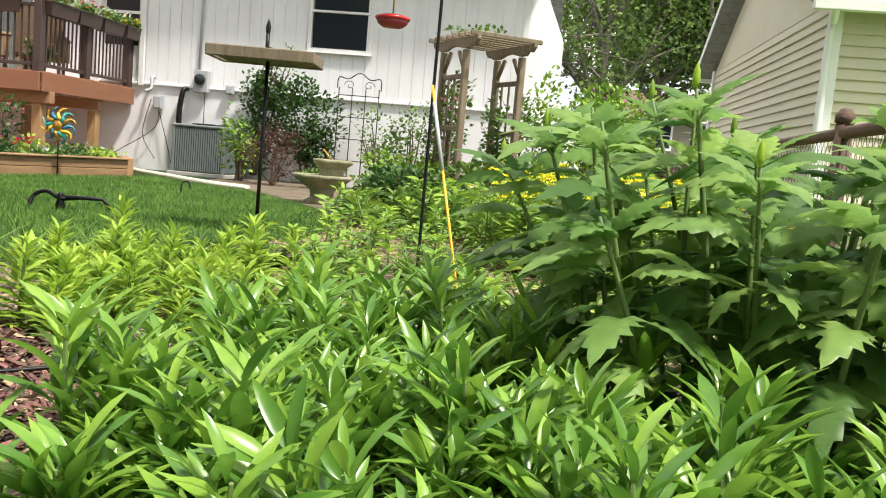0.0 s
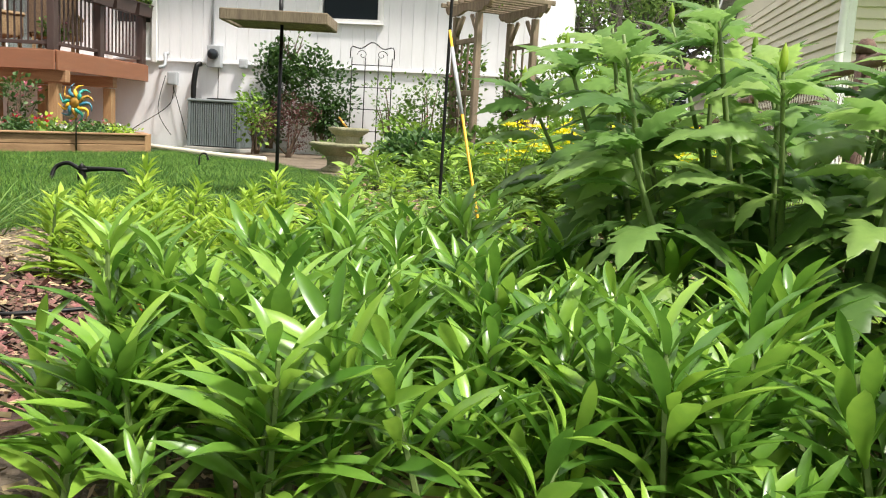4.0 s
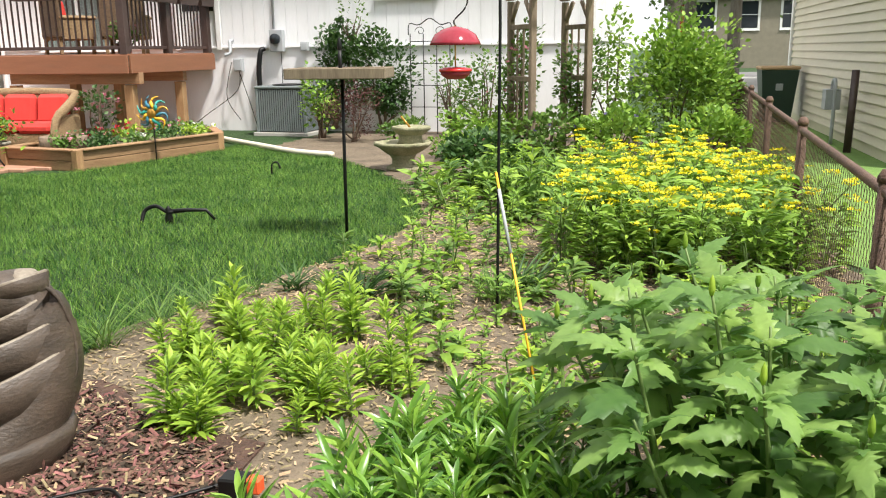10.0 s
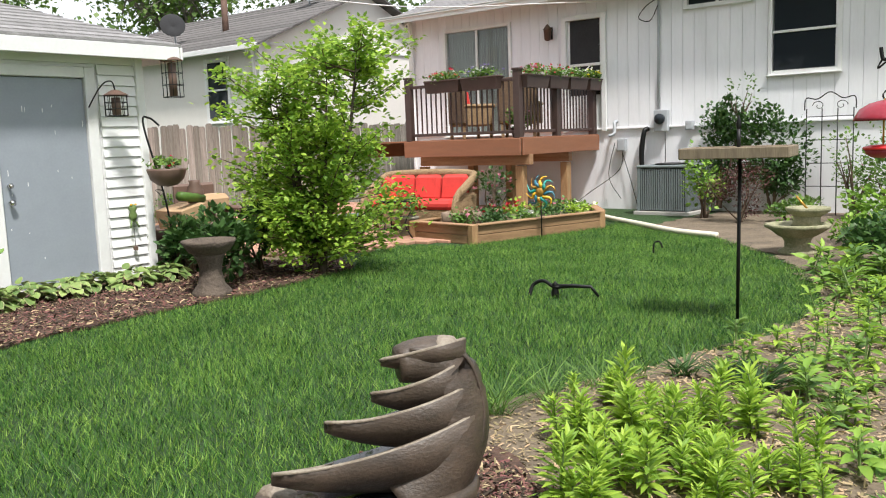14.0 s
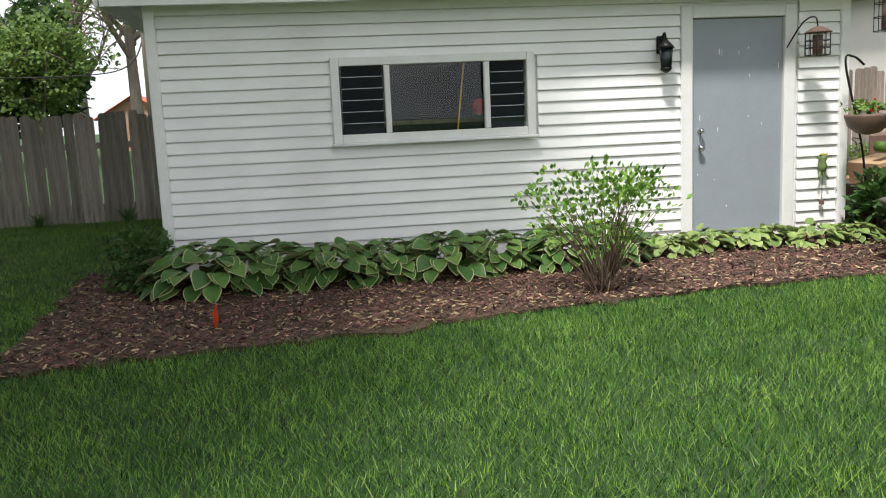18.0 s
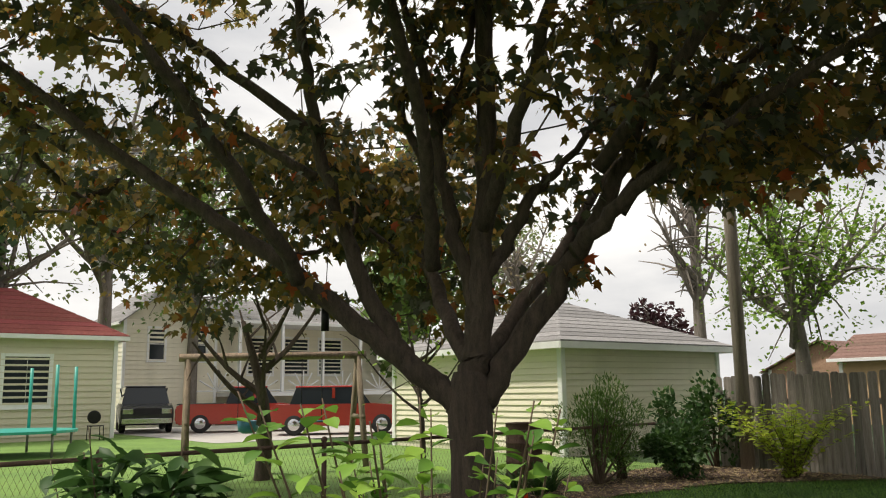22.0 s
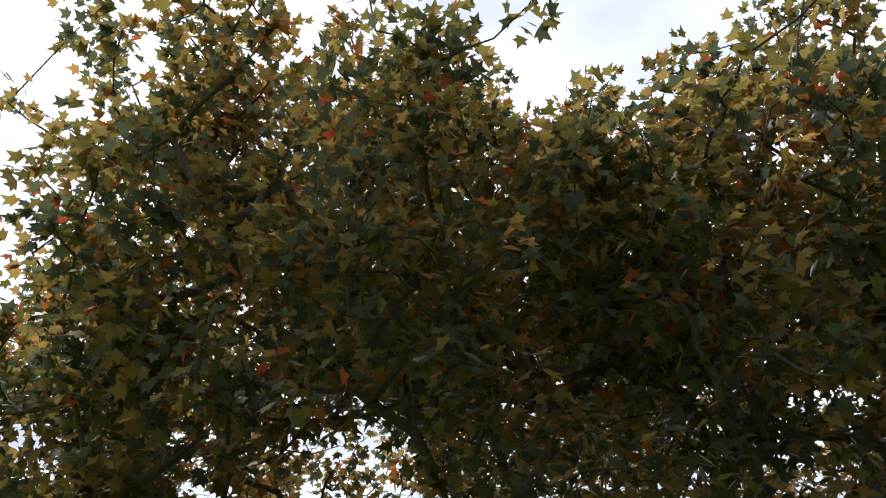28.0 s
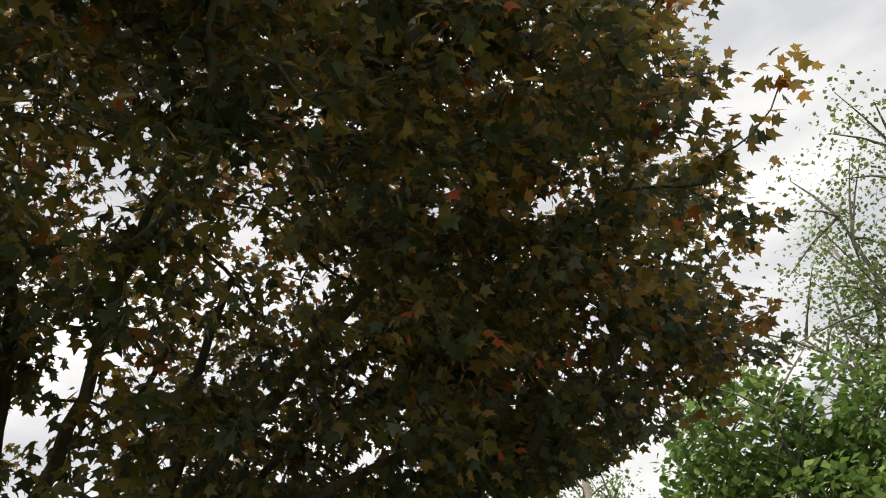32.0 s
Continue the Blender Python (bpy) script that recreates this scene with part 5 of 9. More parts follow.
for i in range(1, 20):
    link("louvre", _sl.data, M_ACBODY, ac).location = (-0.37 + i * 0.039, -0.335, 0.42)
for i in range(14):
    link("louvre", _sl.data, M_ACBODY, ac).location = (0.435, -0.27 + i * 0.041, 0.42)
boxed("top_cover", (0, 0, 0.795), (0.92, 0.72, 0.045), M_ACBODY, ac, bevel=0.015)
part("fan_grille", lathe(bmesh.new(), [(0.26, 0.82), (0.27, 0.835), (0.24, 0.84), (0.06, 0.85), (0, 0.85)], 20), M_BLACK, ac, smooth=True)

# electrical boxes, meter and cables on the wall
em = empty("electric_meter", "grey electric meter box on the house wall", "meter", at=(-6.55, HY - 0.01, 1.55))
boxed("box", (0, -0.06, 0), (0.24, 0.12, 0.36), M_GREYPLASTIC, em)
part("dial", lathe(bmesh.new(), [(0.09, 0), (0.09, 0.06), (0.075, 0.08), (0, 0.09)], 16), M_GLASS, em, smooth=True).matrix_basis = pose(0, -0.12, 0.03, 90, 0, 0)
jb = empty("junction_box", "small grey junction box on the house wall", "utility box", at=(-7.3, HY - 0.01, 1.15))
boxed("box", (0, -0.05, 0), (0.16, 0.1, 0.22), M_GREYPLASTIC, jb)
boxed("lid", (0, -0.103, 0), (0.13, 0.012, 0.19), M_GREYPLASTIC, jb)
jb2 = empty("junction_box", "small grey junction box on the house wall", "utility box", at=(-6.05, HY - 0.01, 1.45))
boxed("box", (0, -0.05, 0), (0.13, 0.1, 0.15), M_GREYPLASTIC, jb2)
boxed("lid", (0, -0.103, 0), (0.11, 0.012, 0.12), M_GREYPLASTIC, jb2)
vp = empty("vent_pipe", "white plastic elbow vent pipe on the wall", "pipe", at=(-7.42, HY - 0.06, 1.35))
bar("pipe", smooth_line([(0, 0.05, 0.22), (0, -0.05, 0.20), (0.02, -0.08, 0.1), (0.02, -0.12, 0.0), (-0.06, -0.16, -0.03)], 14), 0.028, M_GREYPLASTIC, vp, n=10)
ah = empty("refrigerant_hose", "black insulated hose running down to the air conditioner", "hose")
bar("hose", smooth_line([(-6.82, HY - 0.03, 1.42), (-6.86, HY - 0.10, 1.36), (-6.9, HY - 0.12, 1.0), (-6.86, HY - 0.14, 0.6), (-6.62, 14.0, 0.32)], 20), 0.045, M_BLACK, ah)
for k, pts in enumerate(([(-7.3, HY - 0.04, 1.05), (-7.35, HY - 0.1, 0.7), (-7.9, HY - 0.2, 0.3), (-8.2, HY - 0.15, 0.1)], [(-7.3, HY - 0.05, 1.02), (-7.12, HY - 0.08, 0.5), (-7.0, HY - 0.1, 0.1)], [(-6.5, HY - 0.04, 1.36), (-6.48, HY - 0.08, 0.95), (-6.5, HY - 0.05, 0.8)], [(-7.45, HY - 0.03, 1.2), (-7.55, HY - 0.09, 0.6), (-7.3, HY - 0.12, 0.2)])):
    c = empty("wall_cable", "thin dark cable hanging on the house wall", "cable", "wall cables")
    bar("wire", smooth_line(pts, 14), 0.007, M_BLACK, c, n=5)
bar("drop_wire", smooth_line([(-6.62, HY - 0.05, 3.62), (-6.8, HY - 0.12, 3.5), (-6.95, HY - 0.1, 3.32), (-6.75, HY - 0.08, 3.25), (-6.62, HY - 0.05, 3.5)], 16), 0.009, M_BLACK, house, n=5)
bar("drop_wire", smooth_line([(-6.62, HY - 0.05, 3.62), (-8.3, HY - 0.5, 3.70), (-11.5, HY - 1.5, 3.95), (-16.0, HY - 3.0, 4.9)], 20), 0.011, M_TRIM, house, n=5)
dp = empty("drain_pipe", "long off-white corrugated drain pipe lying along the lawn", "pipe")
bar("pipe", smooth_line([(-7.3, 13.2, 0.20), (-7.1, 12.9, 0.10), (-6.77, 12.48, 0.06), (-5.75, 11.63, 0.055), (-4.95, 11.0, 0.05), (-4.3, 10.72, 0.05)], 40), 0.038, M_CREAM, dp, n=10)

# trellis and arbour against the house
tr = empty("metal_trellis", "black wrought-iron garden trellis with scrolled top", "trellis", at=(-3.77, 13.98, 0.0))
for x in (-0.33, -0.11, 0.11, 0.33):
    bar("upright", [(x, 0, 0), (x, 0, 1.62)], 0.009, M_BLACK, tr, n=6)
for z in (0.45, 0.8, 1.15, 1.5):
    bar("crossbar", [(-0.33, 0, z), (0.33, 0, z)], 0.007, M_BLACK, tr, n=6)
bar("arch", smooth_line([(-0.36, 0, 1.6), (-0.34, 0, 1.78), (-0.18, 0, 1.76), (0, 0, 1.86), (0.18, 0, 1.76), (0.34, 0, 1.78), (0.36, 0, 1.6)], 24), 0.009, M_BLACK, tr, n=6)
for s in (-1, 1):
    bar("scroll", [(s * (0.16 + 0.09 * math.cos(a) * (1 - a / 9)), 0, 1.66 + 0.08 * math.sin(a) * (1 - a / 9)) for a in np.linspace(0, 7, 20)], 0.006, M_BLACK, tr, n=5)

arb = empty("garden_arbor", "weathered wooden arbour with scalloped beams, slatted roof and lattice sides", "arbor", at=(-1.70, 10.65, 0))
arb.rotation_euler = (0, 0, radians(33))   # local x runs across the opening, local y along its sides
AW, AD, AZ = 0.76, 0.62, 1.94
for px in (0.0, AW):
    for py in (0.0, AD):
        out = -1 if px == 0 else 1
        boxed("post", (px, py, AZ / 2 - 0.04), (0.075, 0.075, AZ + 0.06), M_OLDWOOD, arb, bevel=0.008)
        bar("knee_brace", [(px, py + (0.03 if py == 0 else -0.03), AZ - 0.24), (px, py + (0.2 if py == 0 else -0.2), AZ - 0.02)], 0.028, M_OLDWOOD, arb, n=4)
    for z in (0.35, 1.0, 1.62):
        boxed("side_rail", (px, AD / 2, z), (0.035, AD - 0.08, 0.06), M_OLDWOOD, arb)
    for k in range(3):
        boxed("lattice_slat", (px + 0.03, 0.13 + 0.18 * k, 0.98), (0.02, 0.035, 1.32), M_OLDWOOD, arb)
    bm = bmesh.new()
    rings = []
    for i in range(33):
        u = i / 32
        y = -0.30 + (AD + 0.6) * u
        end = min(u, 1 - u) * (AD + 0.6)
        z = AZ + 0.13
        low = AZ + (0.075 * (1 - end / 0.28) + 0.018 * math.cos(end * 45) if end < 0.28 else 0.05 * math.sin(math.pi * (end - 0.28) / (AD + 0.04)) ** 2)
        rings.append([bm.verts.new(p) for p in ((px - 0.022, y, low), (px + 0.022, y, low), (px + 0.022, y, z), (px - 0.022, y, z))])
    for p, q in zip(rings, rings[1:]):
        for i in range(4):
            bm.faces.new((p[i], p[(i + 1) % 4], q[(i + 1) % 4], q[i]))
    bm.faces.new(rings[0][::-1]), bm.faces.new(rings[-1])
    part("beam", bm, M_OLDWOOD, arb)
for k in range(8):
    boxed("roof_slat", (AW / 2, -0.27 + k * 0.166, AZ + 0.155), (AW + 0.2, 0.035, 0.055), M_OLDWOOD, arb, bevel=0.008)
boxed("bench", (AW / 2, AD / 2, 0.42), (AW - 0.04, 0.42, 0.05), M_OLDWOOD, arb)
bush("arbor_vine", (-1.95, 11.2, 0), (0.34, 0.36, 0.92), 900, 0.06, L_MID, "climbing rose on the arbour", seed=81, flowers=(P_PINK, 14, 0.05), stems=10)
bush("arbor_vine", (-1.15, 11.35, 0), (0.36, 0.36, 0.88), 1000, 0.06, L_MID, "climbing rose on the arbour", seed=82, flowers=(P_PINK, 10, 0.05), stems=10)
bush("climbing_vine", (-1.65, 11.1, 2.08), (0.5, 0.4, 0.10), 130, 0.06, L_MID, "vine shoots over the arbour roof", "vine", seed=83, stems=5)

# shrubs along the house
bush("ivy_bush", (-5.45, 14.0, 0.1), (0.55, 0.28, 0.95), 1900, 0.07, L_DEEP, "dark green vine bush climbing the house wall", seed=91, lumps=14)
bush("ivy_bush", (-4.6, 13.95, 0.1), (0.72, 0.32, 0.88), 2600, 0.07, L_DEEP, "dark green vine bush climbing the house wall", seed=92, lumps=16)
bush("vine_shoots", (-5.1, 14.0, 1.5), (0.35, 0.2, 0.45), 60, 0.06, L_MID, "thin vine shoots against the white wall", "vine", seed=93, stems=6)
bush("light_shrub", (-5.35, 13.1, 0), (0.34, 0.3, 0.62), 420, 0.07, L_FRESH, "light green leafy shrub beside the condenser", seed=94)
bush("barberry_bush", (-4.65, 12.6, 0), (0.55, 0.45, 0.48), 1500, 0.035, L_BARBERRY, "dull red barberry bush", seed=95, lumps=12)
bush("rose_shrub", (-3.35, 13.7, 0), (0.5, 0.35, 0.75), 500, 0.055, L_MID, "thin rose shrub in front of the trellis", seed=96, stems=14)
bush("rose_shrub", (-2.75, 13.4, 0), (0.6, 0.4, 0.8), 800, 0.06, L_MID, "leafy rose shrub by the house wall", seed=97, stems=12, flowers=(P_PINK, 8, 0.04))
bush("spring_shrub", (0.05, 12.3, 0), (1.1, 0.75, 0.90), 3600, 0.075, L_FRESH, "rounded light green shrub past the arbour", seed=98, lumps=16)
bush("spring_shrub", (0.35, 13.4, 0), (0.8, 0.55, 0.75), 1500, 0.075, L_MID, "rounded green shrub by the chain-link fence", seed=99, lumps=12)
bush("sapling", (-0.85, 12.7, 0), (0.36, 0.35, 1.12), 420, 0.075, L_FRESH, "slender sapling with light leaves", "tree", seed=100, stems=5)

# ---- the garden bed ----
def sprig(mesh_seed, n, length, width, tall, leaf, spread=0.9, up=0.7, bend=0.35, curl=0.15, stem=True, whorl=False, seg=4, belly=0.5, low=0.05):
    """A leafy herb: one upright stem with narrow leaves in tiers; returns the mesh data of its leaves and stem."""
    rng = np.random.default_rng(mesh_seed)
    shape = blade_shape(width, bend, 0.25, seg, belly, 0.01)
    u = np.sort(rng.uniform(low, 1, n) ** 0.8) if not whorl else np.sort(np.repeat(np.linspace(0.15, 1, max(3, n // 5)), 5)[:n])
    a = np.arange(n) * 2.4 + rng.normal(0, 0.3, n)
    at = np.stack([rng.normal(0, 0.006, n), rng.normal(0, 0.006, n), u * tall], 1)
    steep = up * (0.25 + 1.3 * u ** 1.5)
    d = np.stack([np.cos(a) * spread, np.sin(a) * spread, steep + rng.normal(0, 0.12, n)], 1)
    size = length * (1.05 - 0.45 * u ** 2) * rng.uniform(0.75, 1.2, n)
    me = scatter_mesh("foliage", shape, at, frames_for(d, rng.normal(0, 0.25, n)), size)
    me.materials.append(leaf)
    me.polygons.foreach_set("use_smooth", [True] * len(me.polygons))
    bm = tube(bmesh.new(), [(0, 0, -0.02), (0.003, 0.002, tall * 0.5), (0, 0, tall)], [0.006, 0.005, 0.003], 5)
    ms = bpy.data.meshes.new("stem")
    bm.to_mesh(ms)
    bm.free()
    ms.materials.append(M_STEM)
    return me, ms


def herbs(name, kinds, places, label, category, group, rng, lo=0.8, hi=1.25, lean=7):
    """Separate plants that share a few meshes."""
    for x, y in places:
        me, ms = kinds[rng.integers(0, len(kinds))]
        top = empty(name, label, category, group)
        s = rng.uniform(lo, hi)
        top.matrix_basis = pose(*on(x, y), rng.normal(0, lean), rng.normal(0, lean), rng.uniform(0, 360)) @ Matrix.Scale(s, 4)
        link("foliage", me, None, top)
        link("stem", ms, None, top)


def spots(poly, gap, rng, box4, jitter=0.4):
    """Loose rows of planting places inside a polygon."""
    out = []
    y, k = box4[2], 0
    while y < box4[3]:
        x = box4[0] + (gap / 2 if k % 2 else 0)
        while x < box4[1]:
            p = (x + rng.normal(0, gap * jitter * 0.5), y + rng.normal(0, gap * jitter * 0.5))
            if inside(poly, np.array([p[0]]), np.array([p[1]]))[0]:
                out.append(p)
            x += gap
        y += gap * 0.87
        k += 1
    return out


rng = np.random.default_rng(200)
NEAR = [(-1.2, 1.5), (-1.26, 1.9), (-1.24, 2.25), (-1.12, 2.55), (-0.95, 2.88), (-0.55, 2.8), (-0.5, 2.3), (-0.25, 2.0), (0.76, 1.95), (0.76, 1.62), (0.1, 1.5), (-0.8, 1.42)]
kinds = [sprig(s, 22, 0.155, 0.185, 0.24 + 0.015 * s, L_NEAR, spread=0.70, up=1.1, bend=0.38, seg=6, belly=0.55, low=0.30) for s in range(8)]
herbs("beardtongue", kinds, spots(NEAR, 0.088, rng, (-1.6, 0.85, 1.35, 3.0)), "leafy green perennial with long glossy lance-shaped leaves", "plant", "glossy bed plants", rng, 0.72, 1.08, 12)
FRONT = [(-1.16, 1.38), (-1.2, 1.56), (0.1, 1.62), (0.72, 1.7), (0.74, 1.4), (0.0, 1.34)]
kinds = [sprig(12 + s, 24, 0.145, 0.185, 0.17 + 0.016 * s, L_NEAR, spread=0.78, up=1.0, bend=0.34, seg=6, belly=0.55, low=0.10) for s in range(5)]
herbs("beardtongue", kinds, spots(FRONT, 0.125, rng, (-1.4, 0.8, 1.3, 1.75)), "low leafy green perennial with long glossy lance-shaped leaves", "plant", "glossy bed plants", rng, 0.75, 1.05, 12)

LIME = [(-2.1, 2.75), (-1.62, 2.78), (-1.25, 3.0), (-1.2, 3.4), (-1.5, 3.9), (-1.9, 4.45), (-2.5, 4.25), (-2.6, 3.6), (-2.25, 3.15)]
LIMEAT = [p for p in spots(LIME, 0.15, rng, (-2.7, -1.1, 2.7, 4.5), 1.0) if math.sin(p[0] * 7.1 + 1.3) * math.sin(p[1] * 6.3 + 0.4) + 0.5 * math.sin(p[0] * 13 + p[1] * 9) > -0.45]
kinds = [sprig(20 + s, 50, 0.10, 0.24, 0.15 + 0.028 * s, L_LIME, up=0.85, bend=0.22, whorl=True, seg=3) for s in range(5)]
herbs("phlox", kinds, LIMEAT, "yellow-green upright perennial with whorled narrow leaves", "plant", "yellow-green perennials", rng, 0.7, 1.25, 7)

MIX = [(-1.25, 2.85), (-0.9, 3.0), (0.7, 3.1), (0.7, 5.0), (-0.6, 5.1), (-1.1, 5.4), (-1.2, 7.0), (-1.9, 7.4), (-2.15, 6.9), (-2.0, 6.2), (-2.4, 5.2), (-1.9, 4.5), (-1.2, 3.6)]
kinds = [sprig(40 + s, 14, 0.09, 0.35, 0.07 + 0.02 * s, [L_FRESH, L_MID, L_LIME, L_FRESH][s % 4], up=0.5, bend=0.3, seg=3) for s in range(8)]
herbs("seedling", kinds, spots(MIX, 0.168, rng, (-2.5, 0.8, 2.8, 7.4), 0.9), "small green weed seedling on the bare soil", "plant", "weeds and seedlings", rng, 0.45, 1.4, 10)
BACKMIX = [(-2.2, 7.2), (-1.1, 6.8), (-0.9, 8.0), (-0.9, 9.5), (-2.3, 9.2), (-2.7, 8.6)]
herbs("low_perennial", kinds, spots(BACKMIX, 0.2, rng, (-2.8, -0.8, 6.7, 9.5), 0.8), "low green perennial in the middle of the bed", "plant", "low perennials", rng, 1.2, 2.4, 10)

# grassy clumps
def tuft(at, n, length, leaf, label, seed, width=0.06, group="grassy clumps", spread=0.7):
    rng = np.random.default_rng(seed)
    t = empty("grass_clump", label, "plant", group, at=at)
    a = rng.uniform(0, 6.283, n)
    d = np.stack([np.cos(a) * spread, np.sin(a) * spread, rng.uniform(0.5, 1.6, n)], 1)
    P = np.stack([rng.normal(0, 0.03, n), rng.normal(0, 0.03, n), np.zeros(n)], 1)
    leaves("blade_tuft", blade_shape(width, 0.45, 0.3, 5, 0.4), P, d, length * rng.uniform(0.6, 1.2, n), leaf, t, roll=0.3, rng=rng)


for k, (x, y, n, L, lm, w) in enumerate([(-1.9, 4.68, 60, 0.26, L_DEEP, 0.07), (-1.15, 4.75, 70, 0.26, L_MID, 0.035), (-2.35, 4.75, 40, 0.2, L_DEEP, 0.07), (-1.35, 8.1, 90, 0.5, L_MID, 0.04), (-1.15, 8.6, 90, 0.55, L_MID, 0.04), (-1.55, 8.8, 80, 0.5, L_FRESH, 0.04), (-1.25, 7.6, 70, 0.45, L_MID, 0.04), (-2.85, 3.65, 60, 0.32, L_MID, 0.02), (-2.75, 3.95, 50, 0.30, L_MID, 0.02), (-2.95, 3.4, 60, 0.30, L_MID, 0.02), (-2.1, 4.75, 50, 0.18, L_DEEP, 0.08), (-1.05, 5.0, 50, 0.25, L_DEEP, 0.06), (-2.65, 4.3, 45, 0.26, L_MID, 0.02), (-2.55, 4.6, 45, 0.24, L_MID, 0.02)]):
    tuft((x, y, 0), n, L, lm, "clump of narrow arching green leaves", 300 + k, w)

# the big lobed plant
rng = np.random.default_rng(400)
big = empty("cup_plant_clump", "tall clump of coarse toothed grey-green leaves on upright stems", "plant", at=(0.03, 2.42, 0))
for k in range(42):
    a, r = k * 2.4 + rng.normal(0, 0.2), math.sqrt((k + 0.5) / 42)
    bx, by = 0.54 * r * math.cos(a), 0.40 * r * math.sin(a)
    h = rng.uniform(0.72, 0.94) * (1.04 - 0.26 * r ** 2)
    ex, ey = bx * 1.28 + rng.normal(0, 0.03), by * 1.22 + rng.normal(0, 0.03)
    line = smooth_line([(bx * 0.75, by * 0.75, -0.02), (bx, by, h * 0.5), (ex, ey, h * 0.95)], 9)
    bar("stem", line, [0.008, 0.008, 0.007, 0.007, 0.006, 0.006, 0.005, 0.004, 0.003], M_STEM, big, n=6)
    u = np.repeat(np.array([0.26, 0.40, 0.52, 0.62, 0.71, 0.79, 0.86, 0.92, 0.97]), 2)
    m = len(u)
    P = np.array([line[min(8, int(v * 8.2))] for v in u])
    aa = rng.uniform(0, 6.283) + np.repeat(np.arange(m // 2) * 1.57, 2) + np.tile([0, math.pi], m // 2) + rng.normal(0, 0.2, m)
    d = np.stack([np.cos(aa), np.sin(aa), -0.2 + 0.85 * u ** 2 + 0.7 * (u > 0.9) + rng.normal(0, 0.16, m)], 1)
    d[:, :2] += np.array([bx, by]) * 1.1
    S = rng.uniform(0.105, 0.17, m) * np.interp(u, [0.3, 0.5, 0.8, 0.9, 0.97], [0.95, 1.15, 1.05, 0.8, 0.5])
    P = P + d / np.linalg.norm(d, axis=1, keepdims=True) * (0.3 * S)[:, None]
    leaves("foliage", lobed_shape(), P, d, S, L_BIG, big, roll=0.32, rng=rng)
    if k % 2 == 0:
        t = line[-1]
        part("bud", lathe(bmesh.new(), [(0.004, 0), (0.008, 0.014), (0.006, 0.035), (0.0, 0.05)], 7, (t.x, t.y, t.z - 0.01)), L_LIME, big, smooth=True)

# golden flowers by the fence
rng = np.random.default_rng(500)
def umbel_plant(seed):
    rng = np.random.default_rng(seed)
    h = rng.uniform(0.42, 0.56)
    bm = bmesh.new()
    tips = []
    for k in range(3):
        a = rng.uniform(0, 6.283)
        t = (0.17 * math.cos(a) * rng.uniform(0.4, 1.3), 0.19 * math.sin(a) * rng.uniform(0.4, 1.3), h * rng.uniform(0.8, 1.12))
        tube(bm, smooth_line([(0, 0, -0.02), (t[0] * 0.3, t[1] * 0.3, h * 0.5), t], 5), [0.005, 0.004, 0.004, 0.003, 0.002], 4)
        tips.append(t)
    ms = bpy.data.meshes.new("stemwork")
    bm.to_mesh(ms)
    bm.free()
    ms.materials.append(M_STEM)
    n = 120
    u = rng.uniform(0.08, 0.92, n)
    a = rng.uniform(0, 6.283, n)
    P = np.stack([0.06 * np.cos(a), 0.06 * np.sin(a), u * h], 1)
    d = np.stack([np.cos(a), np.sin(a), rng.uniform(0, 0.8, n)], 1)
    ml = scatter_mesh("foliage", blade_shape(0.3, 0.3, 0.2, 3), P, frames_for(d, rng.normal(0, 0.4, n)), rng.uniform(0.06, 0.13, n))
    ml.materials.append(L_FRESH)
    q, dd = [], []
    for t in tips:
        for i in range(20):
            b, r = rng.uniform(0, 6.283), 0.042 * math.sqrt(rng.uniform(0, 1))
            q.append((t[0] + r * math.cos(b), t[1] + r * math.sin(b), t[2] + 0.02 - r * 0.2))
            dd.append((math.cos(b), math.sin(b), rng.uniform(0.1, 1.6)))
    mf = scatter_mesh("umbel", petal_shape(), np.array(q), frames_for(np.array(dd), rng.normal(0, 0.3, len(q))), rng.uniform(0.017, 0.027, len(q)))
    mf.materials.append(P_YELLOW)
    return ms, ml, mf


kinds = [umbel_plant(s) for s in range(6)]
GOLDEN = [(-0.95, 5.4), (-1.05, 6.2), (-0.9, 7.4), (-0.55, 8.6), (0.2, 8.7), (0.7, 7.6), (0.7, 5.6), (0.2, 5.05), (-0.5, 5.15)]
for x, y in spots(GOLDEN, 0.225, rng, (-1.1, 0.75, 5.0, 8.8)):
    ms, ml, mf = kinds[rng.integers(0, 6)]
    top = empty("golden_alexanders", "green perennial topped with flat yellow flower heads", "flowers", "yellow flowers by the fence")
    top.matrix_basis = pose(x, y, 0, rng.normal(0, 5), rng.normal(0, 5), rng.uniform(0, 360)) @ Matrix.Scale(rng.uniform(0.85, 1.12), 4)
    link("stemwork", ms, None, top)
    link("foliage", ml, None, top)
    link("umbel", mf, None, top)

# mounds and bushes in the bed
bush("geranium_mound", (-2.05, 9.2, 0), (0.55, 0.5, 0.30), 900, 0.075, L_DEEP, "dark green leafy mound with fading pink flowers", "plant", seed=501, stems=6, flowers=(P_PINK, 12, 0.04))
bush("green_mound", (-2.3, 11.0, 0), (0.75, 0.6, 0.42), 1300, 0.07, L_FRESH, "light green leafy mound", "plant", seed=502, stems=6)
bush("green_mound", (-1.5, 10.6, 0), (0.6, 0.5, 0.36), 900, 0.07, L_MID, "leafy green mound behind the fountain", "plant", seed=503, stems=6, flowers=(P_VIOLET, 14, 0.04))
bush("green_mound", (-0.65, 10.4, 0), (0.6, 0.5, 0.36), 1000, 0.075, L_FRESH, "light green leafy mound", "plant", seed=504, stems=6, flowers=(P_VIOLET, 10, 0.04))
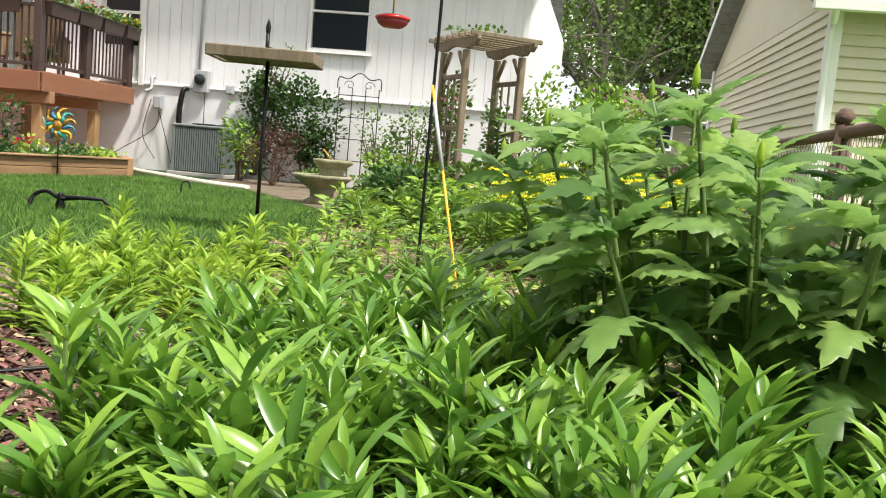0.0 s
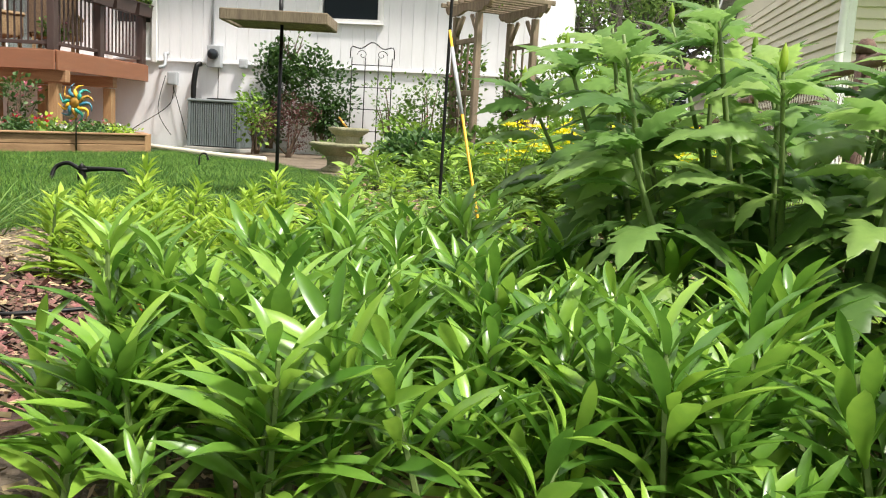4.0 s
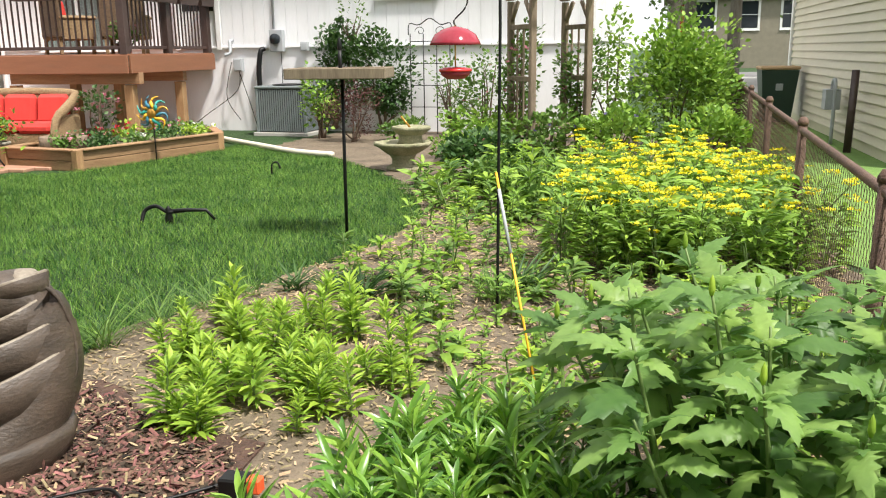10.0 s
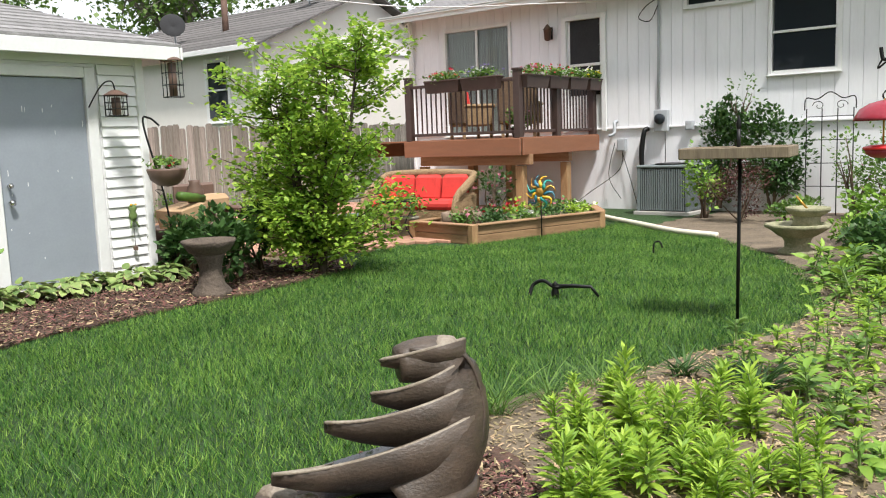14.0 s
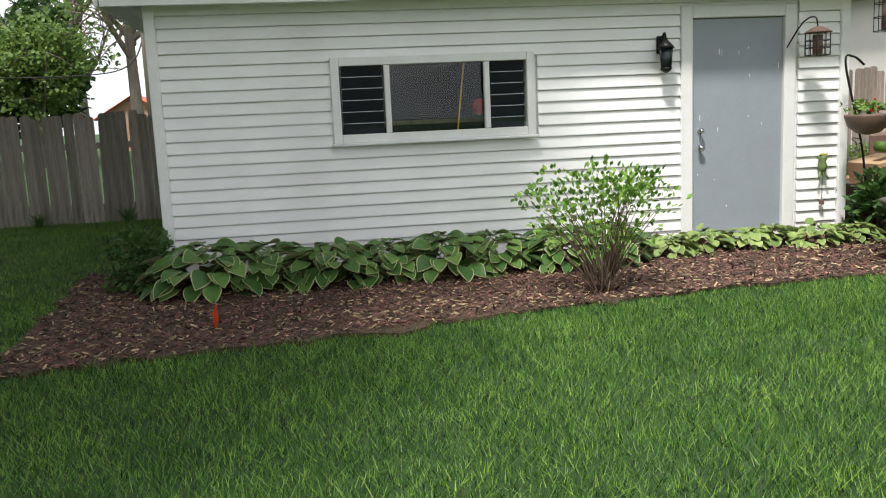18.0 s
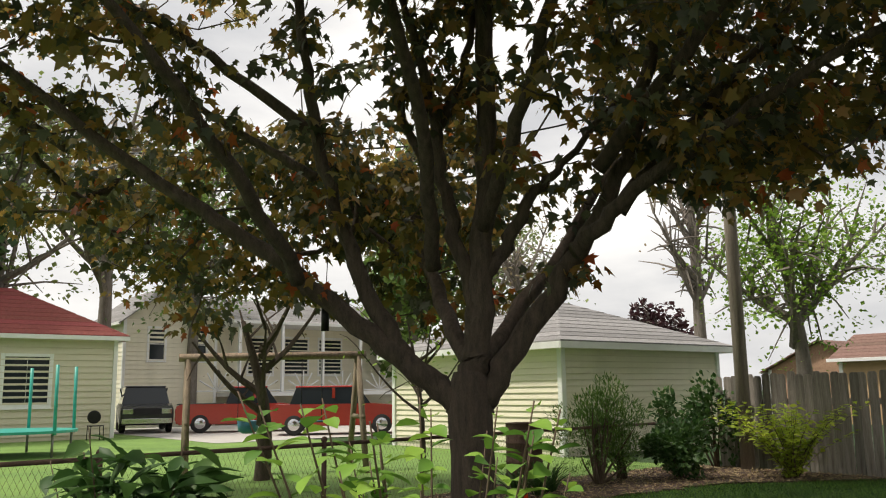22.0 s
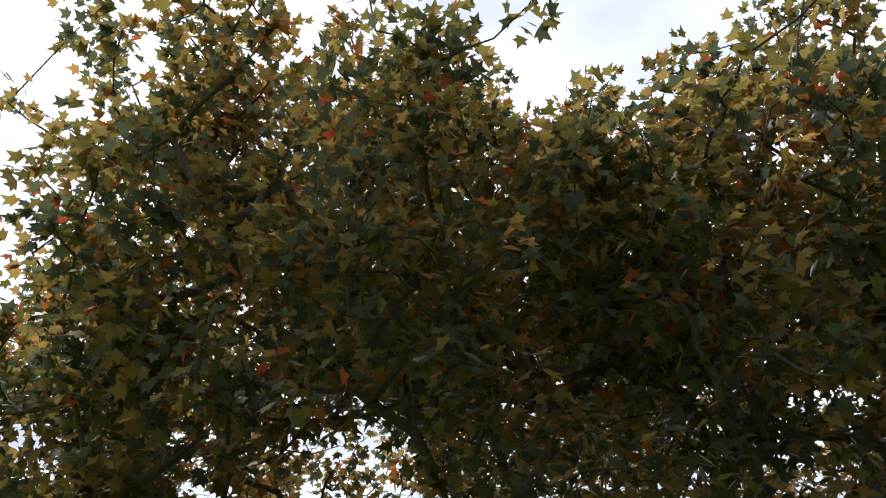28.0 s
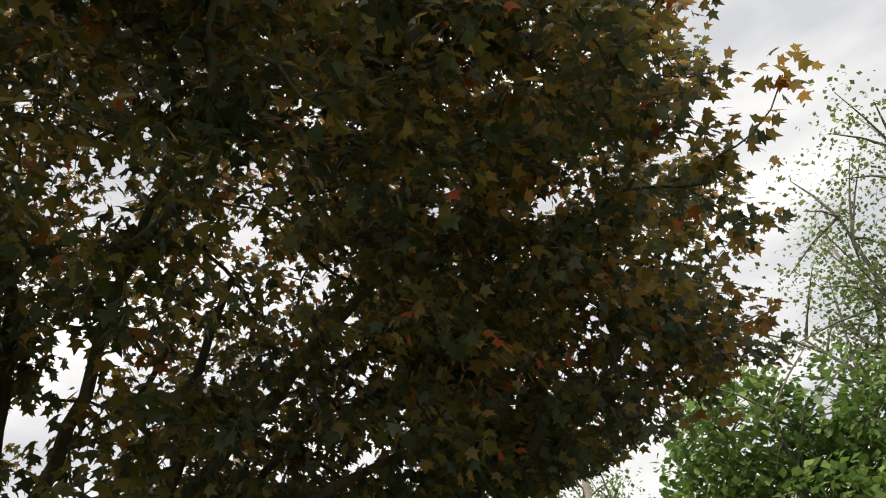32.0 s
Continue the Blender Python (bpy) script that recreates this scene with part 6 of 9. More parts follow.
bush("green_mound", (0.35, 10.4, 0), (0.62, 0.5, 0.38), 1000, 0.075, L_FRESH, "light green leafy mound near the fence", "plant", seed=505, stems=6)
bush("green_mound", (-1.7, 8.2, 0), (0.4, 0.35, 0.20), 420, 0.06, L_MID, "low spreading green mound", "plant", seed=506, stems=4)
bush("green_mound", (-2.6, 10.3, 0), (0.35, 0.3, 0.22), 420, 0.055, L_FRESH, "low light green mound by the fountain", "plant", seed=507, stems=4)
bush("green_mound", (-1.1, 6.9, 0), (0.35, 0.3, 0.15), 320, 0.055, L_MID, "low spreading green mound", "plant", seed=508, stems=4)
bush("green_mound", (-4.0, 12.9, 0), (0.6, 0.35, 0.2), 420, 0.06, L_MID, "low weeds along the house foot", "plant", seed=509, stems=4)

# two-tier stone fountain
sf = empty("stone_fountain", "mossy cast-stone fountain with two scalloped basins", "fountain", at=(-3.08, 9.75, 0))
turned("pedestal", [(0.19, 0), (0.20, 0.04), (0.13, 0.08), (0.13, 0.14), (0.18, 0.22)], M_MOSS, sf, n=18, wobble=0.03)
turned("lower_basin", [(0.10, 0.16), (0.20, 0.21), (0.28, 0.27), (0.325, 0.30), (0.33, 0.33), (0.29, 0.335), (0.26, 0.31), (0.0, 0.30)], M_MOSS, sf, n=28, wobble=0.055)
turned("stem", [(0.16, 0.30), (0.13, 0.36), (0.15, 0.44)], M_MOSS, sf, (0.08, 0.05, 0), n=14, wobble=0.06)
turned("upper_basin", [(0.12, 0.40), (0.18, 0.44), (0.22, 0.475), (0.225, 0.505), (0.19, 0.51), (0.16, 0.49), (0.0, 0.48)], M_MOSS, sf, (0.09, 0.05, 0), n=24, wobble=0.055)
bar("spout", [(0.09, 0.05, 0.48), (-0.03, 0.05, 0.62)], 0.012, M_GOLD, sf)

# tray bird feeder on a pole
bf = empty("tray_bird_feeder", "flat wooden tray bird feeder on a thin black pole", "bird feeder", at=(-2.5, 6.1, 0))
bf.rotation_euler = (0, 0, radians(8))
bar("pole", [(0, 0, -0.1), (0.01, 0, 1.20)], 0.013, M_BLACK, bf)
boxed("tray_floor", (0, 0, 1.185), (0.62, 0.42, 0.015), M_OLDWOOD, bf)
for s in (-1, 1):
    boxed("side_board", (0, s * 0.22, 1.205), (0.70, 0.02, 0.075), M_OLDWOOD, bf)
    boxed("end_board", (s * 0.34, 0, 1.205), (0.02, 0.418, 0.075), M_OLDWOOD, bf)
bar("finial_post", [(0, 0, 1.19), (0, 0, 1.36)], 0.014, M_BLACK, bf)
fin = lathe(bmesh.new(), [(0.004, 1.35), (0.016, 1.37), (0.018, 1.40), (0.010, 1.43), (0.0, 1.46)], 8)
part("finial", fin, M_BLACK, bf, smooth=True)

# shepherd's hook with a nectar feeder
sh = empty("shepherd_hook", "tall black shepherd's hook in the garden bed", "garden hook", at=(-1.12, 4.5, 0))
bar("shaft", smooth_line([(0.0, 0, -0.1), (0.005, 0, 0.8), (0.01, 0, 1.55), (-0.01, 0, 1.68), (-0.08, -0.01, 1.76), (-0.15, -0.02, 1.73), (-0.19, -0.03, 1.65), (-0.215, -0.03, 1.64), (-0.225, -0.03, 1.69)], 40), 0.008, M_BLACK, sh)
bar("s_hook", smooth_line([(-0.215, -0.03, 1.645), (-0.235, -0.03, 1.60), (-0.19, -0.03, 1.63), (-0.145, -0.03, 1.59), (-0.16, -0.03, 1.54), (-0.21, -0.03, 1.49), (-0.2, -0.03, 1.46)], 26), 0.004, M_BLACK, sh)
nf = empty("hummingbird_feeder", "red nectar feeder under a rose plastic dome", "bird feeder", at=(-1.325, 4.47, 1.21))
turned("dome", [(0.125, 0.165), (0.12, 0.18), (0.10, 0.215), (0.06, 0.24), (0.015, 0.252), (0.0, 0.253), (0.0, 0.249), (0.058, 0.235), (0.097, 0.21), (0.118, 0.165)], M_PINKGLASS, nf, n=28)
bar("hanger", [(0, 0, 0.04), (0, 0, 0.26)], 0.004, M_GOLD, nf)
turned("bowl_lid", [(0.0, 0.062), (0.05, 0.06), (0.078, 0.052), (0.082, 0.044), (0.078, 0.038), (0, 0.038)], M_REDPLASTIC, nf, n=24)
turned("nectar_bowl", [(0.0, 0.0), (0.045, 0.004), (0.068, 0.02), (0.075, 0.037), (0, 0.037)], M_PINKGLASS, nf, n=24)
st = empty("yellow_stake", "leaning yellow fibreglass marker stake", "stake", at=(-0.73, 3.18, 0))
bar("rod", [(0.02, -0.03, -0.1), (-0.24, 0.36, 0.89)], 0.005, M_YELLOW, st)
bar("sleeve", [(-0.165, 0.245, 0.60), (-0.225, 0.335, 0.83)], 0.007, M_GREYPLASTIC, st)
gs = empty("garden_stick", "thin green plant stick", "stake", at=(-0.52, 2.75, 0))
bar("rod", [(0, 0, -0.05), (0.0, 0.0, 0.56)], 0.003, M_STEM, gs)

# sprinkler hose on the lawn
sp = empty("lawn_sprinkler", "black hose-end sprinkler lying on the lawn", "sprinkler", at=(-4.2, 6.42, 0.0))
bar("hose_loop", smooth_line([(-0.16, -0.05, 0.0), (-0.15, 0, 0.10), (-0.06, 0.02, 0.14), (0.05, 0.0, 0.10), (0.1, 0.02, 0.10)], 18), 0.016, M_BLACK, sp)
bar("nozzle", [(0.08, 0.02, 0.10), (0.2, 0.05, 0.11), (0.36, 0.08, 0.11), (0.42, 0.1, 0.03)], [0.022, 0.016, 0.014, 0.012], M_BLACK, sp)
turned("valve", [(0.03, 0.0), (0.035, 0.05), (0.02, 0.10), (0.03, 0.12), (0.0, 0.15)], M_BLACK, sp, (0.06, 0.01, 0.0), n=10)
sp2 = empty("lawn_spike", "small black garden ornament spike in the lawn", "garden stake", at=(-4.45, 9.15, 0))
bar("spike", smooth_line([(0, 0, -0.05), (0, 0, 0.12), (0.07, 0, 0.15), (0.10, 0, 0.08)], 10), 0.01, M_BLACK, sp2)

# wave-shaped fountain
wf = empty("wave_fountain", "brown resin fountain shaped as stacked leaf trays under a curling crest", "fountain", at=(-2.42, 2.6, 0))
wf.rotation_euler = (0, 0, radians(236))   # its trays reach along local +x


def tray_mesh(length, width, depth, z, lift, x0, tip=0.0, cant=0.36):
    """A boat-shaped tray: outer hull, rounded lip and hollow inside."""
    bm = bmesh.new()
    n, m = 16, 9
    rows = []
    for i in range(n + 1):
        u = i / n
        w = width * (0.55 + 0.45 * math.sin(math.pi * min(1, u * 1.25 + 0.1))) * (1 - u ** 5) ** 0.6 + 0.002
        zz = z - lift * (1 - (1 - u) ** 2) + tip * u ** 4
        dd = depth * (1 - 0.86 * u ** 0.8)
        row = []
        for j in range(m):
            v = j / (m - 1) * 2 - 1
            row.append((x0 + length * u, w * v, zz + cant * w * v - dd * (1 - v * v) ** 0.55))
        for j in range(m):
            v = 1 - j / (m - 1) * 2
            row.append((x0 + length * u * 0.985, w * 0.86 * v, zz + cant * w * v + 0.004 - 0.5 * dd * (1 - v * v) ** 0.55))
        rows.append([bm.verts.new(p) for p in row])
    k = 2 * m
    for a, b in zip(rows, rows[1:]):
        for j in range(k):
            bm.faces.new((a[j], a[(j + 1) % k], b[(j + 1) % k], b[j]))
    bm.faces.new(rows[0][::-1]), bm.faces.new(rows[-1])
    return bm


turned("basin", [(0.18, 0), (0.20, 0.03), (0.22, 0.10), (0.215, 0.14), (0.19, 0.14), (0.18, 0.11), (0.0, 0.11)], M_BRONZE, wf, n=24, wobble=0.02).matrix_basis = pose(0.26, 0, 0) @ Matrix.Diagonal((1.95, 1.0, 1, 1))
turned("water", [(0.0, 0.122), (0.185, 0.122), (0.185, 0.118), (0, 0.118)], M_GLASS, wf, n=24).matrix_basis = pose(0.26, 0, 0) @ Matrix.Diagonal((1.95, 1.0, 1, 1))
for k, (L, w, dep, z, lf, x0, tp) in enumerate(((0.70, 0.17, 0.27, 0.36, 0.125, -0.12, 0.02), (0.49, 0.15, 0.23, 0.465, 0.085, -0.10, 0.03), (0.30, 0.12, 0.19, 0.555, 0.075, -0.08, 0.01), (0.29, 0.12, 0.13, 0.64, 0.035, -0.11, 0.0))):
    part("leaf_tray", tray_mesh(L, w, dep, z, lf, x0, tp), M_BRONZE, wf, smooth=True)
    rim = []
    for v in np.concatenate([np.linspace(0.03, 0.985, 14), np.linspace(0.985, 0.03, 14)]):
        hw = w * (0.55 + 0.45 * math.sin(math.pi * min(1, v * 1.25 + 0.1))) * (1 - v ** 5) ** 0.6
        side = 0.94 if len(rim) < 14 else -0.94
        rim.append((x0 + L * v, hw * side, z - lf * (1 - (1 - v) ** 2) + tp * v ** 4 + 0.36 * hw * side + 0.003))
    bar("tray_lip", rim, 0.007, M_BRONZELIP, wf, n=6)
    part("tray_water", box(bmesh.new(), (x0 + L * 0.42, -w * 0.25, z - lf * 0.62 - 0.03), (L * 0.6, w * 0.8, 0.006), Matrix.Rotation(math.atan2(lf * 0.9, L), 4, "Y"), 0.002), M_GLASS, wf)
bm = bmesh.new()
crest = smooth_line([(0.12, 0, 0.08), (0.02, 0, 0.16), (-0.07, 0, 0.30), (-0.085, 0, 0.44), (-0.05, 0, 0.56), (0.03, 0, 0.59), (0.12, 0, 0.585)], 22)
tube(bm, crest, [0.15 - 0.085 * (i / 21) ** 1.5 for i in range(22)], 14)
part("crest", bm, M_BRONZE, wf, smooth=True)
for s in (-0.10, -0.067, -0.033, 0.0, 0.033, 0.067, 0.10):
    bar("crest_ridge", [(p.x - (0.13 - 0.085 * (i / 21) ** 1.5) * (0.6 if i < 6 else 0.9) * math.cos(s * 6), p.y + s * (1.2 - 0.7 * i / 21), p.z + (0.06 * (i / 21))) for i, p in enumerate(crest)], 0.008, M_BRONZE, wf, n=6)
turned("finial_shell", [(0.062, -0.02), (0.066, 0.012), (0.045, 0.034), (0.0, 0.044)], M_BRONZELIP, wf, (-0.045, 0.01, 0.632), n=12, wobble=0.06)
for k in range(5):
    turned("rim_stone", [(0.0, 0), (0.05, 0.005), (0.06, 0.03), (0.04, 0.055), (0, 0.065)], M_BRONZELIP, wf, (0.50 + 0.06 * math.cos(k * 1.1), -0.14 + k * 0.07, 0.10), n=9, wobble=0.12)

# small box with an orange cap, and cable, in the mulch
ob_ = empty("outdoor_timer_box", "small black outdoor power box with an orange cap", "power box", at=on(-1.59, 2.47, 0.02))
boxed("box", (0, 0, 0.045), (0.085, 0.07, 0.09), M_BLACK, ob_)
boxed("cap", (0.058, 0.01, 0.06), (0.05, 0.042, 0.05), M_ORANGE, ob_)
cb = empty("power_cable", "thin black cable on the mulch", "cable")
bar("wire", smooth_line([(-1.62, 2.55, 0.05), (-1.85, 2.36, 0.045), (-2.0, 2.42, 0.045), (-2.15, 2.3, 0.05), (-2.3, 2.1, 0.045)], 24), 0.006, M_BLACK, cb, n=5)

# ---- along the garage ----
def hosta(kind_seed, n, size, leaf, edge, reach=2.1):
    """A hosta rosette: broad cupped leaves with cream margins, each margin a thin rim below its leaf."""
    rng = np.random.default_rng(kind_seed)
    a = np.arange(n) * 2.4 + rng.normal(0, 0.25, n)
    q = np.linspace(1.45, 0.15, n) + rng.normal(0, 0.08, n)
    P = np.stack([np.sin(q) * np.cos(a), np.sin(q) * np.sin(a), 0.72 * np.cos(q) + 0.10], 1) * size * reach * rng.uniform(0.85, 1.1, (n, 1))
    d = np.stack([np.cos(a), np.sin(a), 0.5 * np.cos(q) - 0.35 + rng.normal(0, 0.12, n)], 1)
    s = size * rng.uniform(0.8, 1.15, n) * (1.0 - 0.2 * (q < 0.5))
    R = frames_for(d, rng.normal(0, 0.3, n))
    ml = scatter_mesh("foliage", blade_shape(0.66, 0.28, 0.10, 7, 0.44), P + R[:, :, 2] * 0.004, R, s * 0.96)
    me = scatter_mesh("leaf_margin", blade_shape(0.73, 0.28, 0.09, 7, 0.44), P - R[:, :, 1] * 0.004, R, s)
    for m, k in ((ml, leaf), (me, edge)):
        m.materials.append(k)
        m.polygons.foreach_set("use_smooth", [True] * len(m.polygons))
    return ml, me


rng = np.random.default_rng(600)
H1 = [hosta(s, 120, 0.185, L_HOSTA, L_HOSTAEDGE) for s in range(4)]
H2 = [hosta(10 + s, 80, 0.15, L_PALEHOSTA, L_HOSTAEDGE, 1.7) for s in range(3)]
for k in range(8):
    y = -0.35 + k * 0.47
    top = empty("hosta", "dark green hosta with cream leaf margins against the garage", "hosta", "hostas along the garage")
    top.matrix_basis = pose(-8.02 + rng.normal(0, 0.05), y + rng.normal(0, 0.04), float(ground_z(-8.2, y)) + 0.02, 0, 0, rng.uniform(0, 360)) @ Matrix.Scale(rng.uniform(0.84, 1.0) * (1.14 if k < 2 else 1.0), 4)
    ml, me = H1[k % 4]
    link("foliage", ml, None, top)
    link("leaf_margin", me, None, top)
for k in range(6):
    y = 3.55 + k * 0.36
    top = empty("pale_hosta", "pale variegated hosta beside the garage door", "hosta", "hostas along the garage")
    top.matrix_basis = pose(-8.18 + rng.normal(0, 0.05), y + rng.normal(0, 0.04), 0.02, 0, 0, rng.uniform(0, 360)) @ Matrix.Scale(rng.uniform(0.72, 0.9), 4)
    ml, me = H2[k % 3]
    link("foliage", ml, None, top)
    link("leaf_margin", me, None, top)
sg = bush("leafy_shrub", (-6.82, 2.5, 0.02), (0.62, 0.80, 0.46), 1150, 0.042, L_ROUND, "airy spring shrub with many thin stems in the mulch", seed=601, stems=60, lumps=34, lump=0.25, base=0.14, upright=0.9, stem_r=0.007)
bush("dark_groundcover", (-8.35, -0.95, -0.05), (0.5, 0.42, 0.30), 700, 0.06, L_DEEP, "dark leafy plants at the garage corner", "plant", seed=602)
bush("dark_groundcover", (-9.1, -1.15, -0.05), (0.5, 0.4, 0.24), 500, 0.06, L_DEEP, "dark leafy plants at the garage corner", "plant", seed=603)
for nm, x, y in (("marker_flag", -6.74, -0.18), ("marker_flag", -8.12, -7.12)):
    f = empty(nm, "small orange survey flag on a wire", "flag", "survey flags", at=on(x, y))
    bar("wire", [(0, 0, -0.03), (0.01, 0, 0.19)], 0.003, M_GALV, f, n=4)
    bm = bmesh.new()
    vs = [[bm.verts.new((0.012 + 0.026 * i, 0.016 * math.sin(i * 1.7 + k), 0.185 - 0.06 * k - 0.016 * i)) for i in range(5)] for k in range(3)]
    for k in range(2):
        for i in range(4):
            bm.faces.new((vs[k][i], vs[k][i + 1], vs[k + 1][i + 1], vs[k + 1][i]))
    bmesh.ops.solidify(bm, geom=bm.faces[:], thickness=0.002)
    part("flag", bm, M_ORANGE, f)

# wall lamp by the garage door
gl = empty("garage_lantern", "black carriage lantern on the garage wall", "lamp", at=(GX + 0.02, 3.74, 1.78))
part("mount", box(bmesh.new(), (0.01, 0, 0.10), (0.03, 0.09, 0.16), bevel=0.01), M_BLACK, gl)
bar("arm", smooth_line([(0.02, 0, 0.12), (0.08, 0, 0.20), (0.12, 0, 0.14)], 8), 0.010, M_BLACK, gl)
turned("roof", [(0.085, 0.06), (0.05, 0.10), (0.02, 0.13), (0.0, 0.15)], M_BLACK, gl, (0.12, 0, 0), n=8)
turned("glass", [(0.05, -0.12), (0.065, 0.06)], M_GLASS, gl, (0.12, 0, 0), n=8)
turned("base", [(0.0, -0.16), (0.03, -0.15), (0.06, -0.12), (0.05, -0.11)], M_BLACK, gl, (0.12, 0, 0), n=8)
for k in range(4):
    a = k * math.pi / 2 + 0.4
    bar("rib", [(0.12 + 0.055 * math.cos(a), 0.055 * math.sin(a), -0.12), (0.12 + 0.07 * math.cos(a), 0.07 * math.sin(a), 0.06)], 0.006, M_BLACK, gl, n=4)

# caged feeders and hanging basket by the corner
def cage_feeder(name, at, r, h, arm, label):
    c = empty(name, label, "bird feeder", "caged feeders", at=at)
    turned("roof", [(r * 1.12, h), (r * 1.05, h + 0.01), (r * 0.4, h + 0.05), (0.0, h + 0.06)], M_RUST, c, n=14)
    turned("tube", [(r * 0.4, 0.01), (r * 0.42, h - 0.02)], M_TERRA, c, n=10)
    for k in range(10):
        a = k * math.pi / 5
        bar("cage_wire", [(r * math.cos(a), r * math.sin(a), 0), (r * math.cos(a), r * math.sin(a), h)], 0.004, M_BLACK, c, n=4)
    for z in (0.0, h * 0.33, h * 0.66):
        bar("cage_ring", [(r * math.cos(a), r * math.sin(a), z) for a in np.linspace(0, 6.283, 15)], 0.004, M_BLACK, c, n=4)
    bar("hanger", smooth_line(arm, 12), 0.007, M_BLACK, c)


cage_feeder("caged_feeder", (-8.38, 5.12, 1.72), 0.11, 0.20, [(0, 0, 0.24), (0.0, -0.03, 0.34), (-0.08, -0.10, 0.30), (-0.29, -0.14, 0.08)], "black caged seed feeder on a wall bracket")
cage_feeder("caged_tube_feeder", (-8.42, 5.83, 1.92), 0.11, 0.38, [(0, 0, 0.42), (0.0, -0.01, 0.52), (-0.05, -0.05, 0.58)], "tall caged tube feeder hung from the eave")
hb = empty("crook_with_basket", "black garden crook holding a hanging flower basket", "garden hook", at=(-8.42, 5.62, 0))
bar("pole", smooth_line([(0.1, 0.03, -0.05), (0.02, 0.0, 0.8), (-0.04, -0.16, 1.62), (-0.02, -0.1, 1.70), (0.0, 0.0, 1.62)], 22), 0.011, M_BLACK, hb)
for s in (0.9, 1.25):
    bar("scroll", [(0.02 + 0.05 * math.cos(a) * (1 - a / 9), -0.08 + 0.06 * math.sin(a) * (1 - a / 9), s + 0.05 * math.sin(a * 0.5)) for a in np.linspace(0, 7, 16)], 0.005, M_BLACK, hb, n=4)
turned("basket", [(0.0, 0.98), (0.10, 1.0), (0.17, 1.06), (0.20, 1.15), (0.20, 1.17), (0.17, 1.16), (0, 1.14)], M_TERRA, hb, (0.16, -0.06, 0.0), n=18)
flowers_on("f", (0.16, -0.06, 1.22), (0.16, 0.16, 0.06), 8, 0.035, [P_RED], hb, seed=610, leaf_n=160, leaf_size=0.05)
wc = empty("frog_wind_chime", "small green frog wind chime on the garage wall", "wind chime", at=(GX + 0.06, 5.36, 0.62))
turned("body", [(0.0, 0.0), (0.03, 0.02), (0.045, 0.07), (0.03, 0.11), (0.045, 0.14), (0.03, 0.18), (0, 0.19)], M_STEM, wc, n=10)
for s in (-1, 1):
    turned("eye", [(0.0, 0), (0.016, 0.012), (0, 0.026)], M_YELLOW, wc, (0.02, s * 0.025, 0.17), n=8)
    bar("leg", [(0, s * 0.02, 0.02), (0.02, s * 0.05, -0.06)], 0.010, M_STEM, wc)
bar("string", [(0, 0, 0.0), (0, 0, -0.26)], 0.003, M_BLACK, wc, n=4)
boxed("clapper", (0, 0, -0.28), (0.04, 0.04, 0.05), M_TERRA, wc)
pb = empty("pottery_stack", "dark basket chair piled with cardboard box and pots", "chair", at=(-9.0, 6.15, 0.04))
turned("basket", [(0.26, 0), (0.30, 0.05), (0.36, 0.42), (0.38, 0.44), (0.33, 0.44), (0, 0.36)], M_TERRA, pb, n=18)
boxed("cardboard_box", (0.05, 0.05, 0.55), (0.5, 0.36, 0.24), M_CARD, pb, turn=Matrix.Rotation(radians(12), 4, "X"))
boxed("box_flap", (0.30, -0.05, 0.46), (0.10, 0.36, 0.02), M_CARD, pb, turn=Matrix.Rotation(radians(35), 4, "Y"))
turned("jug", [(0.05, 0), (0.09, 0.03), (0.10, 0.18), (0.06, 0.26), (0.07, 0.30), (0.0, 0.30)], M_TERRA, pb, (0.05, 0.24, 0.66), n=14)
bar("rolled_tarp", [(0.22, -0.10, 0.80), (0.10, 0.30, 0.74)], 0.055, L_MID, pb)
pc = empty("dark_armchair", "dark wicker armchair with a pale throw", "chair", at=(-9.35, 6.85, 0.04))
boxed("seat", (0, 0, 0.36), (0.6, 0.6, 0.16), M_TERRA, pc, bevel=0.03)
boxed("backrest", (-0.26, 0, 0.62), (0.09, 0.6, 0.55), M_TERRA, pc, bevel=0.03)
for s in (-1, 1):
    boxed("armrest", (0.02, s * 0.3, 0.55), (0.56, 0.08, 0.10), M_TERRA, pc, bevel=0.03)
    for q in (-1, 1):
        boxed("leg", (q * 0.24, s * 0.24, 0.14), (0.05, 0.05, 0.28), M_TERRA, pc)
boxed("throw", (0.02, 0, 0.66), (0.3, 0.5, 0.20), M_CARD, pc, bevel=0.06)
pot("corner_pot", (-8.55, 6.05, 0.03), 0.16, 0.24, M_TERRA, "dark pot with a leafy plant at the garage corner", [], 620, green=L_DEEP, spread=1.4)

# bird bath
bb = empty("bird_bath", "brown tree-stump pedestal bird bath", "bird bath", at=(-6.95, 5.05, 0.02))
turned("pedestal", [(0.19, 0), (0.17, 0.05), (0.12, 0.12), (0.10, 0.24), (0.11, 0.33), (0.15, 0.40)], M_BATH, bb, n=18, wobble=0.09)
turned("bowl", [(0.10, 0.37), (0.18, 0.41), (0.22, 0.46), (0.245, 0.50), (0.24, 0.52), (0.22, 0.505), (0.17, 0.48), (0.0, 0.465)], M_BATH, bb, n=22, wobble=0.03)

# shrubs near the bird bath, and the small tree
bush("dark_shrub", (-7.35, 5.45, 0.02), (0.45, 0.4, 0.38), 800, 0.085, L_DEEP, "dark green viburnum-like shrub by the bird bath", seed=630)
bush("dark_shrub", (-7.75, 6.25, 0.02), (0.5, 0.45, 0.42), 900, 0.085, L_DEEP, "dark green shrub by the patio", seed=631)
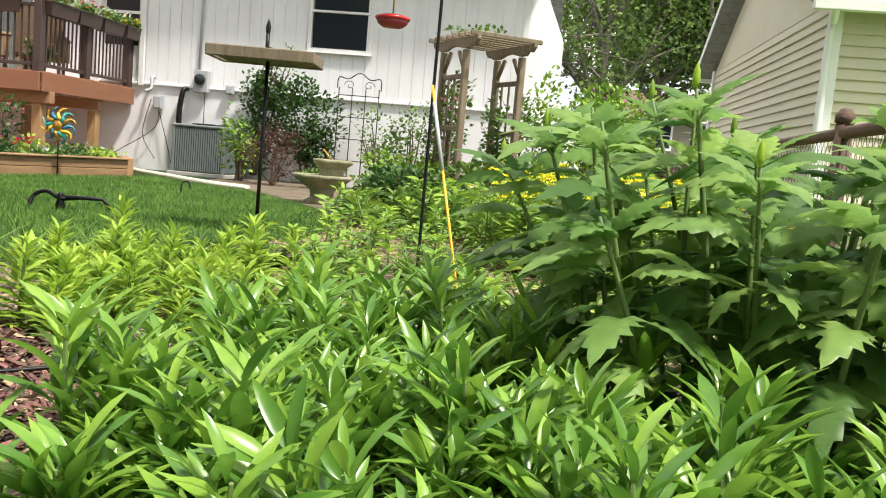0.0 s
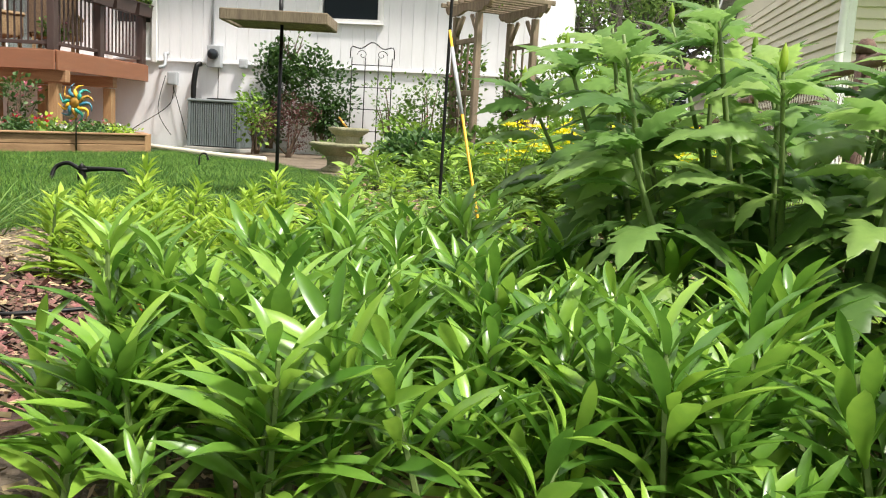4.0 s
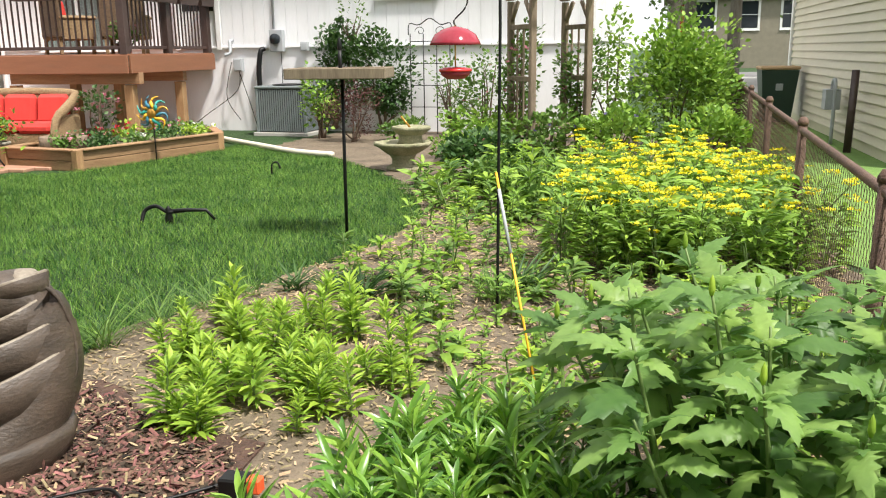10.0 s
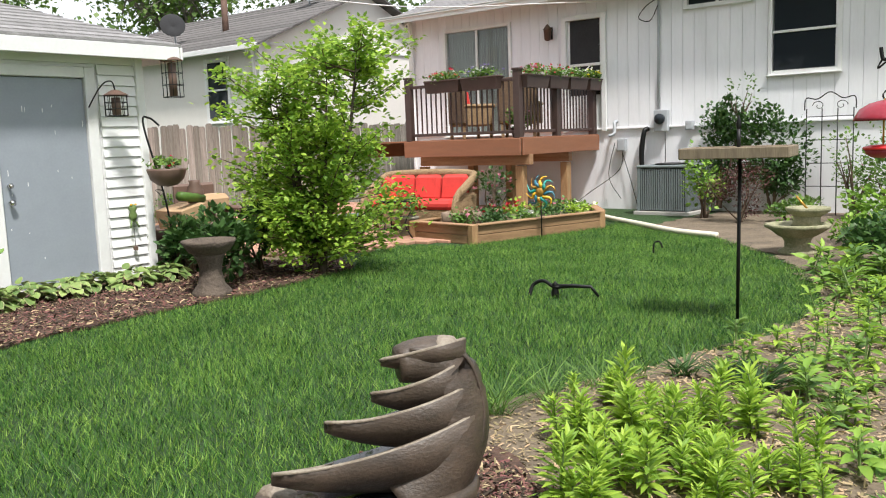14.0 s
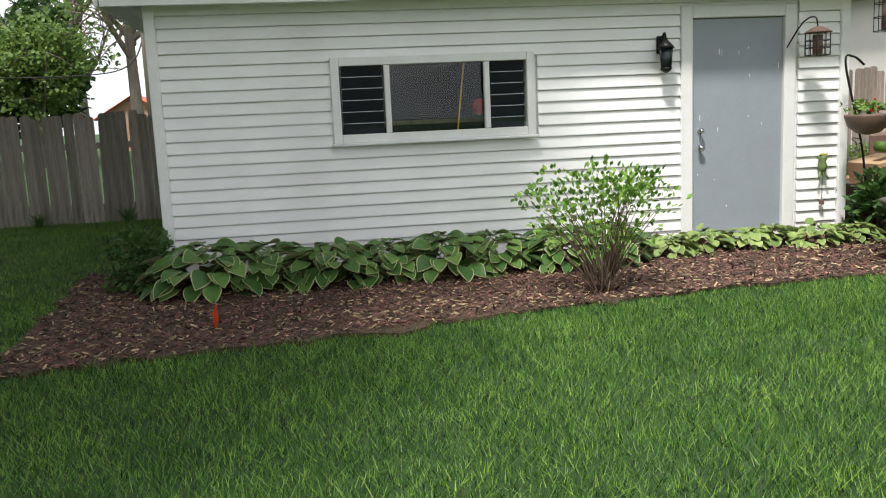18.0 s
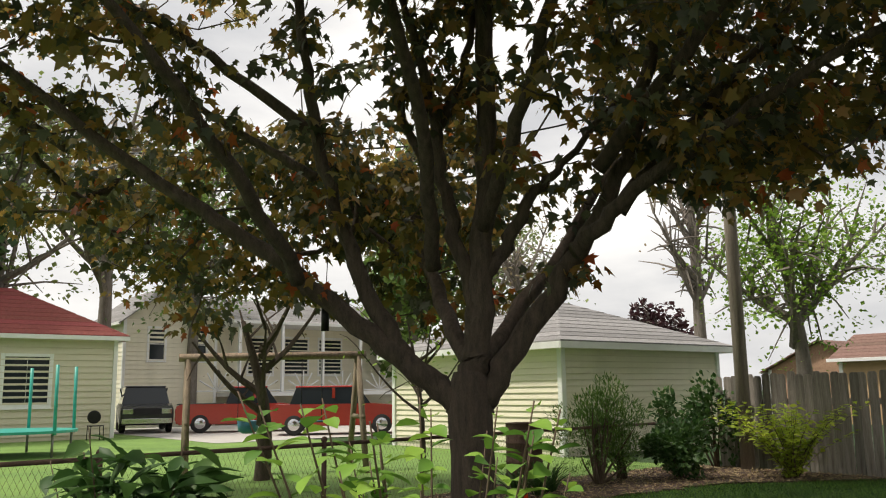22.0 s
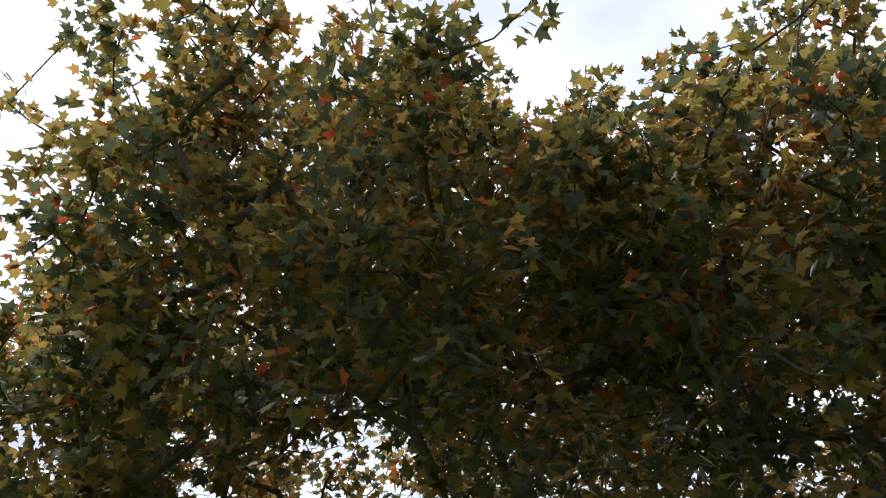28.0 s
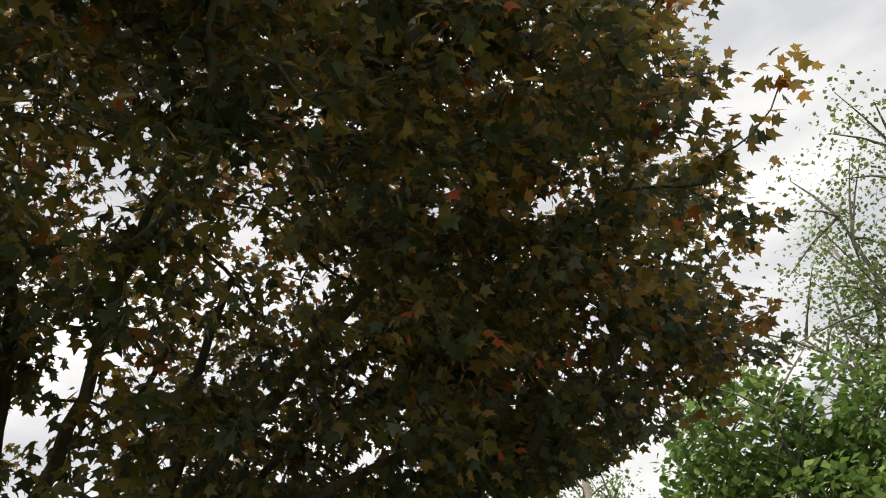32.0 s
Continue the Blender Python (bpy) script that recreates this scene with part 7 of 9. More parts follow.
bush("dark_shrub", (-8.25, 5.75, 0.02), (0.3, 0.3, 0.32), 420, 0.085, L_DEEP, "dark green shrub at the garage corner", seed=632)
bush("lavender", (-13.9, 9.6, 0.0), (0.5, 0.9, 0.32), 900, 0.05, L_MID, "grey-green lavender clump along the fence", seed=633, flowers=(P_VIOLET, 30, 0.03))
bush("fence_shrub", (-13.9, 11.4, 0.0), (0.5, 0.8, 0.35), 700, 0.07, L_FRESH, "light green shrub along the fence", seed=634)


def small_tree(name, at, h, r, n, leaf, size, label, seed, stems=5, shape=None):
    """A multi-stemmed young tree with a crown of single leaves along its twigs."""
    rng = np.random.default_rng(seed)
    t = empty(name, label, "tree", at=at)
    P, D = [], []
    for k in range(stems):
        a = k * 6.283 / stems + rng.normal(0, 0.3)
        q = r * rng.uniform(0.25, 0.75)
        line = smooth_line([(0.03 * math.cos(a), 0.03 * math.sin(a), -0.05), (0.12 * math.cos(a), 0.12 * math.sin(a), h * 0.22), (q * 0.7 * math.cos(a), q * 0.7 * math.sin(a), h * 0.55), (q * math.cos(a), q * math.sin(a), h * rng.uniform(0.85, 1.0))], 12)
        bar("limb", line, [0.045 * (1 - 0.085 * i) for i in range(12)], M_BARK, t)
        tw = bmesh.new()
        for j in range(26):
            i = rng.integers(2, 12)
            b = rng.uniform(0, 6.283)
            ln = r * rng.uniform(0.25, 0.85) * (1.1 - 0.45 * i / 12)
            e = line[i] + Vector((ln * math.cos(b), ln * math.sin(b), ln * rng.uniform(0.1, 0.8)))
            tube(tw, smooth_line([line[i], (line[i] + e) / 2 + Vector((0, 0, -0.02)), e], 5), [0.012, 0.009, 0.007, 0.005, 0.003], 4)
            m = n // (stems * 26)
            f = rng.uniform(0.2, 1.1, m)
            for v in f:
                p = line[i] + (e - line[i]) * float(v)
                P.append((p.x + rng.normal(0, 0.06), p.y + rng.normal(0, 0.06), p.z + rng.normal(0, 0.06)))
                D.append((math.cos(b) + rng.normal(0, 0.6), math.sin(b) + rng.normal(0, 0.6), rng.normal(0.25, 0.5)))
        part("branchwork", tw, M_TWIG, t)
    leaves("crown", shape or fan_shape(), np.array(P), np.array(D), size * rng.uniform(0.6, 1.3, len(P)), leaf, t, rng=rng)
    return t


small_tree("young_tree", on(-7.05, 6.5), 2.3, 1.12, 20000, L_SPRING, 0.06, "young multi-stemmed tree with bright green leaves at the patio edge", 640, stems=8)

# ---- chain-link fences ----
def chain_link(name, a, b, z_top, drop, label, pipe, post_gap=2.4, mesh_size=0.055, wire_mat=None, w=0.0018):
    """Diamond wire mesh between posts and a top rail, following the ground."""
    f = empty(name, label, "fence", kind="structure")
    a, b = np.array(a, float), np.array(b, float)
    L = np.linalg.norm(b - a)
    u = (b - a) / L
    rail = []
    for i in range(int(L / post_gap) + 2):
        s = min(L, i * post_gap)
        p = a + u * s
        g = float(ground_z(p[0], p[1]))
        bar("post", [(p[0], p[1], g - 0.1), (p[0], p[1], g + z_top + 0.03)], 0.028, pipe, f)
        part("post_cap", lathe(bmesh.new(), [(0.034, 0), (0.034, 0.02), (0.02, 0.045), (0, 0.05)], 10, (p[0], p[1], g + z_top + 0.025)), pipe, f, smooth=True)
        rail.append((p[0], p[1], g + z_top - 0.01))
    bar("top_rail", rail, 0.022, pipe, f)
    n = int(L / mesh_size)
    rows = max(4, int((z_top - drop) / mesh_size))
    h = (z_top - 0.02 - drop) / rows
    segs = []
    for i in range(n):
        s0 = i * mesh_size
        for j in range(rows):
            d = 1 if j % 2 == 0 else -1
            base = s0 + (mesh_size / 2 if d < 0 else 0)
            segs.append((base, drop + j * h, base + d * mesh_size / 2, drop + (j + 1) * h))
            segs.append((s0 + (0 if d > 0 else -mesh_size / 2), drop + j * h, s0 + (0 if d > 0 else -mesh_size / 2) - d * mesh_size / 2, drop + (j + 1) * h))
    S = np.array(segs)
    g0 = ground_z(a[0] + u[0] * S[:, 0], a[1] + u[1] * S[:, 0])
    p = np.stack([a[0] + u[0] * S[:, 0], a[1] + u[1] * S[:, 0], g0 + S[:, 1]], 1)
    q = np.stack([a[0] + u[0] * S[:, 2], a[1] + u[1] * S[:, 2], g0 + S[:, 3]], 1)
    o = [np.array([u[0] * w, u[1] * w, 0]), np.array([-u[1] * w, u[0] * w, 0]), np.array([-u[0] * w, -u[1] * w, 0])]
    V = np.stack([p + o[0], p + o[1], p + o[2], q + o[0], q + o[1], q + o[2]], 1).reshape(-1, 3)
    me = raw_mesh("wire_mesh", V, [(0, 1, 4, 3), (1, 2, 5, 4), (2, 0, 3, 5)], len(S), 6)
    tagged(link("wire_mesh", me, wire_mat or M_GALV, f), kind="stuff")
    return f


chain_link("chain_link_fence_east", (0.16, -1.2), (1.13, 16.4), 0.85, 0.02, "low rusty chain-link fence along the garden bed", M_RUST, wire_mat=M_RUST)
chain_link("chain_link_fence_back", (-1.0, -7.3), (-13.95, -8.6), 0.83, 0.02, "low chain-link fence along the back of the yard", M_RUST, wire_mat=M_RUST, w=0.0014)

# ---- the maple ----
MX, MY = -6.55, -6.25
MZ = float(ground_z(MX, MY))
maple = empty("maple_tree", "large dark bronze-leaved maple with spreading limbs", "tree", at=(MX, MY, MZ))
rng = np.random.default_rng(700)
# local axes: e runs across the view of the yard, towards the garage; d runs towards the middle of the yard
E_, D_ = Vector((-0.77, 0.638, 0)), Vector((0.638, 0.77, 0))


def tp(e, d, z):
    p = E_ * e + D_ * d
    return Vector((p.x, p.y, z))


bm = tube(bmesh.new(), smooth_line([tp(0, 0, -0.1), tp(0, 0, 0.12), tp(0.02, 0, 0.6), tp(0.0, 0, 1.05), tp(0.0, 0, 1.55)], 14), [0.36, 0.30, 0.26, 0.235, 0.225, 0.22, 0.22, 0.22, 0.22, 0.225, 0.225, 0.22, 0.20, 0.16], 14)
part("trunk", bm, M_BARK, maple, smooth=True)
MAPLE_LIMBS = [
    ([(0.0, 0, 0.98), (-0.06, 0, 1.15), (-0.22, 0.0, 1.33), (-0.8, 0.02, 1.78), (-1.47, 0.08, 2.33), (-2.05, 0.3, 2.78), (-2.8, 0.5, 3.28), (-4.13, 0.72, 4.25), (-5.44, 0.98, 5.28)], 0.15),
    ([(-0.05, 0, 1.2), (-0.3, 0, 1.42), (-0.69, 0.0, 1.75), (-1.13, 0.02, 2.62), (-1.37, 0.12, 3.35), (-1.59, 0.32, 4.37), (-1.69, 0.5, 5.61), (-1.77, 0.72, 6.9)], 0.12),
    ([(0.02, 0, 1.3), (0.03, 0, 1.8), (0.04, 0.0, 2.36), (-0.2, 0.05, 3.2), (-0.3, 0.18, 4.03), (-0.51, 0.32, 4.98), (-0.82, 0.5, 5.91), (-0.99, 0.72, 6.85)], 0.1),
    ([(0.03, 0, 1.2), (0.06, 0, 1.6), (0.09, 0.0, 2.01), (0.2, 0.05, 3.38), (0.22, 0.18, 5.01), (0.2, 0.32, 6.24), (-0.13, 0.5, 6.82), (-0.45, 0.72, 7.81)], 0.16),
    ([(0.0, 0, 0.98), (0.08, 0, 1.18), (0.27, 0.0, 1.46), (0.88, 0.02, 2.39), (1.16, 0.08, 2.8), (1.6, 0.18, 3.58), (1.9, 0.32, 4.75), (1.97, 0.5, 5.5), (2.29, 0.72, 6.64)], 0.15),
    ([(0.14, 0, 2.45), (0.37, 0.0, 2.81), (0.74, 0.02, 3.39), (0.93, 0.08, 3.57), (1.54, 0.18, 4.25)], 0.085),
    ([(1.53, 0.0, 3.16), (2.16, 0.02, 3.85), (2.86, 0.08, 4.62), (3.92, 0.18, 5.78)], 0.085),
    ([(-0.28, 0.0, 4.12), (-0.07, 0.02, 4.49), (0.11, 0.08, 5.39), (0.16, 0.18, 5.97)], 0.055),
    ([(-0.35, 0.0, 3.56), (-0.65, 0.02, 4.19), (-0.57, 0.08, 4.62), (-0.25, 0.18, 5.43), (0.01, 0.32, 6.11)], 0.05),
    ([(-1.57, 0.0, 3.59), (-2.19, 0.02, 3.97), (-3.03, 0.08, 4.5), (-3.21, 0.18, 4.7)], 0.05),
    ([(-1.67, 0.0, 4.09), (-2.76, 0.02, 4.99), (-4.01, 0.08, 5.79), (-5.07, 0.18, 6.85)], 0.06),
    ([(-4.24, 0.0, 3.97), (-5.25, 0.02, 4.67), (-6.01, 0.08, 5.3)], 0.045),
    ([(1.05, 0.3, 2.7), (1.6, 0.8, 3.2), (2.4, 1.3, 3.7), (3.4, 2.0, 4.2), (4.2, 2.4, 4.3)], 0.08),
    ([(0.15, 0.05, 3.0), (0.6, 1.0, 4.2), (0.9, 2.2, 5.6), (1.2, 3.4, 6.6)], 0.08),
    ([(-0.35, 0.0, 2.6), (-0.5, 1.2, 4.2), (-0.9, 2.6, 5.6), (-1.2, 3.6, 6.2)], 0.075),
    ([(-1.6, 0.6, 2.4), (-2.0, 1.8, 3.3), (-2.6, 3.0, 4.2), (-3.2, 3.8, 4.6)], 0.07),
    ([(0.0, -0.1, 1.6), (-0.4, -1.2, 2.6), (-0.8, -2.6, 3.8), (-1.0, -3.8, 4.6)], 0.10),
    ([(0.1, -0.1, 1.6), (1.0, -1.2, 2.8), (1.9, -2.4, 4.2), (2.6, -3.2, 5.0)], 0.10),
    ([(1.3, 0.4, 3.5), (2.2, 1.4, 4.6), (3.0, 2.4, 5.6), (3.6, 3.0, 6.2)], 0.075),
]
nodes = []
for pts, r in MAPLE_LIMBS:
    k = 5 * len(pts)
    line = smooth_line([tp(*p) for p in pts], k)
    line = [p + Vector((rng.normal(0, 0.02), rng.normal(0, 0.02), 0)) for p in line]
    bar("limb", line, [r * (1 - 0.8 * (i / (k - 1))) + 0.008 for i in range(k)], M_BARK, maple, n=9)
    nodes += [(p, i / (k - 1)) for i, p in enumerate(line) if i > 0.3 * k]
nod = np.array([[p.x, p.y, p.z] for p, _ in nodes])
# leaf sprays: clumps through a wide crown, with an open window above the fork and an uneven skirt
cc, N = np.array(tp(-0.2, 0.1, 7.3)), 1980
v = rng.normal(size=(N, 3))
v /= (np.abs(v) ** 2.5).sum(1, keepdims=True) ** (1 / 2.5)
lump = 0.96 + 0.10 * np.sin(v[:, 0] * 7 + 1) * np.sin(v[:, 1] * 6) + 0.08 * np.sin(v[:, 2] * 9 + v[:, 0] * 6)
wide = np.where(v[:, :1] < 0, 6.5, 5.8)   # fuller on the side away from the garage
v = v[:, :1] * np.array(E_) * 8.7 + v[:, 1:2] * np.array(D_) * wide + v[:, 2:] * np.array([0, 0, 6.0])
P = cc + v * (rng.uniform(0.1, 1, (N, 1)) ** 0.34) * lump[:, None]
N = N * 6
P = np.repeat(P, 6, axis=0) + rng.normal(0, 1, (N, 3)) * np.array([0.42, 0.42, 0.24])
e = P @ np.array(E_)
d = P @ np.array(D_)
far = np.maximum(8.5 - d, 0.6)
side, rise = e / far, (P[:, 2] - 1.5) / far
skirt = np.interp(side, [-1.2, -0.75, -0.62, -0.46, -0.35, 0.05, 0.16, 0.26, 0.46, 0.55, 2.0], [0.55, 0.47, 0.22, 0.16, 0.06, 0.06, 0.3, 0.2, 0.24, 0.3, 0.85])
window_ = (side > -0.46) & (side < 0.16) & (rise < 0.78 - 1.1 * np.maximum(side + 0.1, 0))
behind = (d < -1.0) & (rise < 0.32) & (side < 0.05)
chance = np.where(window_, np.where(behind, 0.8, np.where(rise > 0.4, 0.06, 0.02)), np.where((rise > 0.8) | (side > 0.35), 1.0, 0.62))
# thick and thin places of the crown: across, height, how much fuller (+) or barer (-)
LUMPS = [(-0.3, 0.24, 0.8), (-0.58, 0.42, -1.9), (0.36, 0.3, -0.2), (0.29, 0.25, 0.6), (-0.77, 0.28, -0.7), (0.08, 0.28, -0.9), (0.82, 0.84, -0.7), (0.3, 0.46, -1.0), (0.39, 0.5, -1.7), (0.4, 0.74, -1.2), (0.27, 0.9, -1.1), (0.08, 1.0, -0.8), (-0.4, 0.95, -2.4), (-0.51, 0.79, -0.8),
         (0.1, 0.7, 1.3), (0.2, 0.56, 0.7), (-0.05, 0.85, 1.2), (-0.92, 0.84, 2.4), (-0.83, 0.53, 0.9), (-0.23, 0.48, 0.9), (-0.36, 0.6, 0.9), (0.74, 0.52, 2.0), (1.17, 0.8, 0.9), (-0.08, 1.35, 0.8), (-0.61, 0.15, 1.2), (0.7, 1.2, 0.7)]
top_, wt = np.zeros(N), np.full(N, 0.35)
for a, b, c in LUMPS:
    w = np.exp(-((side - a) ** 2 + (rise - b) ** 2) / (2 * (0.07 + 0.06 * b) ** 2))
    top_ += w * c
    wt += w
chance = chance * np.clip((0.62 + 0.3 * np.clip(rise - 0.8, 0, 1)) * np.exp(0.75 * top_ / wt), 0, 1)
P = P[(rise > skirt) & (P[:, 2] > 1.9 + 0.85 * np.maximum(d - 0.2, 0)) & (rng.uniform(0, 1, N) < chance)]
# short sprays close along the limbs
near = nod[rng.integers(0, len(nod), 300)] + rng.normal(0, 0.17, (300, 3)) + (0, 0, -0.05)
P = np.concatenate([near[(near[:, 2] > 4.0) | ((near[:, 2] > 2.2) & (rng.uniform(0, 1, 300) < 0.3))], P])
# branchlets: every clump hangs on the nearest wood that already stands
gap = np.sqrt(((P[:, None, :] - nod[None, :, :]) ** 2).sum(2)).min(1)
P = P[np.argsort(gap)]
wood = np.zeros((len(nod) + 2 * len(P), 3))
wood[:len(nod)] = nod
boss = -np.ones(len(wood), int)
m = len(nod)
links_ = []
for p in P:
    w = wood[:m]
    i = int(np.argmin(((w - p) ** 2).sum(1) + 0.5 * np.maximum(w[:, 2] - p[2], 0)))
    a = wood[i]
    wood[m] = (a + p) / 2 + rng.normal(0, 0.06, 3) * np.linalg.norm(a - p) + (0, 0, -0.06 * np.linalg.norm(a - p))
    boss[m] = i
    wood[m + 1] = p
    boss[m + 1] = m
    links_.append((i, m, m + 1))
    m += 2
load = np.zeros(m)
for k in range(m - 1, len(nod) - 1, -1):
    load[k] += 0.5
    load[boss[k]] += load[k]
tw = bmesh.new()
for a, b, c in links_:
    r0, r1 = (min(0.045, 0.0055 * math.sqrt(load[k] + 1)) for k in (b, c))
    if np.linalg.norm(wood[a] - wood[c]) > 0.06:
        tube(tw, [wood[a], wood[b], wood[c]], [r0 * 1.1, r0, r1], 5, cap=False)
part("branchwork", tw, M_BARK, maple, smooth=True)
per = 23
Q = np.repeat(P, per, axis=0)
out = rng.normal(0, 1, (len(Q), 3))
out *= (rng.uniform(0, 1, (len(Q), 1)) ** 0.4) / np.linalg.norm(out, axis=1, keepdims=True)
Q = Q + out * np.array([0.34, 0.34, 0.22]) * np.repeat(rng.uniform(0.6, 1.3, len(P)), per)[:, None]
Dv = out * np.array([1, 1, 0.4]) + (Q - cc) * 0.10
Dv[:, 2] -= 0.45
pick = rng.uniform(0, 1, len(Q))
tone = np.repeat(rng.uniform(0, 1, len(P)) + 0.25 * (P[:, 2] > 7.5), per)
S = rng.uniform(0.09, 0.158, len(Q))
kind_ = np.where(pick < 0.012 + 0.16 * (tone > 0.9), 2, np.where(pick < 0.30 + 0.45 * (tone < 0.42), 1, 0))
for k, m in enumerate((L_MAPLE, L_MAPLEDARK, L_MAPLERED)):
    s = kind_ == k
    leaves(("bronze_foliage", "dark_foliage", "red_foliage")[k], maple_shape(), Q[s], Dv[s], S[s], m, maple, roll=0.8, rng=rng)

tf = empty("tree_feeder", "black tube feeder with a tan baffle hung in the maple", "bird feeder", at=(-5.9, -8.0, 2.05))
turned("baffle", [(0.0, 0.36), (0.10, 0.33), (0.16, 0.29), (0.17, 0.27), (0, 0.28)], M_CARD, tf, n=16)
turned("tube", [(0.045, 0.0), (0.045, 0.27)], M_BLACK, tf, n=10)
bar("hanger", [(0, 0, 0.35), (0.0, 0.05, 0.9)], 0.005, M_BLACK, tf)

# ---- back of the yard ----
up = empty("utility_pole", "tall weathered wooden utility pole", "utility pole", at=on(-13.9, -7.95))
bar("shaft", [(0, 0, -0.3), (0.01, 0, 3.0), (0.02, 0.0, 9.0)], [0.115, 0.11, 0.095], M_POLE, up, n=12)
boxed("crossarm", (0.02, 0, 8.4), (0.1, 2.0, 0.12), M_POLE, up)
for s in (-0.8, 0, 0.8):
    turned("insulator", [(0.03, 0), (0.05, 0.05), (0.03, 0.12), (0, 0.14)], M_GREYPLASTIC, up, (0.02, s, 8.46), n=8)
p2 = empty("utility_pole", "thin utility pole beyond the fence", "utility pole", at=(-22.0, -3.1, -0.2))
bar("shaft", [(0, 0, -0.3), (0, 0, 9.0)], [0.11, 0.08], M_POLE, p2, n=8)
boxed("lamp_box", (0.15, 0.1, 5.2), (0.3, 0.3, 0.5), M_CARD, p2)
for k, pts in enumerate(([(-13.9, -7.95, 6.9), (-10.5, -12.0, 6.0), (-2.0, -22.0, 6.8)], [(-13.9, -7.95, 6.4), (-10.6, -11.9, 5.3), (-3.0, -22.0, 6.0)], [(-13.9, -7.95, 7.2), (-17.5, -4.0, 5.0), (-22.0, -3.1, 4.4)], [(-22.0, -3.1, 3.5), (-27.0, -5.0, 3.0), (-34.0, -11.0, 3.4)])):
    c = empty("overhead_wire", "dark overhead utility wire", "cable", "overhead wires")
    bar("wire", smooth_line(pts, 24), 0.018, M_BLACK, c, n=5)

GOLDEN_AT = on(-13.2, -6.75)
bush("laurel_bush", on(-12.0, -7.85), (0.70, 0.65, 0.50), 1900, 0.085, L_DEEP, "rounded glossy dark green bush", seed=802, lumps=14, flowers=(P_WHITE, 14, 0.035))
bush("bamboo_shrub", on(-10.5, -8.15), (0.95, 0.7, 0.80), 4200, 0.075, L_MID, "tall feathery dark green shrub", seed=803, lumps=14, stems=18, shape=blade_shape(0.22, 0.2, 0.2, 3), upright=0.8)
bush("bamboo_shrub", on(-11.3, -8.4), (0.75, 0.6, 0.80), 2200, 0.07, L_MID, "tall feathery green shrub", seed=804, lumps=12, stems=16, shape=blade_shape(0.22, 0.2, 0.2, 3), upright=0.8)
bush("vine_shrub", on(-12.9, -8.7), (0.55, 0.4, 0.85), 700, 0.10, L_DEEP, "broad-leaved vine climbing the back fence", seed=805, lumps=10, stems=12)
bush("fence_vine", on(-13.95, -8.6), (0.3, 0.8, 0.85), 900, 0.10, L_DEEP, "dark vine over the fence corner", seed=806, lumps=12)
for k, (x, y) in enumerate(((-8.95, -7.8), (-9.3, -7.95), (-8.7, -7.9), (-13.9, -3.4), (-14.0, -2.2), (-14.0, -4.4))):
    tuft(on(x, y), 40, 0.45 if k < 3 else 0.25, L_DEEP, "clump of sword-shaped iris leaves", 820 + k, 0.07, "iris clumps", 0.35)
brl = empty("rusty_barrel", "rusty steel burn barrel behind the fence", "barrel", at=on(-10.3, -9.5))
turned("drum", [(0.28, 0), (0.285, 0.02), (0.28, 0.27), (0.295, 0.285), (0.28, 0.3), (0.28, 0.56), (0.295, 0.575), (0.28, 0.59), (0.28, 0.86), (0.29, 0.87), (0.26, 0.87), (0.25, 0.6), (0, 0.6)], M_RUST, brl, n=22)
stp = empty("lawn_patch_debris", "small pile of dead leaves on the lawn", "leaf pile", at=on(-5.6, -2.58))
leaves("dead_foliage", fan_shape(), rng.normal(0, 0.06, (60, 3)) * (1, 1, 0.3) + (0, 0, 0.04), rng.normal(size=(60, 3)), rng.uniform(0.04, 0.08, 60), M_DRY, stp)
stp = empty("bare_patch", "bare earth patch with twigs in the lawn", "leaf pile", at=on(-7.45, -3.37))
leaves("branchwork", fan_shape(), rng.normal(0, 0.09, (80, 3)) * (1, 1, 0.3) + (0, 0, 0.04), rng.normal(size=(80, 3)), rng.uniform(0.03, 0.07, 80), M_TWIG, stp)


def spray_shrub(name, at, h, label, leaf, size, seed, stems, per, shape, lean):
    """Arching shoots with paired leaves close to the camera's way."""
    rng = np.random.default_rng(seed)
    t = empty(name, label, "shrub", at=at)
    P, D = [], []
    for k in range(stems):
        a = rng.uniform(0, 6.283)
        q = rng.uniform(0.1, lean)
        hh = h * rng.uniform(0.6, 1.05)
        line = smooth_line([(rng.normal(0, 0.04), rng.normal(0, 0.04), -0.05), (q * 0.4 * math.cos(a), q * 0.4 * math.sin(a), hh * 0.55), (q * math.cos(a), q * math.sin(a), hh)], 12)
        bar("shoot", line, [0.0065 * (1 - 0.07 * i) for i in range(12)], M_TWIG, t, n=5)
        for j in range(per):
            u = 0.14 + 0.86 * j / per
            i = min(10, int(u * 11))
            p = line[i] + (line[i + 1] - line[i]) * (u * 11 - i)
            b = j * 2.4
            P.append(p)
            D.append((math.cos(b), math.sin(b), rng.normal(0.2, 0.25)))
    P, D = np.array([tuple(p) for p in P]), np.array(D)
    leaves("foliage", shape, P, D, size * rng.uniform(0.7, 1.2, len(P)), leaf, t, roll=0.35, rng=rng)
    return t


spray_shrub("golden_shrub", GOLDEN_AT, 1.12, "bright golden-yellow leaved shrub by the fence", L_GOLD, 0.115, 801, 64, 26, blade_shape(0.5, 0.25, 0.15, 4, 0.4), 1.3)
spray_shrub("bright_shrub", on(-2.12, -1.0), 1.30, "light green round-leaved shrub with arching shoots", L_ROUND, 0.058, 840, 46, 34, blade_shape(0.62, 0.25, 0.15, 4, 0.5), 0.42)
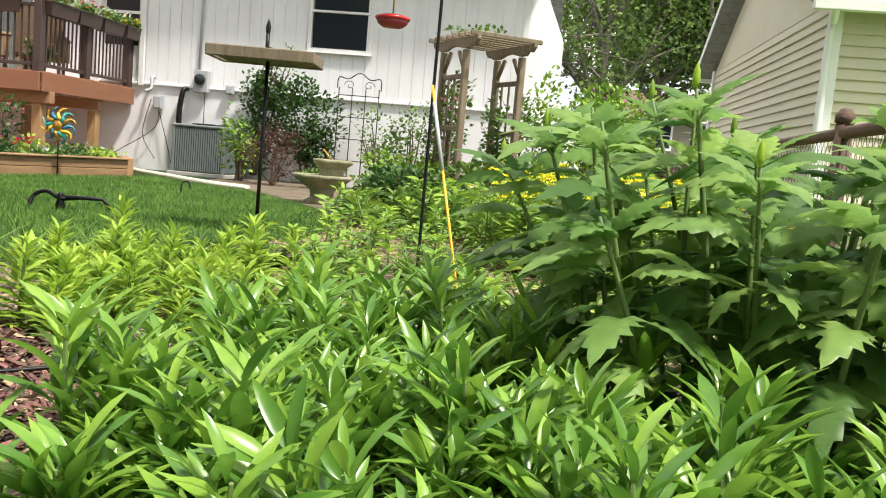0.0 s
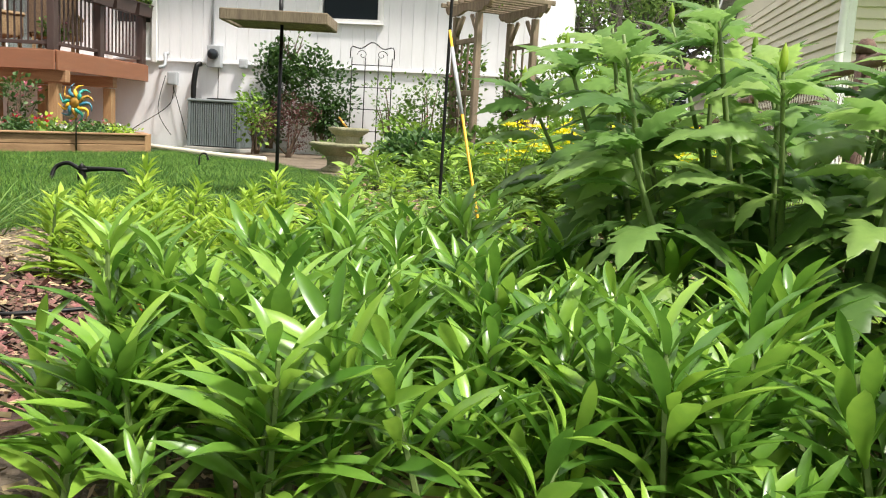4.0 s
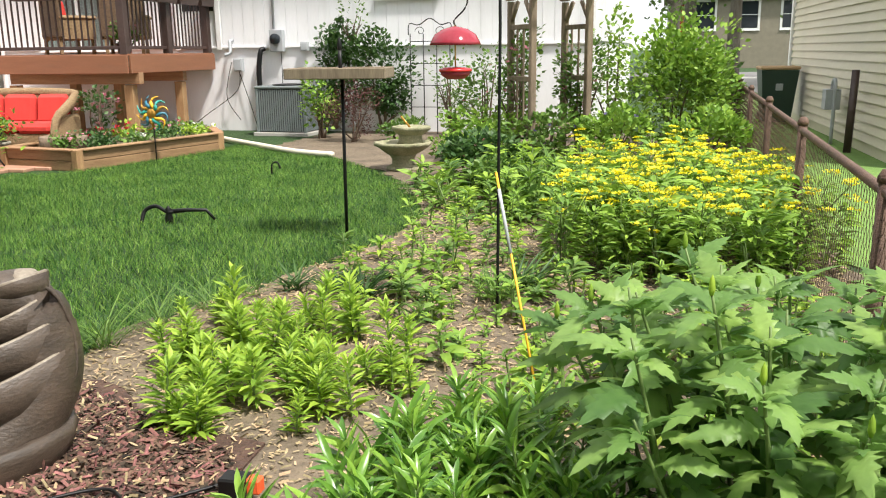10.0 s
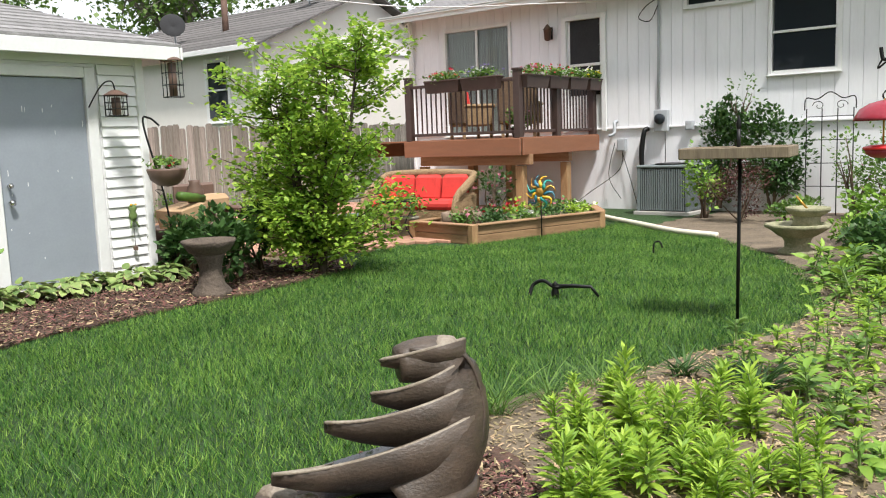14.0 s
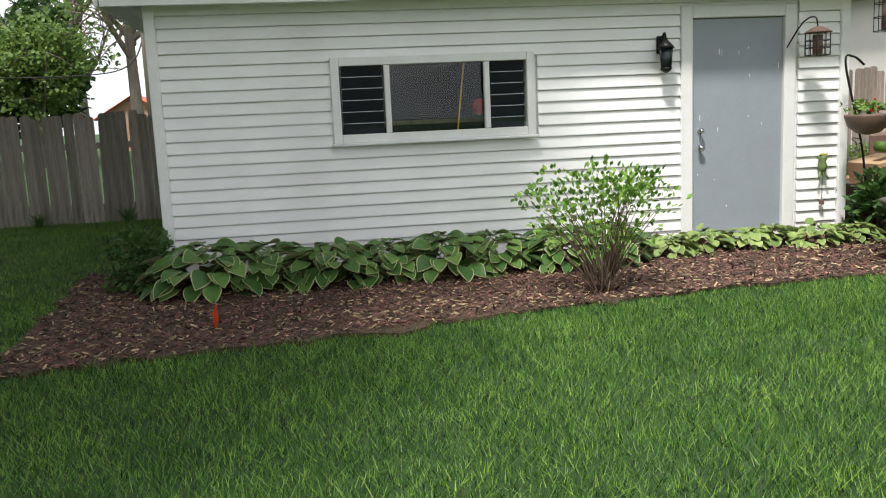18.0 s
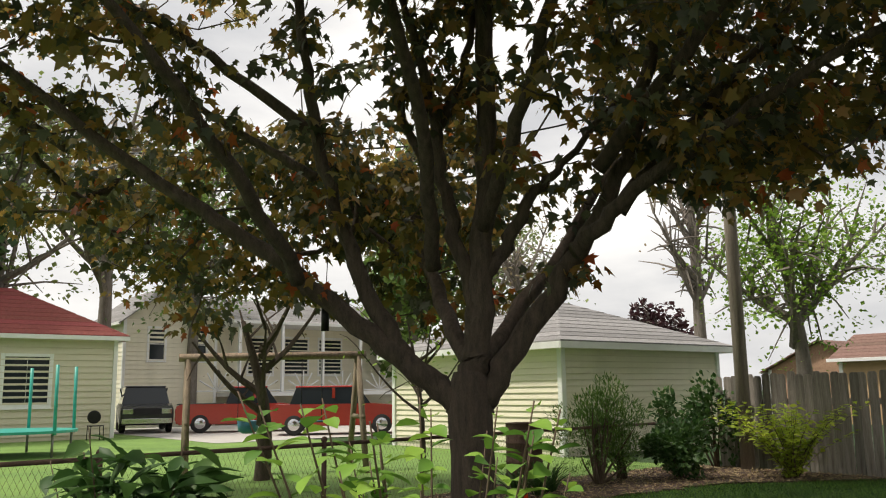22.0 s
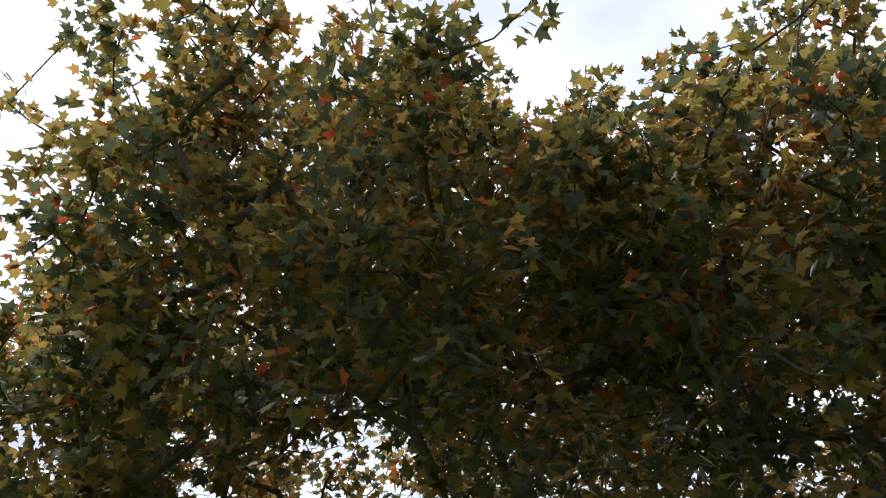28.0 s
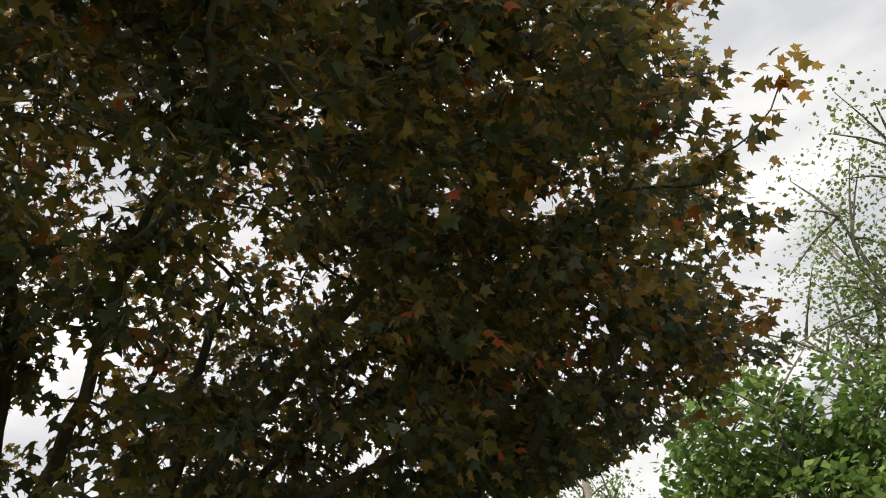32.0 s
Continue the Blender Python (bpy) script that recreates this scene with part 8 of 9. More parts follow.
spray_shrub("buckeye_shrub", on(-1.95, -2.25), 1.22, "dark green shrub with large drooping compound leaves", L_DEEP, 0.12, 841, 24, 26, blade_shape(0.36, 0.5, 0.2, 4, 0.6), 0.45)
bush("buckeye_shrub", on(-1.85, -2.35), (0.56, 0.56, 0.62), 2600, 0.12, L_DEEP, "dark green drooping leaf clusters", seed=842, shape=blade_shape(0.36, 0.5, 0.2, 4, 0.6), upright=-0.3)

# ---- neighbours ----
def far_box_house(name, x0, x1, y0, y1, z0, eave, rise, wall_m, roof_m, label, ridge="x", hip=False, course=0.3, board=0.16, sides=("s", "e"), over=0.35, parent=None):
    """A neighbouring building: walls with lap siding on the seen sides, roof with eaves."""
    h = parent or empty(name, label, "house", kind="structure")
    bm = bmesh.new()
    for c, s in (((x0 + x1) / 2, y0 + 0.1), ((x0 + x1) / 2, y1 - 0.1)):
        box(bm, (c, s, (z0 + eave) / 2), (x1 - x0, 0.2, eave - z0))
    for c in (x0 + 0.1, x1 - 0.1):
        box(bm, (c, (y0 + y1) / 2, (z0 + eave) / 2), (0.2, y1 - y0 - 0.4, eave - z0))
    part("wall", bm, wall_m, h)
    if "s" in sides:
        lap_siding(h, (x0, y0), 0, x1 - x0, z0 + 0.15, eave, board, [], wall_m, thick=0.032)
    if "e" in sides:
        lap_siding(h, (x1, y0), 90, y1 - y0, z0 + 0.15, eave, board, [], wall_m, thick=0.032)
    if "n" in sides:
        lap_siding(h, (x1, y1), 180, x1 - x0, z0 + 0.15, eave, board, [], wall_m, thick=0.032)
    if "w" in sides:
        lap_siding(h, (x0, y1), 270, y1 - y0, z0 + 0.15, eave, board, [], wall_m, thick=0.032)
    for x, y in ((x0, y0), (x1, y0), (x0, y1), (x1, y1)):
        boxed("corner_board", (x, y, (z0 + eave) / 2), (0.13, 0.13, eave - z0), M_TRIM, h)
    if hip:
        hip_roof(h, x0, x1, y0, y1, eave + 0.02, rise, over, roof_m, course)
    else:
        gable_roof("roof", x0, x1, y0, y1, eave + 0.06, rise, over, 0.05, roof_m, h, ridge, course)
        ends = (x0 + 0.02, x1 - 0.02) if ridge == "x" else (y0 + 0.02, y1 - 0.02)
        for e_ in ends:
            bm = bmesh.new()
            if ridge == "x":
                q = [(y0, eave), (y1, eave), ((y0 + y1) / 2, eave + rise)]
                f = [bm.verts.new((e_ + d, y, z)) for d in (-0.03, 0.03) for y, z in q]
            else:
                q = [(x0, eave), (x1, eave), ((x0 + x1) / 2, eave + rise)]
                f = [bm.verts.new((x, e_ + d, z)) for d in (-0.03, 0.03) for x, z in q]
            bm.faces.new(f[:3]), bm.faces.new(f[3:][::-1])
            for a, b in ((0, 1), (1, 2), (2, 0)):
                bm.faces.new((f[a], f[b], f[b + 3], f[a + 3]))
            part("gable_wall", bm, wall_m, h)
        if ridge == "x":
            for y in (y0 - over, y1 + over):
                boxed("gutter", ((x0 + x1) / 2, y, eave - over * rise / ((y1 - y0) / 2) + 0.03), (x1 - x0 + 2 * over, 0.1, 0.12), M_TRIM, h)
        else:
            for x in (x0 - over, x1 + over):
                boxed("gutter", (x, (y0 + y1) / 2, eave - over * rise / ((x1 - x0) / 2) + 0.03), (0.1, y1 - y0 + 2 * over, 0.12), M_TRIM, h)
    return h


# beige garage past the east fence, gable towards the yard
ng = far_box_house("beige_garage", 2.4, 8.5, 10.7, 18.0, 0.0, 2.78, 1.75, M_BEIGE, M_ROOF, "beige sided garage with white corner boards next door", "x", board=0.125, sides=("s", "w"))
for k in range(14):
    z = 2.78 + 0.125 * k
    half = 3.65 * (1 - (z - 2.78) / 1.75)
    if half > 0.2:
        ob = link("siding_board", clap_mesh(round(2 * half, 2), 0.125), M_BEIGE, ng)
        ob.matrix_basis = pose(2.4, 14.35 + half, 0, 0, 0, 270) @ Matrix.Translation((0, 0.015, z))
for s in (-1, 1):
    L = math.hypot(4.0, 1.75 * 4.0 / 3.65)
    boxed("rake_board", (2.08, 14.35 + s * 2.0, 2.84 + 0.9), (0.04, L, 0.16), M_TRIM, ng, turn=Matrix.Rotation(-s * math.atan2(1.75, 3.65), 4, "X"))
bar("downspout", smooth_line([(2.28, 10.32, 2.63), (2.32, 10.5, 2.5), (2.33, 10.62, 2.3), (2.33, 10.62, 0.1)], 12), 0.045, M_TRIM, ng)
gs_ = empty("gas_meter", "grey gas meter with pipes on the beige wall", "meter", at=(2.2, 13.3, 0))
boxed("meter", (0, 0, 0.62), (0.2, 0.24, 0.28), M_GREYPLASTIC, gs_)
bar("pipe", smooth_line([(0, -0.2, -0.05), (0, -0.2, 0.8), (0, -0.05, 0.88), (0, 0, 0.75)], 12), 0.025, M_GREYPLASTIC, gs_)
wp = empty("old_wood_post", "dark weathered wooden post leaning on the beige wall", "post", at=(2.2, 12.1, 0))
bar("post", [(0, 0, -0.05), (0.03, 0.05, 1.05)], 0.06, M_RAIL, wp, n=4)

tb = empty("wheelie_bin", "dark green wheeled rubbish bin with a pale lid", "trash bin", at=(1.95, 16.6, 0))
bm = bmesh.new()
a = [bm.verts.new(p) for p in ((-0.23, -0.25, 0.05), (0.23, -0.25, 0.05), (0.23, 0.25, 0.05), (-0.23, 0.25, 0.05))]
b = [bm.verts.new(p) for p in ((-0.31, -0.34, 0.95), (0.31, -0.34, 0.95), (0.31, 0.34, 0.95), (-0.31, 0.34, 0.95))]
for k in range(4):
    bm.faces.new((a[k], a[(k + 1) % 4], b[(k + 1) % 4], b[k]))
bm.faces.new(a[::-1]), bm.faces.new(b)
part("body", bm, M_BIN, tb)
boxed("lid", (0, 0, 0.985), (0.66, 0.72, 0.06), M_CARD, tb, bevel=0.02)
boxed("badge", (0, -0.315, 0.66), (0.12, 0.01, 0.12), M_GREYPLASTIC, tb, turn=Matrix.Rotation(radians(5), 4, "X"))
for s in (-1, 1):
    part("wheel", lathe(bmesh.new(), [(0.0, -0.03), (0.09, -0.03), (0.10, 0), (0.09, 0.03), (0, 0.03)], 14), M_TYRE, tb, smooth=True).matrix_basis = pose(s * 0.24, 0.24, 0.10, 0, 90, 0)
bar("handle", [(-0.25, 0.38, 0.98), (0.25, 0.38, 0.98)], 0.016, M_BIN, tb)

# white house to the west
nh = far_box_house("white_neighbour_house", -24.0, -16.0, 13.5, 20.7, -0.1, 3.75, 1.5, M_PALEWALL, M_DARKROOF, "pale stucco neighbour house with a dark shingle roof", "x", sides=())
window("double_hung_window", nh, (-17.55, 13.5, 2.75), 0.75, 1.35, 0, 1, True, inner=M_CURTAIN, frame_w=0.1, inset=-0.02)
bar("downspout", smooth_line([(-16.1, 13.2, 3.55), (-16.1, 13.42, 3.3), (-16.1, 13.44, 0.2)], 10), 0.05, M_TRIM, nh)
boxed("belt_board", (-15.97, 17.1, 3.74), (0.03, 7.0, 0.06), M_TRIM, nh)
bar("vent_pipe", [(-19.0, 15.0, 4.2), (-19.0, 15.0, 5.3)], 0.09, M_RUST, nh)
for x, y, z, m in ((-20.2, 14.2, 4.6, M_DARK), (-17.2, 16.3, 5.35, M_GREYPLASTIC)):
    dsh = part("satellite_dish", lathe(bmesh.new(), [(0.0, 0.0), (0.2, 0.03), (0.33, 0.10), (0.32, 0.11), (0, 0.02)], 18), m, nh, smooth=True)
    dsh.matrix_basis = pose(x, y, z, 70, 0, 60)
    bar("dish_mast", [(x, y + 0.08, z - 0.6), (x, y + 0.05, z)], 0.025, M_GREYPLASTIC, nh)

# cream garage behind, hip roof
cg = far_box_house("cream_garage", -19.4, -13.95, -18.3, -12.2, 0.0, 2.36, 1.25, M_CREAM, M_ROOF, "cream sided garage with a grey hip roof behind the yard", hip=True, board=0.13, sides=("n", "e"))
# cream house and red-roofed house beyond
ch = far_box_house("cream_house", -30.0, -17.2, -46.0, -39.0, 0.0, 4.9, 1.5, M_CREAM, M_ROOF, "cream sided house with a gabled wing and a porch", "x", board=0.2, sides=("n",))
far_box_house("wing", -17.2, -12.95, -44.0, -38.0, 0.0, 4.8, 1.6, M_CREAM, M_ROOF, "", "y", board=0.2, sides=("n", "e"), parent=ch)
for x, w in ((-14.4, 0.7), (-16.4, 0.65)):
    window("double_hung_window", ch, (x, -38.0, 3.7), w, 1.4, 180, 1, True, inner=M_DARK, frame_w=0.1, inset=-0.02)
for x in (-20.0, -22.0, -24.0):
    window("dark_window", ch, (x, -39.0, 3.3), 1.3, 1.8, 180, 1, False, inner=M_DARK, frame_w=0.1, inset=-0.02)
boxed("porch_roof", (-22.2, -37.7, 4.75), (9.6, 2.5, 0.14), M_TRIM, ch)
boxed("porch_floor", (-22.2, -37.7, 1.4), (9.6, 2.5, 0.2), M_TRIM, ch)
for k in range(5):
    boxed("porch_post", (-26.6 + k * 2.2, -36.6, 3.1), (0.14, 0.14, 3.3), M_TRIM, ch)
    for j in range(7):
        bar("fan_spoke", [(-25.5 + k * 2.2, -36.5, 1.55), (-25.5 + k * 2.2 + 0.95 * math.cos(j * 0.52), -36.5, 1.55 + 0.95 * math.sin(j * 0.52))], 0.035, M_TRIM, ch, n=4)
rh = far_box_house("red_roof_garage", -9.9, -1.5, -34.5, -29.0, 0.0, 3.35, 1.75, M_BEIGE, M_REDROOF, "beige building with a red shingle hip roof", hip=True, board=0.2, sides=("n", "w"))
window("white_window", rh, (-7.2, -29.0, 1.9), 1.3, 1.5, 180, 2, False, inner=M_DARK, frame_w=0.12, inset=-0.02)
# roofs past the wooden fence
sh1 = far_box_house("brown_roof_shed", -36.0, -32.2, -15.6, -11.4, 0.0, 2.45, 0.85, M_CARD, M_BROWNROOF, "low shed with a brown shingle roof", "y", sides=())
sh2 = far_box_house("tan_brick_house", -46.0, -38.0, -22.0, -16.8, -0.4, 2.2, 1.2, M_CLAYBRICK, M_BROWNROOF, "tan brick house with a brown roof", "x", sides=())
sh3 = far_box_house("orange_edge_garage", -32.0, -25.0, -3.2, 3.2, -0.3, 2.1, 0.5, M_WHITE, M_ORANGETRIM, "white garage with an orange roof edge", "y", sides=())
sh4 = far_box_house("far_tan_house", -66.0, -60.0, -13.0, -8.6, -0.4, 2.3, 1.3, M_CLAYBRICK, M_ORANGETRIM, "distant tan house", "x", sides=())
fh = far_box_house("distant_house", 1.5, 16.0, 60.0, 68.0, 0.0, 4.6, 2.0, M_OLIVEWALL, M_BROWNROOF, "distant olive sided house across the street", "x", sides=())
for x in (3.6, 6.3, 9.0):
    window("double_hung_window", fh, (x, 60.0, 3.4), 1.2, 1.7, 0, 1, True, inner=M_DARK, frame_w=0.14, inset=-0.02)
boxed("shutter_panel", (1.9, 59.97, 3.4), (0.7, 0.06, 2.4), M_REDCAR, fh)
tagged(sheet("street", -40, 60, 42, 50, 2, 2, 0.02, M_ASPHALT), "grey asphalt street beyond the houses", "road", kind="structure")
tagged(sheet("driveway", 3.0, 9.0, 19.8, 42, 2, 2, 0.02, M_CONC), "pale concrete driveway", "driveway", kind="structure")
tagged(sheet("back_driveway", -30.0, -11.0, -37.0, -23.0, 2, 2, 0.02, M_CONC), "pale concrete driveway behind", "driveway", kind="structure")


def vehicle(name, at, turn, L, W, body_h, cab, material, label, pickup=False):
    """A parked car or pickup: body, cabin with panes, wheels, lights, bumper."""
    v = empty(name, label, "car", "parked vehicles", at=at)
    v.rotation_euler = (0, 0, radians(turn))
    zt = 0.35 + body_h
    prof = [(-L / 2, 0.42), (-L / 2 + 0.1, 0.30), (L / 2 - 0.15, 0.30), (L / 2, 0.42), (L / 2, zt - 0.22), (L / 2 - 0.25, zt - 0.08), (cab[1] + 0.1, zt), (-L / 2 + 0.12, zt), (-L / 2, zt - 0.12)]
    bm = bmesh.new()
    rows_ = [[bm.verts.new((x, y, z)) for x, z in prof] for y in (-W / 2, W / 2)]
    for i in range(9):
        bm.faces.new((rows_[0][i], rows_[0][(i + 1) % 9], rows_[1][(i + 1) % 9], rows_[1][i]))
    bm.faces.new(rows_[0][::-1]), bm.faces.new(rows_[1])
    bmesh.ops.bevel(bm, geom=bm.edges[:], offset=0.05, segments=2, affect="EDGES")
    part("body", bm, material, v, smooth=False)
    c0, c1, ch_ = cab
    bm = bmesh.new()
    z0, z1 = 0.35 + body_h - 0.04, 0.35 + body_h + ch_
    lo = [(c0, -W / 2 + 0.06), (c1, -W / 2 + 0.06), (c1, W / 2 - 0.06), (c0, W / 2 - 0.06)]
    hi = [(c0 + 0.22, -W / 2 + 0.2), (c1 - 0.42, -W / 2 + 0.2), (c1 - 0.42, W / 2 - 0.2), (c0 + 0.22, W / 2 - 0.2)]
    a = [bm.verts.new((*p, z0)) for p in lo]
    b = [bm.verts.new((*p, z1)) for p in hi]
    for k in range(4):
        bm.faces.new((a[k], a[(k + 1) % 4], b[(k + 1) % 4], b[k]))
    bm.faces.new(b)
    part("cabin_glass", bm, M_GLASS, v)
    boxed("roof", ((c0 + c1) / 2 - 0.1, 0, z1 + 0.015), (c1 - c0 - 0.58, W - 0.36, 0.07), material, v, bevel=0.03)
    for s in (-1, 1):
        for x in (-L * 0.32, L * 0.32):
            w = part("wheel", lathe(bmesh.new(), [(0.0, -0.11), (0.30, -0.11), (0.345, -0.07), (0.345, 0.07), (0.30, 0.11), (0, 0.11)], 18), M_TYRE, v, smooth=True)
            w.matrix_basis = pose(x, s * (W / 2 - 0.10), 0.345, 90, 0, 0)
            part("rim", lathe(bmesh.new(), [(0.0, -0.125), (0.19, -0.12), (0.2, -0.11), (0.2, 0.11), (0.19, 0.12), (0, 0.125)], 14), M_CHROME, w, smooth=True)
        boxed("headlight", (L / 2, s * (W / 2 - 0.25), 0.35 + body_h * 0.62), (0.06, 0.36, 0.18), M_CHROME, v)
        boxed("pillar", ((c0 + c1) / 2 + 0.1, s * (W / 2 - 0.12), (z0 + z1) / 2), (0.10, 0.05, ch_), material, v, turn=Matrix.Rotation(-s * 0.25, 4, "X"))
    boxed("bumper", (L / 2 + 0.04, 0, 0.45), (0.12, W - 0.1, 0.18), M_CHROME, v)
    boxed("grille", (L / 2 + 0.01, 0, 0.35 + body_h * 0.6), (0.05, W * 0.5, 0.26), M_DARK, v)
    if pickup:
        boxed("truck_bed", (-L / 2 + 0.85, 0, 0.35 + body_h + 0.0), (1.6, W - 0.24, 0.04), M_DARK, v)
    return v


gz = 0.02
vehicle("red_pickup", (-15.0, -29.8, gz), 155, 4.9, 1.9, 0.68, (-0.7, 1.2, 0.58), M_REDCAR, "red pickup truck parked in the driveway", True)
vehicle("red_car", (-16.2, -25.0, gz), 149, 4.5, 1.85, 0.66, (-1.6, 1.1, 0.55), M_REDCAR, "dark red car parked in the driveway")
vehicle("dark_suv", (-12.4, -33.4, gz), 75, 4.6, 1.85, 0.72, (-2.0, 1.2, 0.62), M_DARKCAR, "dark grey SUV parked by the house")

# swing set
sw = empty("swing_set", "weathered wooden A-frame swing set", "swing set", at=(0, 0, 0))
A, B = Vector((-6.6, -13.9, 2.0)), Vector((-9.4, -12.9, 2.05))
u_ = (B - A).normalized()
n_ = Vector((-u_.y, u_.x, 0))
bar("top_beam", [A - u_ * 0.15, B + u_ * 0.15], 0.07, M_OLDWOOD, sw, n=4)
for P_ in (A, B):
    for s in (-1, 1):
        f = P_ + n_ * s * 0.75
        bar("leg", [(f.x, f.y, float(ground_z(f.x, f.y)) - 0.05), (P_.x, P_.y, P_.z)], 0.055, M_OLDWOOD, sw, n=4)
    m = P_ - Vector((0, 0, 1.1))
    bar("brace", [m + n_ * 0.5, m - n_ * 0.5], 0.045, M_OLDWOOD, sw, n=4)
for k, t in enumerate((0.35, 0.72)):
    c = A.lerp(B, t)
    for s in (-0.18, 0.18):
        q = c + u_ * s
        bar("chain", [q, q - Vector((0, 0, 1.15))], 0.008, M_BLACK, sw, n=4)
    if k == 0:
        turned("bucket_seat", [(0.10, 0), (0.17, 0.05), (0.19, 0.22), (0.17, 0.22), (0.15, 0.06), (0, 0.04)], M_BLUE, sw, (c.x, c.y, c.z - 1.32), n=14)
    else:
        boxed("swing_seat", (c.x, c.y, c.z - 1.16), (0.42, 0.16, 0.03), M_BLUE, sw, turn=math.degrees(math.atan2(u_.y, u_.x)))

# trampoline edge and patio chair by the red-roofed building
tm = empty("trampoline", "teal-rimmed trampoline with a dark net", "trampoline", at=(-5.4, -22.0, 0.01))
part("mat", lathe(bmesh.new(), [(0, 0.55), (1.25, 0.55), (1.25, 0.57), (0, 0.57)], 30), M_DARK, tm)
part("pad", lathe(bmesh.new(), [(1.25, 0.54), (1.55, 0.54), (1.55, 0.60), (1.25, 0.60)], 30), M_TEAL, tm)
for k in range(6):
    a = k * 1.047
    bar("leg", [(1.45 * math.cos(a), 1.45 * math.sin(a), 0), (1.45 * math.cos(a), 1.45 * math.sin(a), 0.55)], 0.03, M_GALV, tm)
    bar("net_pole", [(1.5 * math.cos(a), 1.5 * math.sin(a), 0.5), (1.48 * math.cos(a), 1.48 * math.sin(a), 2.1)], 0.04, M_TEAL, tm)
mc = empty("metal_garden_chair", "black metal garden chair by the wall", "chair", at=(-9.1, -28.0, 0.01))
boxed("seat", (0, 0, 0.45), (0.42, 0.42, 0.03), M_BLACK, mc)
for s in (-1, 1):
    for q in (-1, 1):
        bar("leg", [(s * 0.2, q * 0.2, 0), (s * 0.19, q * 0.19, 0.45)], 0.014, M_BLACK, mc)
part("backrest", lathe(bmesh.new(), [(0.17, -0.015), (0.21, -0.015), (0.21, 0.015), (0.17, 0.015)], 20), M_BLACK, mc, smooth=True).matrix_basis = pose(0, -0.2, 0.72, 90, 0, 0)


# ---- trees all round ----
def far_tree(at, h, r, leaf, label, seed, n=1500, size=0.45, trunk=0.16, bare=0.3, limbs=9, bark=None, sparse=0.5, dense=False, twigs=13):
    """A tree seen from afar: tapered trunk, limbs, twigs and clumped single leaves with gaps."""
    rng = np.random.default_rng(seed)
    full, r = r, r * (0.62 if dense else 1.0)
    t = empty("tree", label, "tree", "trees round the yard", at=at)
    bar("trunk", smooth_line([(0, 0, -0.5), (rng.normal(0, 0.1), rng.normal(0, 0.1), h * 0.35), (rng.normal(0, 0.2), rng.normal(0, 0.2), h * 0.85)], 10), [trunk * (1 - 0.085 * i) for i in range(10)], bark or M_BARK2, t)
    bm = bmesh.new()
    tips = []
    for k in range(limbs):
        z0 = h * rng.uniform(bare, 0.7)
        a = k * 2.4 + rng.normal(0, 0.3)
        q = r * rng.uniform(0.5, 1.0) * (1.15 - 0.6 * z0 / h)
        z1 = min(h * (0.78 if dense else 1.0), z0 + q * rng.uniform(0.5, 1.3) + 0.1 * h)
        e = Vector((q * math.cos(a), q * math.sin(a), z1))
        line = smooth_line([(0, 0, z0), (q * 0.45 * math.cos(a), q * 0.45 * math.sin(a), z0 + (z1 - z0) * 0.35), e], 7)
        tube(bm, line, [trunk * 0.45 * (1 - 0.13 * i) for i in range(7)], 5)
        tips += [tuple(line[i]) for i in (3, 4, 5, 6)]
        for j in range(twigs):
            b = line[rng.integers(2, 7)]
            c = b + Vector(rng.normal(0, 0.25 * r, 3)) + Vector((0, 0, 0.15 * r))
            tube(bm, [b, (b + c) / 2 + Vector((0, 0, 0.03 * r)), c], [trunk * 0.16, trunk * 0.1, trunk * 0.04], 4, cap=False)
            tips.append(tuple(c))
    tips += [(rng.normal(0, 0.15 * r), rng.normal(0, 0.15 * r), h * rng.uniform(0.75, 1.0)) for _ in range(6)]
    part("limb", bm, bark or M_BARK2, t)
    T = np.array(tips)
    k = rng.integers(0, len(T), n)
    if dense:
        P = cloud(n, (full, full, h * 0.5), rng, 22, 0.36, 0.6) + (0, 0, h * 0.55)
    else:
        P = T[k] + rng.normal(0, 1, (n, 3)) * np.array([0.2 * r, 0.2 * r, 0.14 * r]) * sparse * 2
    d = rng.normal(size=(n, 3))
    leaves("crown", petal_shape() if h > 5 else fan_shape(), P, d, size * rng.uniform(0.5, 1.35, n), leaf, t, rng=rng)
    return t


